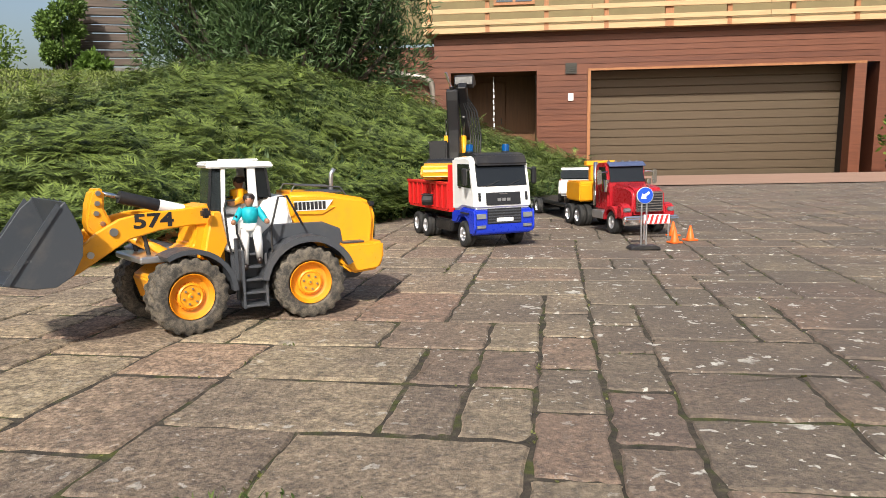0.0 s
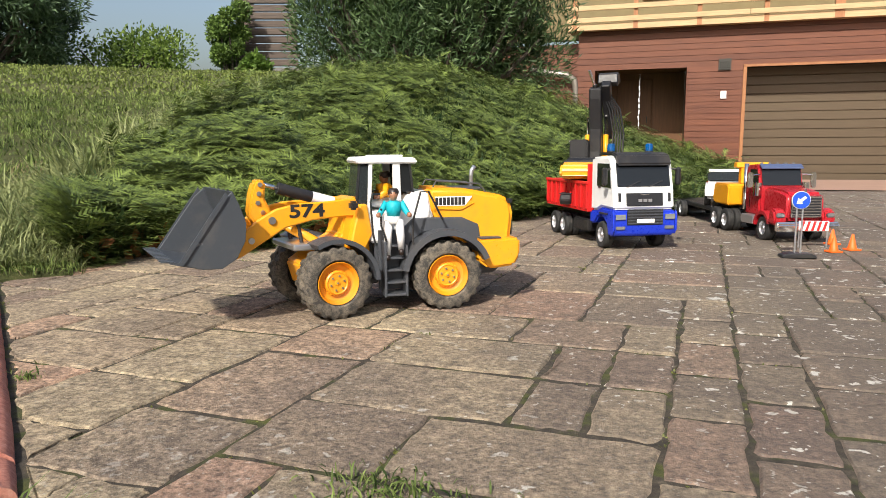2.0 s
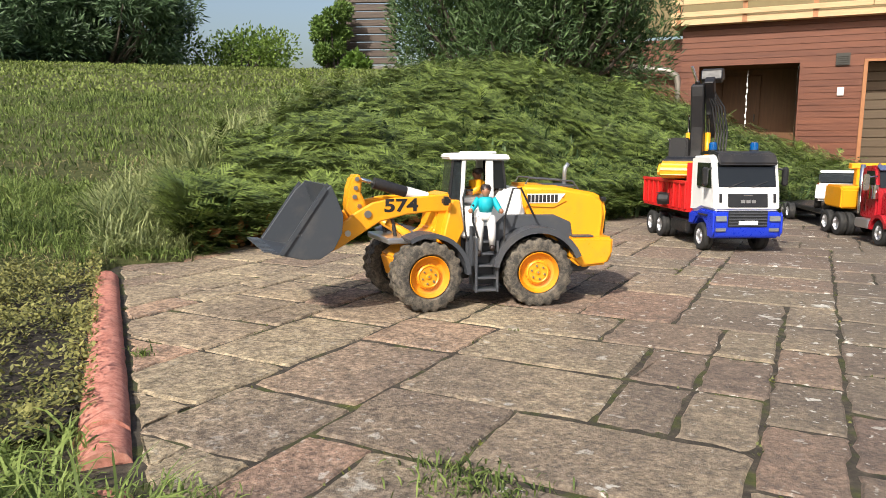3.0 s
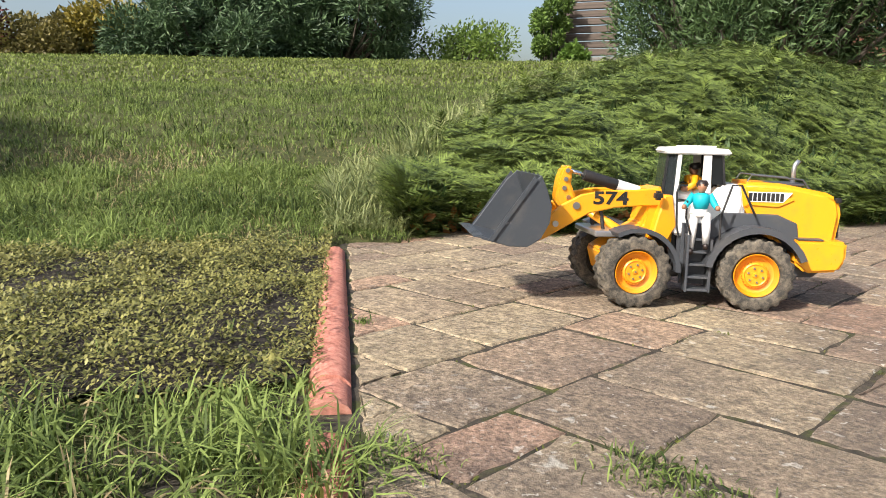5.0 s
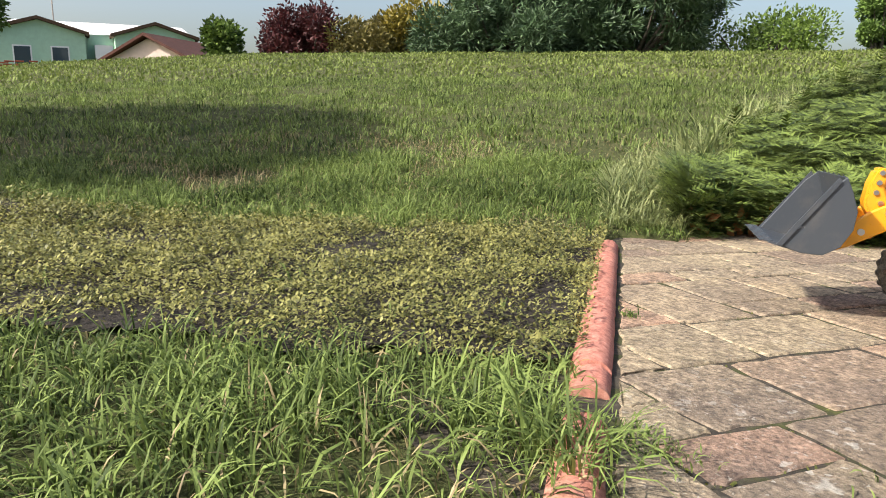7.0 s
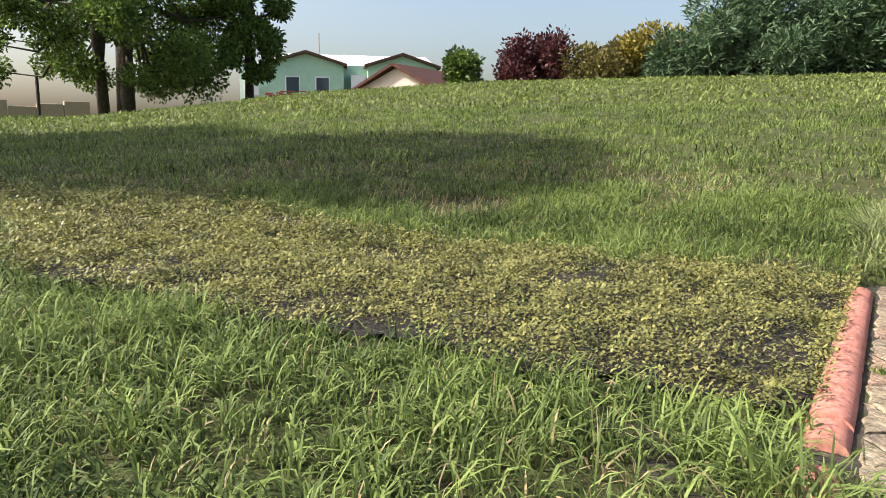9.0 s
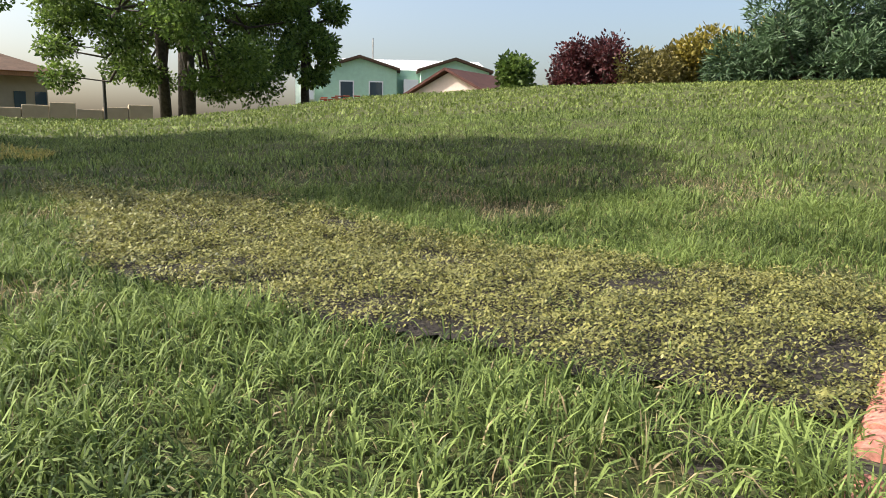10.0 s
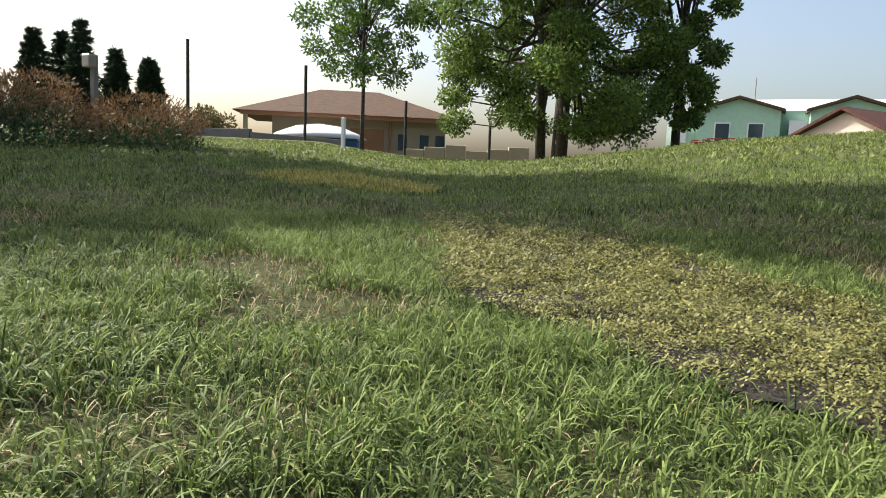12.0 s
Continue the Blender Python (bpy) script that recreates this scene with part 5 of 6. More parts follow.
    part("door_pane", prism([(0.0755, 0.152), (0.1085, 0.15), (0.105, top), (0.0755, top)], -0.0415, -0.0405), TOY_GLASS, L)
    part("windscreen", prism([(0.1332, 0.146), (0.1342, 0.146), (0.1265, top), (0.1255, top)], -0.0365, 0.0365), DARK_GLASS, L)
    part("rear_pane", prism([(0.0415, 0.178), (0.0425, 0.178), (0.0495, top), (0.0485, top)], -0.0365, 0.0365), DARK_GLASS, L)
    part("seat", boxes([(0.05, 0.08, -0.014, 0.014, 0.151, 0.16), (0.048, 0.055, -0.014, 0.014, 0.16, 0.195)], 0.002), BLACK, L)
    part("steering_wheel", lathe([(0.010, 0.0), (0.0115, 0.001), (0.010, 0.002)], "z", 14, (0.098, 0, 0.176)), BLACK, L)
    part("rear_lamp", box(-0.115, -0.108, 0.04, 0.049, 0.156, 0.163, 0.001), BLACK, L)
    # ladder, both sides
    for s in (-1, 1):
        ld = part("ladder", boxes([(0.060, 0.064, *sorted((s * 0.052, s * 0.078)), 0.022, 0.10), (0.092, 0.096, *sorted((s * 0.052, s * 0.078)), 0.022, 0.105), (0.060, 0.1, *sorted((s * 0.045, s * 0.05)), 0.03, 0.12)], 0.0008), GREY, L)
        for k in range(5):
            part("ladder_step", box(0.0635, 0.0925, *sorted((s * 0.053, s * (0.08 - k * 0.003))), 0.024 + k * 0.018, 0.0275 + k * 0.018, 0.0006), GREY, ld)
        y = s * 0.076
        part("handrail", tube([(0.108, y, 0.10), (0.112, y, 0.118), (0.115, y, 0.165), (0.112, y, 0.176), (0.10, y * 0.95, 0.176)], 0.0016, 6), BLACK, L)
        part("handrail", tube([(0.092, y, 0.105), (0.1, y, 0.13), (0.1, y, 0.155)], 0.0016, 6), BLACK, L)
        part("handrail", tube([(0.052, y, 0.10), (0.052, y, 0.135), (0.04, y, 0.178), (0.028, y, 0.179), (0.004, y * 0.9, 0.135)], 0.0016, 6), BLACK, L)
    # front frame and articulation
    part("joint", prism([(0.095, 0.035), (0.13, 0.03), (0.14, 0.11), (0.095, 0.11)], -0.022, 0.022, 0.002), BLACK, L)
    part("front_frame", prism([(0.118, 0.05), (0.16, 0.038), (0.222, 0.04), (0.232, 0.075), (0.205, 0.092), (0.165, 0.115), (0.155, 0.165), (0.138, 0.172), (0.118, 0.15)], -0.03, 0.03, 0.003, 2), YELLOW, L, smooth=True, sharp=40)
    part("front_gusset", prism([(0.12, 0.115), (0.150, 0.06), (0.165, 0.06), (0.15, 0.125), (0.14, 0.16), (0.128, 0.16)], -0.046, 0.046, 0.002), YELLOW, L)
    part("bumper_bar", box(0.168, 0.245, -0.052, 0.052, 0.098, 0.107, 0.002), SILVER, L, "silver front step bar")
    for s in (-1, 1):
        part("head_lamp", box(0.148, 0.16, *sorted((s * 0.047, s * 0.06)), 0.153, 0.166, 0.003, 2), BLACK, L)
    # boom: two bent plates with cross tube
    for s in (-1, 1):
        y0, y1 = sorted((s * 0.027, s * 0.034))
        part("boom_arm", prism([(0.138, 0.142), (0.134, 0.158), (0.142, 0.169), (0.18, 0.166), (0.232, 0.164), (0.262, 0.158), (0.292, 0.142), (0.333, 0.105), (0.336, 0.094), (0.326, 0.088), (0.312, 0.094), (0.276, 0.115), (0.25, 0.13), (0.21, 0.139), (0.17, 0.142)], y0, y1, 0.0018), YELLOW, L)
    part("cross_tube", tube([(0.27, -0.03, 0.134), (0.27, 0.03, 0.134)], 0.012, 14), YELLOW, L, smooth=True, sharp=50)
    lever = part("tilt_lever", prism([(0.262, 0.128), (0.284, 0.128), (0.296, 0.150), (0.292, 0.178), (0.286, 0.196), (0.278, 0.2), (0.270, 0.195), (0.272, 0.172), (0.262, 0.148)], -0.012, 0.012, 0.003, 2), YELLOW, L, smooth=True, sharp=40)
    for x, z in ((0.279, 0.192), (0.281, 0.179), (0.283, 0.166), (0.276, 0.152), (0.274, 0.140)):
        part("bolt", tube([(x, -0.0145, z), (x, 0.0145, z)], 0.0035, 8), BRASSY, lever)
    for s in (-1, 1):
        part("bolt", tube([(0.3, s * 0.0345, 0.115), (0.3, s * 0.037, 0.115)], 0.0045, 10), BRASSY, L)
        part("bolt", tube([(0.27, s * 0.0345, 0.142), (0.27, s * 0.037, 0.142)], 0.0055, 10), BRASSY, L)
    part("tilt_rod", tube([(0.277, 0, 0.193), (0.245, 0, 0.184)], 0.0032, 10), CHROME, L, smooth=True)
    part("tilt_cylinder", tube([(0.25, 0, 0.1855), (0.199, 0, 0.171)], 0.0085, 16), BLACK, L, smooth=True, sharp=50)
    part("cylinder_sleeve", tube([(0.199, 0, 0.171), (0.165, 0, 0.1615)], 0.0087, 16), WHITE, L, smooth=True, sharp=50)
    for s in (-1, 1):
        part("lift_cylinder", tube([(0.165, s * 0.02, 0.085), (0.235, s * 0.02, 0.128)], 0.006, 12), YELLOW, L, smooth=True)
        part("hydraulic_hose", tube([(0.23, s * 0.024, 0.14), (0.225, s * 0.025, 0.11), (0.222, s * 0.025, 0.095)], 0.003, 8), BLACK, L)
    part("bucket_link", prism([(0.276, 0.125), (0.29, 0.118), (0.322, 0.128), (0.32, 0.14)], -0.008, 0.008, 0.002), YELLOW, L)
    # bucket: bent shell, cheeks, cutting edge, teeth
    shell = [(0.352, 0.198), (0.336, 0.182), (0.318, 0.160), (0.312, 0.135), (0.318, 0.108), (0.336, 0.090), (0.365, 0.083), (0.415, 0.081)]
    inner = [(x + dx, z + dz) for (x, z), (dx, dz) in zip(shell, ((0.003, -0.001), (0.004, -0.003), (0.005, -0.001), (0.005, 0.0), (0.005, 0.003), (0.003, 0.005), (0.0, 0.004), (0.0, 0.003)))]
    bk = part("bucket", prism(shell + inner[::-1], -0.092, 0.092), BUCKET, L, "dark grey scuffed bucket")
    for s in (-1, 1):
        y0, y1 = sorted((s * 0.0885, s * 0.0935))
        part("bucket_cheek", prism(shell[:-1] + [(0.402, 0.083), (0.366, 0.178)], y0, y1, 0.0008), BUCKET, bk)
        part("cheek_rib", prism([(0.404, 0.083), (0.396, 0.083), (0.357, 0.19), (0.363, 0.194)], *sorted((s * 0.0935, s * 0.0965))), BUCKET, bk)
    for k in range(12):
        y = -0.086 + k * 0.172 / 11
        part("tooth", prism([(0.409, 0.0835), (0.409, 0.0862), (0.428, 0.0815), (0.428, 0.080)], y - 0.0035, y + 0.0035), BUCKET, bk)
    for k in range(5):
        y = -0.06 + k * 0.03
        part("back_rib", prism([(0.348, 0.1985), (0.352, 0.2005), (0.333, 0.1835), (0.315, 0.1605), (0.3185, 0.16), (0.336, 0.182)], y - 0.003, y + 0.003), BUCKET, bk)
    for s in (-1, 1):
        lettering("model_number", "574", 0.026, BLACK, L, Matrix.Translation((0.218, s * 0.0342, 0.1525)) @ (pose(0, 0, 0, 90, 0, 180) if s > 0 else pose(0, 0, 0, 90, 0, 0)), "black model number 574", 0.0003, 0.0, 1.38)
    # the front half is steered to the ladder's side, the bucket curled up
    front = ("boom_arm", "cross_tube", "tilt_", "bolt", "cylinder_sleeve", "lift_", "hydraulic", "bucket", "front_", "bumper", "head_lamp", "model_number")
    steer = Matrix.Translation((0.105, 0, 0)) @ Matrix.Rotation(radians(15), 4, "Z") @ Matrix.Translation((-0.105, 0, 0))
    curl = Matrix.Translation((0.334, 0, 0.106)) @ Matrix.Rotation(radians(-17), 4, "Y") @ Matrix.Diagonal((0.82, 0.9, 0.93, 1)) @ Matrix.Translation((-0.322, 0, -0.115))
    for ob in L.children:
        if ob.name.startswith(front) or (ob.name.startswith("wheel") and ob.location.x > 0.1):
            base = Matrix.Translation(ob.location) @ ob.rotation_euler.to_matrix().to_4x4()
            ob.matrix_basis = steer @ (curl if ob.name.startswith("bucket") and "link" not in ob.name else Matrix.Identity(4)) @ base
    return L


LOADER = LEAN @ pose(0.098, -0.589, 0.0, 0, 0, -151)
wheel_loader(LOADER)
doll("toy_figure", LOADER @ pose(0.08, 0.071, 0.089, 0, 0, 80) @ Matrix.Diagonal((0.85, 0.8, 0.98, 1)), "plastic toy figure in teal shirt standing on the loader's ladder", TEAL, TROUSERS)
doll("toy_driver", LOADER @ pose(0.08, 0.0, 0.112, 0, 0, 0) @ Matrix.Diagonal((0.9, 0.85, 0.98, 1)), "plastic toy driver figure seated in the loader cab", YELLOW, TROUSERS, True)


def road_wheel(parent, x, y, R, W, side, rim=SILVER, twin=False):
    h = W / 2
    w = part("wheel", lathe([(R * 0.55, -h * 0.9), (R * 0.62, -h), (R * 0.86, -h), (R * 0.97, -h * 0.8), (R, -h * 0.55), (R, -h * 0.2), (R * 0.965, -h * 0.15), (R * 0.965, h * 0.15), (R, h * 0.2), (R, h * 0.55), (R * 0.97, h * 0.8), (R * 0.86, h), (R * 0.62, h), (R * 0.55, h * 0.9)], "y", 28, loop=True), CLEAN_TYRE, parent, "black rubber road tyre", smooth=True, sharp=35)
    w.location = (x, y, R)
    s = side
    k = 0.35 if twin else 0.9
    bm = lathe([(R * 0.58, s * h * 0.92), (R * 0.53, s * h * 0.95), (R * 0.48, s * h * 0.35), (R * 0.34, s * h * (0.1 if twin else 0.55)), (R * 0.22, s * h * (0.2 if twin else 0.7)), (R * 0.18, s * h * k), (0, s * h * (k + 0.1))], "y", 24, caps=False)
    for q in range(8):
        a = 2 * math.pi * q / 8
        vs = add_box(bm, R * 0.26, R * 0.31, *sorted((s * h * 0.2, s * h * (0.4 if twin else 0.78))), -R * 0.025, R * 0.025)
        bmesh.ops.rotate(bm, cent=(0, 0, 0), matrix=Matrix.Rotation(a, 3, "Y"), verts=vs)
    part("rim", bm, rim, w, "silver rim", smooth=True, sharp=35)
    part("hub", lathe([(R * 0.56, -s * h * 0.5), (0, -s * h * 0.5)], "y", 16), BLACK, w)
    return w


def tipper_truck(m):
    """Cab-over truck; x forward, the front axle at x = 0."""
    T = thing("tipper_truck", m, "toy tipper truck with blue and white cab and red bed", "toy truck")
    R = 0.033
    for x in (0.0, -0.27, -0.345):
        for s in (-1, 1):
            if x == 0:
                road_wheel(T, x, s * 0.066, R, 0.026, s)
            else:
                road_wheel(T, x, s * 0.069, R, 0.021, s, twin=True)
                road_wheel(T, x, s * 0.046, R, 0.021, s, twin=True)
    part("chassis", boxes([(-0.39, 0.05, -0.03, -0.02, 0.035, 0.06), (-0.39, 0.05, 0.02, 0.03, 0.035, 0.06), (-0.36, 0.04, -0.03, 0.03, 0.04, 0.05)], 0.002), BLACK, T)
    part("axle", boxes([(-0.006, 0.006, -0.05, 0.05, 0.026, 0.038), (-0.276, -0.264, -0.05, 0.05, 0.026, 0.038), (-0.351, -0.339, -0.05, 0.05, 0.026, 0.038)]), BLACK, T)
    part("fuel_tank", box(-0.2, -0.09, 0.045, 0.075, 0.03, 0.062, 0.005, 2), SILVER, T)
    part("fuel_tank", box(-0.2, -0.09, -0.075, -0.045, 0.03, 0.062, 0.005, 2), BLACK, T)
    # cab
    part("cab_lower", prism([(-0.07, 0.07), (-0.07, 0.088), (-0.03, 0.09), (0.0, 0.1), (0.068, 0.098), (0.077, 0.092), (0.078, 0.05), (0.07, 0.036), (0.045, 0.034), (0.035, 0.062), (0.012, 0.076), (-0.02, 0.076), (-0.036, 0.06), (-0.07, 0.055)], -0.079, 0.079, 0.004, 2), BLUE, T, "blue lower cab and bumper", smooth=True, sharp=35)
    part("cab", prism([(-0.07, 0.222), (0.03, 0.226), (0.05, 0.218), (0.067, 0.150), (0.0745, 0.0985), (0.066, 0.0985), (0.0, 0.1005), (-0.03, 0.0905), (-0.07, 0.0885)], -0.077, 0.077, 0.006, 3), WHITE, T, "white cab with rounded corners", smooth=True, sharp=35)
    part("sun_visor", prism([(0.046, 0.222), (0.066, 0.2), (0.068, 0.206), (0.056, 0.228), (0.03, 0.234), (-0.05, 0.234), (-0.05, 0.2265), (0.03, 0.2265)], -0.068, 0.068, 0.003, 2), BLACK, T, smooth=True, sharp=35)
    part("windscreen", prism([(0.0505, 0.208), (0.0645, 0.153), (0.0685, 0.153), (0.0545, 0.209)], -0.067, 0.067, 0.001), CAB_GLASS, T, "dark tinted windscreen")
    for y in (-0.03, 0.025):
        part("wiper", tube([(0.0695, y - 0.014, 0.153), (0.0672, y + 0.022, 0.166)], 0.0012, 5), BLACK, T)
    gr = part("grille", prism([(0.066, 0.138), (0.07, 0.108), (0.077, 0.108), (0.0725, 0.138)], -0.046, 0.046, 0.001), BLACK, T, "black upper grille")
    part("grille_badge", box(0.0715, 0.0738, -0.011, 0.011, 0.133, 0.136, 0.0005), CHROME, gr)
    bm = bmesh.new()
    for k in range(3):
        add_box(bm, 0.0745, 0.0768, -0.017 + k * 0.0125, -0.008 + k * 0.0125, 0.117, 0.124)
    part("decal_bars", bm, SILVER, gr, "silver decal bars")
    lg = part("lower_grille", box(0.0765, 0.08, -0.046, 0.046, 0.062, 0.1, 0.002), BLACK, T)
    for k in range(5):
        part("grille_bar", box(0.08, 0.0815, -0.044, 0.044, 0.065 + k * 0.007, 0.068 + k * 0.007), GREY, lg)
    part("number_plate", box(0.0805, 0.083, -0.022, 0.022, 0.068, 0.077, 0.0005), SIGN_WHITE, T, "blank white number plate")
    for s in (-1, 1):
        part("head_lamp", prism([(0.0785, 0.088), (0.0795, 0.076), (0.0815, 0.076), (0.0805, 0.088)], *sorted((s * 0.05, s * 0.075))), LAMP, T, "clear headlight")
        part("fog_lamp", box(0.078, 0.08, *sorted((s * 0.05, s * 0.074)), 0.052, 0.06, 0.001), LAMP, T)
        part("bumper_end", prism([(0.074, 0.098), (0.081, 0.09), (0.082, 0.05), (0.072, 0.038), (0.06, 0.06)], *sorted((s * 0.0765, s * 0.0815)), 0.002), BLUE, T)
        part("step", box(-0.005, 0.045, *sorted((s * 0.0791, s * 0.083)), 0.085, 0.089, 0.001), BLACK, T)
        part("side_window", prism([(-0.03, 0.152), (0.053, 0.149), (0.041, 0.207), (-0.03, 0.207)], *sorted((s * 0.0765, s * 0.0782))), CAB_GLASS, T)
        mir = part("mirror", boxes([(0.045, 0.06, *sorted((s * 0.088, s * 0.1)), 0.155, 0.198)], 0.004), BLACK, T, "black wing mirror")
        part("mirror_arm", tube([(0.045, s * 0.076, 0.195), (0.052, s * 0.09, 0.192)], 0.0025, 6), BLACK, mir)
        part("door_handle", box(-0.022, -0.008, *sorted((s * 0.0772, s * 0.08)), 0.147, 0.151, 0.001), BLACK, T)
        part("corner_slit", prism([(0.068, 0.138), (0.071, 0.118), (0.0745, 0.118), (0.0715, 0.138)], *sorted((s * 0.06, s * 0.066))), BLACK, T)
        bc = part("beacon", lathe([(0.0095, 0), (0.0095, 0.012), (0.008, 0.017), (0, 0.0185)], "z", 16, (-0.015, s * 0.05, 0.2375)), BEACON, T, "blue beacon", smooth=True, sharp=50)
        part("beacon_base", lathe([(0.0105, 0), (0.0105, 0.004), (0, 0.0042)], "z", 16, (-0.015, s * 0.05, 0.2335)), BLACK, bc)
    # red bed
    bed = part("tipper_bed", boxes([(-0.405, -0.085, -0.08, 0.08, 0.082, 0.088)], 0.001), RED, T, "red tipping bed with ribbed sides")
    for s in (-1, 1):
        part("side_board", box(-0.405, -0.085, *sorted((s * 0.076, s * 0.08)), 0.0882, 0.16, 0.001), RED, bed)
        part("top_rail", box(-0.407, -0.084, *sorted((s * 0.0765, s * 0.085)), 0.152, 0.16, 0.0015), RED, bed)
        for k in range(9):
            x = -0.40 + k * 0.0385
            part("rib", box(x, x + 0.006, *sorted((s * 0.0801, s * 0.0845)), 0.09, 0.152, 0.001), RED, bed)
    part("head_board", prism([(-0.0849, 0.0882), (-0.0849, 0.205), (-0.091, 0.205), (-0.091, 0.0882)], -0.08, 0.08, 0.001), RED, bed)
    part("tail_gate", box(-0.41, -0.4055, -0.08, 0.08, 0.086, 0.158, 0.001), RED, bed)
    part("bed_frame", boxes([(-0.39, -0.1, -0.035, -0.022, 0.061, 0.0815), (-0.39, -0.1, 0.022, 0.035, 0.061, 0.0815)]), BLACK, T)
    return T


TIPPER = LEAN @ pose(0.418, 0.125, 0.0, 0, 0, -66)
tipper_truck(TIPPER)


def excavator(m):
    E = thing("excavator", m, "black and yellow toy excavator riding in the red bed", "toy excavator")
    for s in (-1, 1):
        tr = part("track", prism([(-0.085, 0.018), (-0.075, 0.004), (0.075, 0.004), (0.085, 0.018), (0.075, 0.034), (-0.075, 0.034)], *sorted((s * 0.04, s * 0.068)), 0.003), BLACK, E)
        for k in range(14):
            x = -0.078 + k * 0.012
            part("track_shoe", box(x, x + 0.008, *sorted((s * 0.039, s * 0.069)), 0.034, 0.0365), BLACK, tr)
    part("undercarriage", lathe([(0.045, 0.02), (0.045, 0.045), (0.0, 0.046)], "z", 24), BLACK, E)
    part("counterweight", prism([(-0.12, 0.08), (-0.127, 0.092), (-0.12, 0.112), (-0.1, 0.122), (-0.088, 0.122), (-0.088, 0.076), (-0.10, 0.076)], -0.062, 0.062, 0.012, 3), YELLOW, E, "rounded yellow counterweight", smooth=True, sharp=35)
    part("engine_cover", prism([(-0.0875, 0.078), (-0.0875, 0.12), (-0.075, 0.134), (-0.04, 0.134), (-0.04, 0.078)], -0.06, 0.06, 0.008, 3), BLACK, E, smooth=True, sharp=35)
    part("upper_body", prism([(-0.0395, 0.048), (-0.0395, 0.126), (0.06, 0.115), (0.07, 0.048)], -0.06, 0.06, 0.006, 2), BLACK, E, smooth=True, sharp=35)
    part("hood_stripe", prism([(-0.112, 0.085), (-0.106, 0.106), (-0.05, 0.118), (-0.05, 0.082)], -0.0635, 0.0635, 0.004, 2), BLACK, E)
    part("cab", prism([(0.0, 0.06), (0.0, 0.185), (0.045, 0.185), (0.075, 0.13), (0.075, 0.06)], 0.015, 0.06, 0.004, 2), BLACK, E)
    part("cab_window", prism([(0.008, 0.12), (0.008, 0.175), (0.042, 0.175), (0.064, 0.125)], 0.0601, 0.0608), DARK_GLASS, E)
    part("roof_strip", boxes([(0.002, 0.046, 0.0602, 0.062, 0.178, 0.183)]), SILVER, E)
    part("boom", prism([(0.045, 0.085), (0.075, 0.085), (0.088, 0.15), (0.084, 0.22), (0.055, 0.315), (0.04, 0.335), (0.024, 0.328), (0.026, 0.3), (0.045, 0.215), (0.048, 0.15)], -0.012, 0.018, 0.003), BLACK, E, "black folded boom")
    part("stick", prism([(0.02, 0.335), (0.04, 0.352), (0.06, 0.34), (0.122, 0.2), (0.116, 0.186), (0.104, 0.192), (0.055, 0.29)], -0.034, -0.0125, 0.002), BLACK, E)
    for y in (-0.02, 0.026):
        part("boom_cylinder", tube([(0.08, y, 0.1), (0.078, y, 0.2)], 0.0065, 12), YELLOW, E, smooth=True)
        part("cylinder_rod", tube([(0.078, y, 0.2), (0.07, y, 0.25)], 0.0035, 10), CHROME, E)
    part("stick_cylinder", tube([(0.06, 0.004, 0.26), (0.03, 0.004, 0.34)], 0.006, 10), BLACK, E)
    part("stick_rod", tube([(0.032, 0.004, 0.335), (0.012, 0.016, 0.378)], 0.0032, 10), CHROME, E)
    for k in range(5):
        y = -0.018 - k * 0.0065
        part("hydraulic_hose", tube([(0.05, -0.02 - k * 0.003, 0.09), (0.06, y - 0.02, 0.14), (0.064, y - 0.022, 0.2), (0.058, y - 0.012, 0.27), (0.045, -0.006 - k * 0.003, 0.34)], 0.0024, 6), BLACK, E)
    part("bucket", prism([(0.045, 0.345), (0.05, 0.372), (0.075, 0.378), (0.108, 0.362), (0.112, 0.348), (0.09, 0.352), (0.07, 0.345), (0.062, 0.335)], -0.05, 0.0, 0.003), BLACK, E)
    bm = bmesh.new()
    for k in range(5):
        add_box(bm, 0.0595 - k * 0.0035, 0.0665 - k * 0.0035, 0.0172, 0.0188, 0.235 + k * 0.011, 0.2425 + k * 0.011)
    part("decal_bars", bm, SIGN_WHITE, E, "white decal bars")
    return E


excavator(TIPPER @ pose(-0.25, 0.0, 0.0882, 0, 0, 150) @ Matrix.Diagonal((1.12, 1.12, 0.98, 1)))


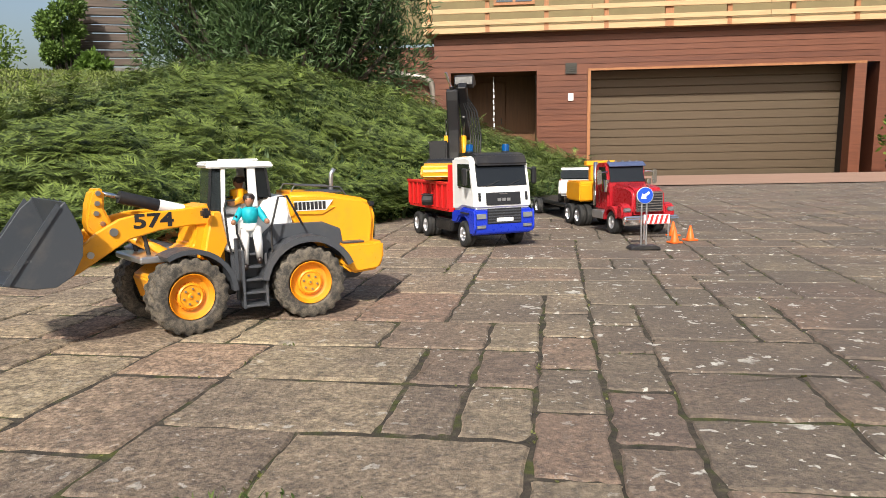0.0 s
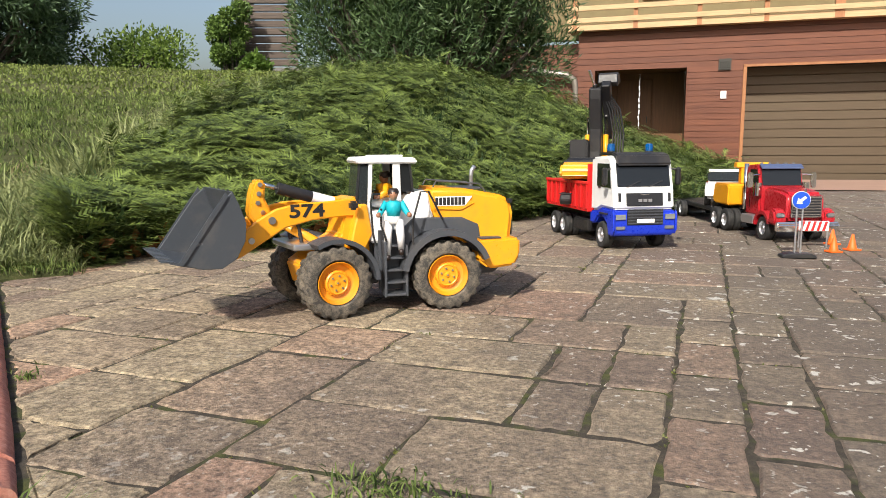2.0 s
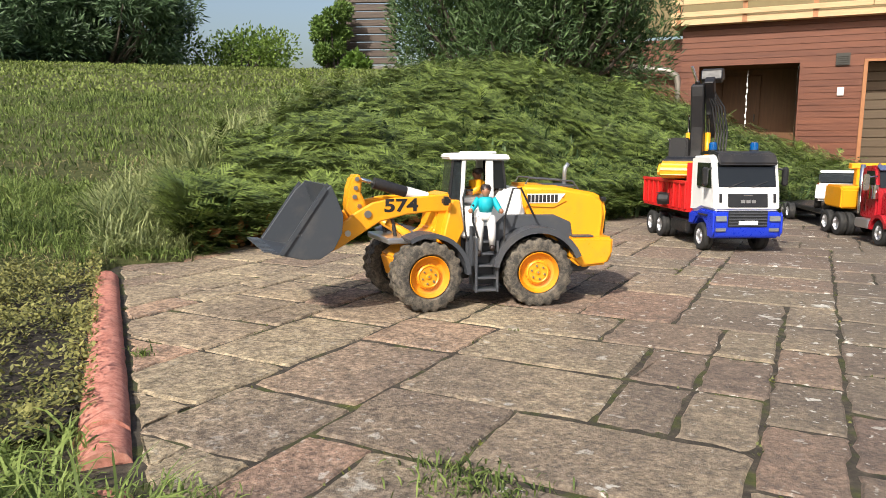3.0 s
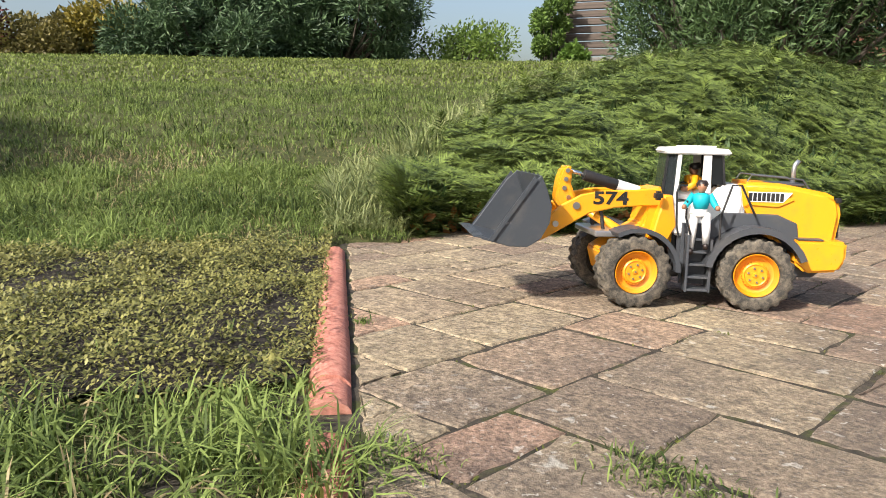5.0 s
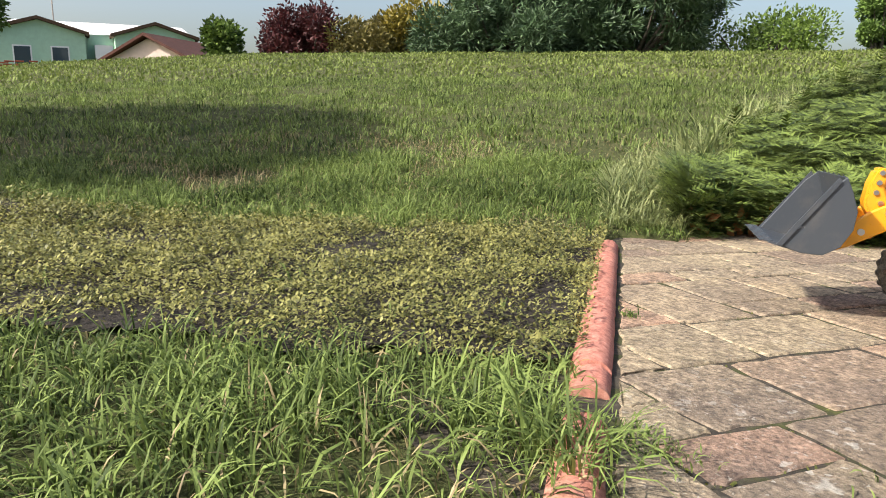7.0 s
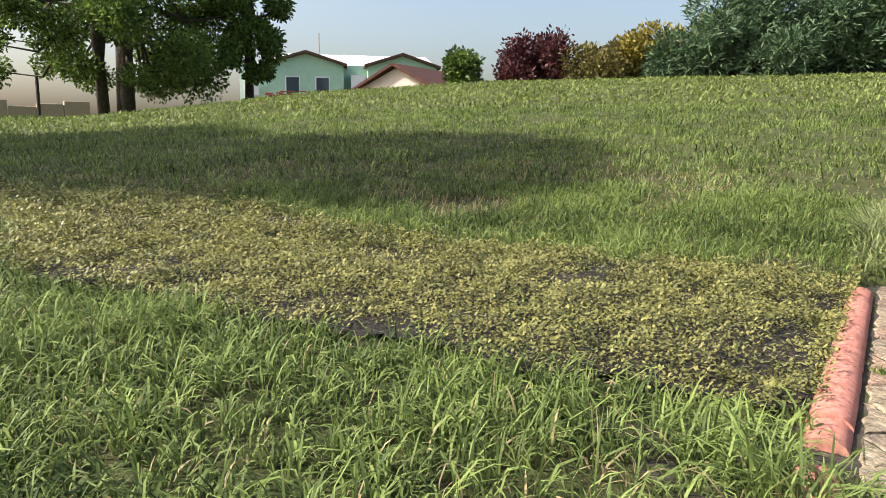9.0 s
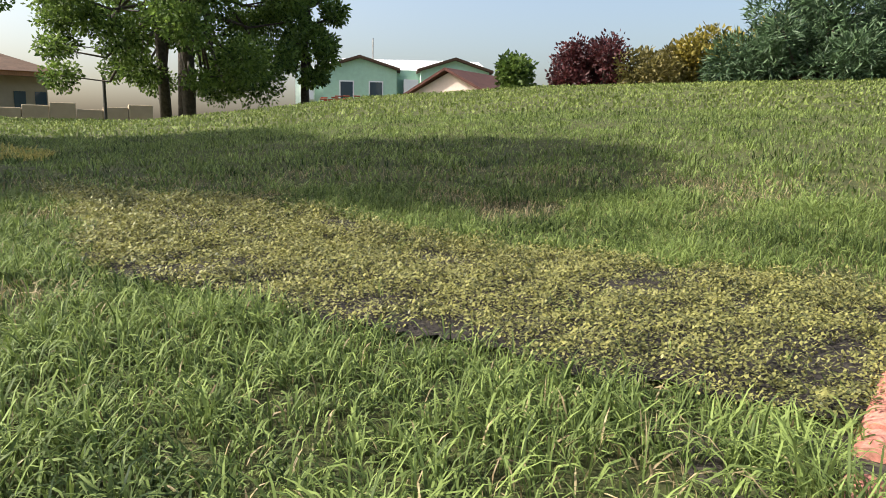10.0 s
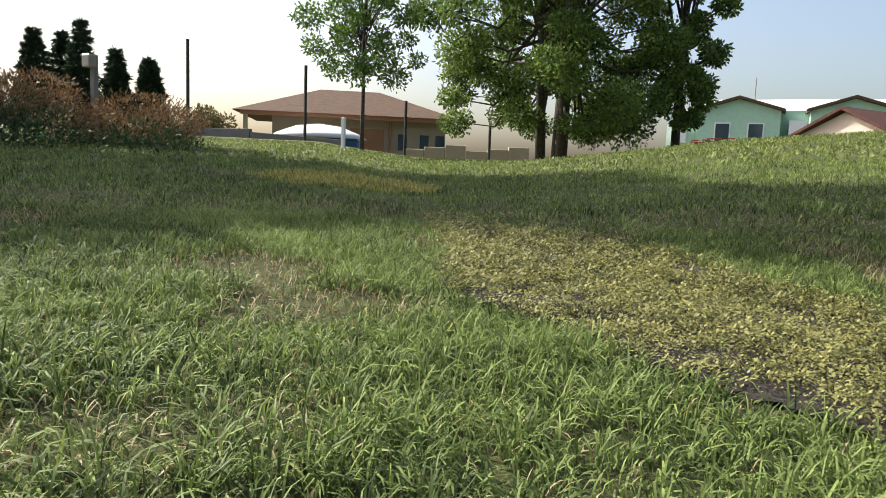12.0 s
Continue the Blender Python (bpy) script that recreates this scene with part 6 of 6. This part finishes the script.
def bonnet_truck(m):
    """Long-nosed tractor; x forward, the front axle at x = 0."""
    T = thing("tractor_truck", m, "crimson bonneted toy tractor truck with chrome bumper", "toy truck")
    R = 0.033
    for x in (0.0, -0.24, -0.315):
        for s in (-1, 1):
            if x == 0:
                road_wheel(T, x, s * 0.062, R, 0.026, s)
            else:
                road_wheel(T, x, s * 0.066, R, 0.02, s, twin=True)
                road_wheel(T, x, s * 0.044, R, 0.02, s, twin=True)
    part("chassis", boxes([(-0.36, 0.06, -0.03, -0.02, 0.035, 0.06), (-0.36, 0.06, 0.02, 0.03, 0.035, 0.06)], 0.002), BLACK, T)
    part("axle", boxes([(-0.006, 0.006, -0.05, 0.05, 0.026, 0.038), (-0.246, -0.234, -0.05, 0.05, 0.026, 0.038), (-0.321, -0.309, -0.05, 0.05, 0.026, 0.038)]), BLACK, T)
    part("hood", prism([(-0.055, 0.07), (-0.055, 0.14), (0.03, 0.135), (0.066, 0.128), (0.076, 0.115), (0.076, 0.06), (0.06, 0.055), (-0.02, 0.07)], -0.048, 0.048, 0.009, 3), DARK_RED, T, "crimson bonnet", smooth=True, sharp=40)
    for s in (-1, 1):
        part("front_mudguard", arch(0, 0.037, 0.046, *sorted((s * 0.047, s * 0.079)), radians(20), radians(172), 0.033), DARK_RED, T)
        part("mudguard_nose", prism([(0.034, 0.048), (0.045, 0.09), (0.07, 0.084), (0.076, 0.06), (0.07, 0.046)], *sorted((s * 0.047, s * 0.079)), 0.005, 2), DARK_RED, T, smooth=True, sharp=40)
        part("head_lamp", box(0.073, 0.079, *sorted((s * 0.053, s * 0.076)), 0.066, 0.078, 0.003, 2), LAMP, T, "clear headlight")
        part("step", box(-0.12, -0.045, *sorted((s * 0.055, s * 0.08)), 0.038, 0.062, 0.003), SILVER, T, "silver fuel tank step")
        part("side_window", prism([(-0.115, 0.15), (-0.065, 0.148), (-0.075, 0.185), (-0.115, 0.185)], *sorted((s * 0.0585, s * 0.0602))), CAB_GLASS, T)
        mir = part("mirror", box(-0.06, -0.052, *sorted((s * 0.079, s * 0.094)), 0.135, 0.178, 0.003, 2), CHROME, T, "chrome wing mirror")
        part("mirror_arm", tube([(-0.062, s * 0.058, 0.172), (-0.056, s * 0.084, 0.17)], 0.002, 6), CHROME, mir)
        part("exhaust_pipe", tube([(-0.15, s * 0.055, 0.07), (-0.15, s * 0.055, 0.2)], 0.0065, 12), CHROME, T, smooth=True)
        part("air_cleaner", tube([(-0.058, s * 0.065, 0.115), (-0.058, s * 0.065, 0.15)], 0.011, 14), CHROME, T, smooth=True, sharp=50)
        part("grab_rail", tube([(-0.1, s * 0.064, 0.08), (-0.1, s * 0.066, 0.145)], 0.0016, 6), CHROME, T)
    part("cab", prism([(-0.14, 0.06), (-0.14, 0.196), (-0.085, 0.199), (-0.068, 0.192), (-0.055, 0.141), (-0.055, 0.06)], -0.059, 0.059, 0.005, 2), DARK_RED, T, "crimson cab", smooth=True, sharp=40)
    part("sun_visor", prism([(-0.07, 0.196), (-0.053, 0.186), (-0.052, 0.19), (-0.068, 0.2005)], -0.057, 0.057, 0.001), VISOR, T, "blue tinted sun visor")
    part("windscreen", prism([(-0.0675, 0.188), (-0.0565, 0.143), (-0.0525, 0.143), (-0.0635, 0.188)], -0.053, 0.053), CAB_GLASS, T)
    for k in range(5):
        part("roof_lamp", lathe([(0.004, 0), (0.004, 0.004), (0, 0.006)], "z", 10, (-0.085, -0.044 + k * 0.022, 0.1985)), LAMP, T)
    gr = part("grille", box(0.0745, 0.0795, -0.04, 0.04, 0.066, 0.122, 0.003, 2), CHROME, T, "chrome grille surround")
    part("grille_core", box(0.0795, 0.0805, -0.036, 0.036, 0.07, 0.116), BLACK, gr)
    for k in range(6):
        part("grille_bar", box(0.0806, 0.082, -0.036, 0.036, 0.073 + k * 0.0073, 0.0755 + k * 0.0073), CHROME, gr)
    part("bumper", prism([(0.078, 0.03), (0.092, 0.032), (0.094, 0.05), (0.09, 0.056), (0.078, 0.056)], -0.08, 0.08, 0.003, 2), CHROME, T, "chrome bumper", smooth=True, sharp=40)
    part("bonnet_mark", box(0.066, 0.071, -0.003, 0.003, 0.128, 0.138, 0.001), CHROME, T)
    part("fifth_wheel", box(-0.31, -0.23, -0.03, 0.03, 0.061, 0.07, 0.003), BLACK, T)
    return T


TRACTOR = LEAN @ pose(0.832, 0.352, 0.0, 0, 0, -75)
bonnet_truck(TRACTOR)


def low_trailer(m):
    """Gooseneck low loader; x = 0 at the kingpin, running back to -x."""
    T = thing("low_loader_trailer", m, "toy low-loader trailer with yellow gooseneck and black wheels", "toy trailer")
    part("gooseneck", prism([(0.04, 0.0755), (0.045, 0.13), (0.03, 0.138), (-0.09, 0.138), (-0.1, 0.09), (-0.09, 0.0755)], -0.066, 0.066, 0.004, 2), YELLOW, T, "yellow gooseneck box")
    part("neck", prism([(-0.09, 0.11), (-0.09, 0.08), (-0.15, 0.05), (-0.16, 0.07)], -0.05, 0.05, 0.003), BLACK, T)
    part("deck", box(-0.41, -0.14, -0.06, 0.06, 0.044, 0.058, 0.003), BLACK, T)
    part("rear_frame", box(-0.6, -0.4101, -0.05, 0.05, 0.05, 0.058, 0.002), BLACK, T)
    for x in (-0.44, -0.505, -0.57):
        for s in (-1, 1):
            road_wheel(T, x, s * 0.066, 0.029, 0.022, s)
    part("axle", boxes([(x - 0.005, x + 0.005, -0.055, 0.055, 0.02, 0.03) for x in (-0.44, -0.505, -0.57)] + [(-0.6, -0.4, -0.02, 0.02, 0.03, 0.05)]), BLACK, T)
    return T


TRAILER = LEAN @ pose(0.762, 0.612, 0.0, 0, 0, -80)
low_trailer(TRAILER)


def toy_car(m):
    C = thing("toy_car", m, "white toy off-road car loaded on the trailer", "toy car")
    part("body", prism([(-0.13, 0.025), (-0.135, 0.06), (-0.12, 0.075), (0.04, 0.076), (0.12, 0.066), (0.132, 0.05), (0.13, 0.025)], -0.058, 0.058, 0.008, 3), WHITE, C, smooth=True, sharp=40)
    part("cabin", prism([(-0.12, 0.0755), (-0.108, 0.108), (-0.005, 0.11), (0.04, 0.0765)], -0.052, 0.052, 0.006, 2), DARK_GLASS, C)
    part("roof", prism([(-0.112, 0.108), (-0.108, 0.114), (-0.008, 0.115), (0.004, 0.108)], -0.05, 0.05, 0.002), WHITE, C)
    part("tail_lamp", box(-0.137, -0.133, 0.035, 0.055, 0.05, 0.07, 0.001), RED, C)
    part("tail_lamp", box(-0.137, -0.133, -0.055, -0.035, 0.05, 0.07, 0.001), RED, C)
    for x in (-0.08, 0.08):
        for s in (-1, 1):
            road_wheel(C, x, s * 0.05, 0.024, 0.02, s)
    return C


toy_car(TRAILER @ pose(-0.26, 0.018, 0.0582, 0, 0, -17))
yb = thing("toy_crane_arm", TRAILER @ pose(0.0, 0.0, 0.1382, 0, 0, 0), "yellow folded toy crane arm on the gooseneck", "toy crane")
part("post", box(-0.012, 0.012, -0.02, 0.0, 0, 0.047, 0.002), YELLOW, yb)
part("arm", prism([(-0.014, 0.0475), (0.014, 0.0475), (0.012, 0.063), (-0.012, 0.063)], -0.035, 0.062, 0.002), YELLOW, yb)
part("hook_block", box(-0.008, 0.008, 0.035, 0.05, 0.03, 0.047, 0.002), BLACK, yb)

# road sign, striped barrier and cones
sg = thing("road_sign", LEAN @ pose(0.775, 0.01, 0, 0, 0, 6), "round blue toy road sign with white arrow", "toy sign")
part("foot", prism([(-0.036, 0.0), (-0.036, 0.006), (-0.024, 0.011), (0.024, 0.011), (0.036, 0.006), (0.036, 0.0)], -0.018, 0.018, 0.002), BLACK, sg)
for x in (-0.006, 0.006):
    part("pole", tube([(x, 0, 0.0112), (x, 0, 0.13)], 0.0021, 8), SILVER, sg)
part("disc", lathe([(0, -0.0055), (0.0195, -0.0055), (0.0195, -0.0025), (0, -0.0025)], "y", 32, (0, 0, 0.128)), SIGN_WHITE, sg)
part("disc_face", lathe([(0, -0.0065), (0.0185, -0.0065), (0.0185, -0.0056), (0, -0.0056)], "y", 32, (0, 0, 0.128)), SIGN_BLUE, sg, "blue sign face")
bm = prism([(0.0115, 0.0028), (-0.002, 0.0032), (-0.002, 0.0085), (-0.0125, 0.0), (-0.002, -0.0085), (-0.002, -0.0032), (0.0115, -0.0028)], -0.0075, -0.0066)
part("arrow", fill(bm, Matrix.Translation((0, 0, 0.128)) @ Matrix.Rotation(radians(-38), 4, "Y")), SIGN_WHITE, sg, "white arrow")
br = thing("striped_barrier", LEAN @ pose(0.85, 0.19, 0, 0, 0, 4), "red and white striped toy barrier on two poles", "toy barrier")
part("board", box(-0.034, 0.034, -0.003, 0.003, 0.042, 0.066, 0.001), SIGN_WHITE, br)
for k in range(5):
    x = -0.033 + k * 0.0128
    part("stripe", prism([(x, 0.0425), (x + 0.006, 0.0425), (x + 0.0125, 0.0655), (x + 0.0065, 0.0655)], -0.0042, -0.0031), RED, br)
for x in (-0.031, 0.033):
    part("pole", tube([(x, 0.005, 0), (x, 0.005, 0.066)], 0.0022, 8), SILVER, br)
for u, v in ((0.93, 0.165), (0.878, 0.12), (0.915, 0.27)):
    cn = thing("traffic_cone", LEAN @ pose(u, v, 0, 0, 0, 20), "small orange toy traffic cone on the paving", "toy cone", "cones by the barrier")
    part("cone", lathe([(0.0105, 0.004), (0.0025, 0.038), (0, 0.039)], "z", 20), ORANGE, cn, smooth=True, sharp=60)
    part("base", box(-0.0145, 0.0145, -0.0145, 0.0145, 0, 0.004, 0.001), ORANGE, cn)

# ---- paving: bed, slabs, kerb ----
def clip(poly, nx, ny, c):
    """The part of a polygon where nx * x + ny * y <= c."""
    out = []
    for (x0, y0), (x1, y1) in zip(poly, poly[1:] + poly[:1]):
        d0, d1 = nx * x0 + ny * y0 - c, nx * x1 + ny * y1 - c
        if d0 <= 0:
            out.append((x0, y0))
        if d0 * d1 < 0:
            k = d0 / (d0 - d1)
            out.append((x0 + (x1 - x0) * k, y0 + (y1 - y0) * k))
    return out


def slab_mesh(poly, g, verts, faces, sag):
    """A slab with a worn arris and uneven joints."""
    n = len(poly)
    cx, cy = sum(x for x, _ in poly) / n, sum(y for _, y in poly) / n
    breaks = (0.06, 0.25, 0.42, 0.6, 0.78, 0.94) if math.hypot(cx - CX, cy - CY) < 2.6 else (0.5,)
    area = abs(sum(x0 * y1 - x1 * y0 for (x0, y0), (x1, y1) in zip(poly, poly[1:] + poly[:1]))) / 2
    gap = g.uniform(0.0012, 0.0032)
    dz = g.uniform(-0.0008, 0.0008)
    tx, ty = g.uniform(-0.006, 0.006), g.uniform(-0.006, 0.006)
    pts = []
    for i, (x, y) in enumerate(poly):  # break each side, so that it is not dead straight
        x1, y1 = poly[(i + 1) % n]
        pts.append((x + (cx - x) * 0.02 + g.uniform(-.0025, .0025), y + (cy - y) * 0.02 + g.uniform(-.0025, .0025)))
        for k in breaks:
            k += g.uniform(-0.05, 0.05)
            pts.append((x + (x1 - x) * k + g.gauss(0, .0018), y + (y1 - y) * k + g.gauss(0, .0018)))
    m_ = len(pts)
    size = math.sqrt(area) / 2
    b = len(verts)
    us = [(x - cx) * ct + (y - cy) * st for x, y in pts]
    vs_ = [-(x - cx) * st + (y - cy) * ct for x, y in pts]
    hu, hv = (max(us) - min(us)) / 2, (max(vs_) - min(vs_)) / 2
    for inset, z in ((gap, -0.022), (gap, -0.0022), (gap + 0.0022, 0.0)):
        su, sv = 1 - min(inset / hu, 0.5), 1 - min(inset * 1.6 / hv, 0.5)
        for u_, v_ in zip(us, vs_):
            x, y = cx + u_ * ct - v_ * st, cy + u_ * st + v_ * ct
            px_, py_ = cx + u_ * su * ct - v_ * sv * st, cy + u_ * su * st + v_ * sv * ct
            verts.append((px_, py_, z + dz + tx * (x - cx) + ty * (y - cy) + sag(px_, py_)))
    for r in (0, 1):
        for i in range(m_):
            j = (i + 1) % m_
            faces.append((b + r * m_ + i, b + r * m_ + j, b + (r + 1) * m_ + j, b + (r + 1) * m_ + i))
    faces.append(tuple(b + 2 * m_ + i for i in range(m_)))


def sag(x, y):
    return -0.0027 * max(y - 1.0, 0) ** 2


def sheet(name, material, x0, x1, y0, y1, z, step=0.25):
    xs_, ys_ = np.meshgrid(np.arange(x0, x1, step), np.arange(y0, y1, step), indexing="ij")
    zz_ = z - 0.0027 * np.maximum(ys_ - 1.0, 0) ** 2
    id_ = np.arange(xs_.size).reshape(xs_.shape)
    f_ = np.stack([id_[:-1, :-1], id_[1:, :-1], id_[1:, 1:], id_[:-1, 1:]], -1).reshape(-1, 4)
    keep_ = []
    pts_ = np.stack([xs_, ys_, zz_], -1).reshape(-1, 3)
    mid = pts_[f_].mean(1)
    keep_ = kerb_side(mid[:, 0], mid[:, 1]) < 0.1
    return from_arrays(name, pts_, f_[keep_], material)


pavement = tagged(sheet("pavement", JOINT, -1.6, 12.0, -4.0, 13.0, -0.0022), "weathered concrete slab paving with mossy joints", "paving", kind="structure")
pavement.matrix_world = LEAN

apron = tagged(sheet("garage_apron", APRON, -0.5, 11.0, 3.1, 13.4, 0.006), "pinkish paved apron before the garage", "paving", kind="structure")
apron.matrix_world = LEAN

# slabs of several sizes on one module, turned 6.5 degrees
MOD = 0.067
TURN = radians(-6.5)
ct, st = math.cos(TURN), math.sin(TURN)
g = random.Random(77)
NX, NY = 150, 150
taken = np.zeros((NX, NY), bool)
X0, Y0 = -2.2, -3.2
SIZES = [(3, 2)] * 6 + [(2, 2)] * 4 + [(2, 3)] * 3 + [(1, 2)] * 2 + [(2, 1)] * 1 + [(3, 3)] * 1
cells = []
for j in range(NY):
    for i in range(NX):
        if taken[i, j]:
            continue
        opts = SIZES[:]
        g.shuffle(opts)
        for w_, h_ in opts + [(1, 2), (2, 1), (1, 1)]:
            if i + w_ <= NX and j + h_ <= NY and not taken[i:i + w_, j:j + h_].any():
                if (w_, h_) != (1, 1) or opts:
                    taken[i:i + w_, j:j + h_] = True
                    cells.append((i, j, w_, h_))
                    break
near_n, rest_v, rest_f = 0, [], []
slabs = []
for i, j, w_, h_ in cells:
    x, y = X0 + i * MOD, Y0 + j * MOD
    poly = [(x, y), (x + w_ * MOD, y), (x + w_ * MOD, y + h_ * MOD), (x, y + h_ * MOD)]
    poly = [(a * ct - b * st, a * st + b * ct) for a, b in poly]
    poly = clip(poly, -0.689, -0.725, -0.689 * -0.288 - 0.725 * -1.043 - 0.003)
    if len(poly) < 3:
        continue
    cx = sum(a for a, _ in poly) / len(poly)
    cy = sum(b for _, b in poly) / len(poly)
    area = abs(sum(a[0] * b[1] - b[0] * a[1] for a, b in zip(poly, poly[1:] + poly[:1]))) / 2
    if area < 0.0006 or math.hypot(cx - CX, cy - CY) > 8 or cy > 3.25:
        continue
    # under the bank no slab shows
    az = math.degrees(math.atan2(-(cx - CX), cy - CY))
    if -9 < az < 48 and math.hypot(cx - CX, cy - CY) > (float(table(az, AZ, FOOT)) + 0.25 if az < END else 1.66):
        continue
    slabs.append((-0.95 < cx < 1.6 and -1.6 < cy < 0.75, cx, cy, poly))
for is_near, cx, cy, poly in slabs:
    if is_near and near_n < 300:
        near_n += 1
        v_, f_ = [], []
        slab_mesh(poly, g, v_, f_, sag)
        me = bpy.data.meshes.new("slab")
        me.from_pydata(v_, [], f_)
        me.materials.append(SLAB)
        s_ = new("slab", me)
        s_.parent = pavement
    else:
        slab_mesh(poly, g, rest_v, rest_f, sag)
me = bpy.data.meshes.new("slabs")
me.from_pydata(rest_v, [], rest_f)
me.materials.append(SLAB_REST)
rest = tagged(new("slabs", me), kind="stuff")
rest.parent = pavement

# rounded red kerb stones along the lawn
kerb = thing("kerb", LEAN, "rounded red concrete kerb between lawn and paving", "kerb", kind="structure")
KD = Vector((0.725, -0.689, 0))
KN = Vector((-0.689, -0.725, 0))
start = Vector((-0.643, -0.708, 0)) + KN * 0.001
g = random.Random(3)
along = 0.0
for ln in (0.36, 0.44, 0.062, 0.055, 0.3, 0.4, 0.4):
    bm = bmesh.new()
    prof = [(0, -0.05)] + [(0.0205 - 0.0205 * math.cos(a_), 0.0 + 0.014 * math.sin(a_)) for a_ in np.linspace(0, math.pi, 9)] + [(0.042, -0.05)]
    rings = []
    k = max(2, int(ln / 0.02))
    dz0 = -0.004 if ln < 0.07 else -0.007 if along > 0.85 else g.uniform(-0.003, 0.002)
    for q in range(k + 1):
        c_ = start + KD * (along + 0.0015 + (ln - 0.003) * q / k)
        rings.append([bm.verts.new(c_ + KN * (u_ + g.uniform(-.0008, .0008)) + Vector((0, 0, w_ + dz0 + g.uniform(-.0008, .0008)))) for u_, w_ in prof])
    for a_, b_ in zip(rings, rings[1:]):
        for q in range(len(prof) - 1):
            bm.faces.new((a_[q], a_[q + 1], b_[q + 1], b_[q]))
    bm.faces.new(rings[0])
    bm.faces.new(rings[-1])
    bmesh.ops.recalc_face_normals(bm, faces=bm.faces)
    if ln != 0.055:
        part("kerb_stone", bm, KERB, kerb, smooth=True, sharp=60)
    else:
        bm.free()
    along += ln

# moss and sprigs in the joints, and one torn tuft lying on the slabs
g = np.random.default_rng(6)
edge = []
for is_near, cx, cy, poly in slabs:
    if -0.8 < cx < 1.8 and -1.7 < cy < 1.2:
        for (x0, y0), (x1, y1) in zip(poly, poly[1:] + poly[:1]):
            if g.random() < 0.45:
                n_ = int(6 + 22 * g.random() ** 2)
                c_, w_ = g.random(), 0.02 + 0.12 * g.random()
                q = np.clip(c_ + w_ * g.standard_normal(n_), 0, 1)
                edge.append(np.column_stack([x0 + (x1 - x0) * q, y0 + (y1 - y0) * q]) + g.normal(0, 0.0012, (n_, 2)))
edge = np.concatenate(edge)
blades("joint_moss", edge, 0.006, 0.0028, 1.4, MOSS, "yellow-green moss and sprigs in the paving joints", "moss", base=yard(edge[:, 1]) - 0.001, curl=0.8, seed=31)
tu = np.concatenate([np.array([0.235, -1.245]) + g.normal(0, (0.03, 0.016), (260, 2)), np.array([0.06, -1.34]) + g.normal(0, (0.025, 0.014), (180, 2)), np.array([-0.222, -1.085]) + g.normal(0, (0.006, 0.007), (60, 2))])
blades("grass_tuft", tu, 0.011, 0.0016, 1.5, GRASS, "loose tufts of grass on the slabs", "grass", base=yard(tu[:, 1]) + 0.004, curl=1.0, seed=32)
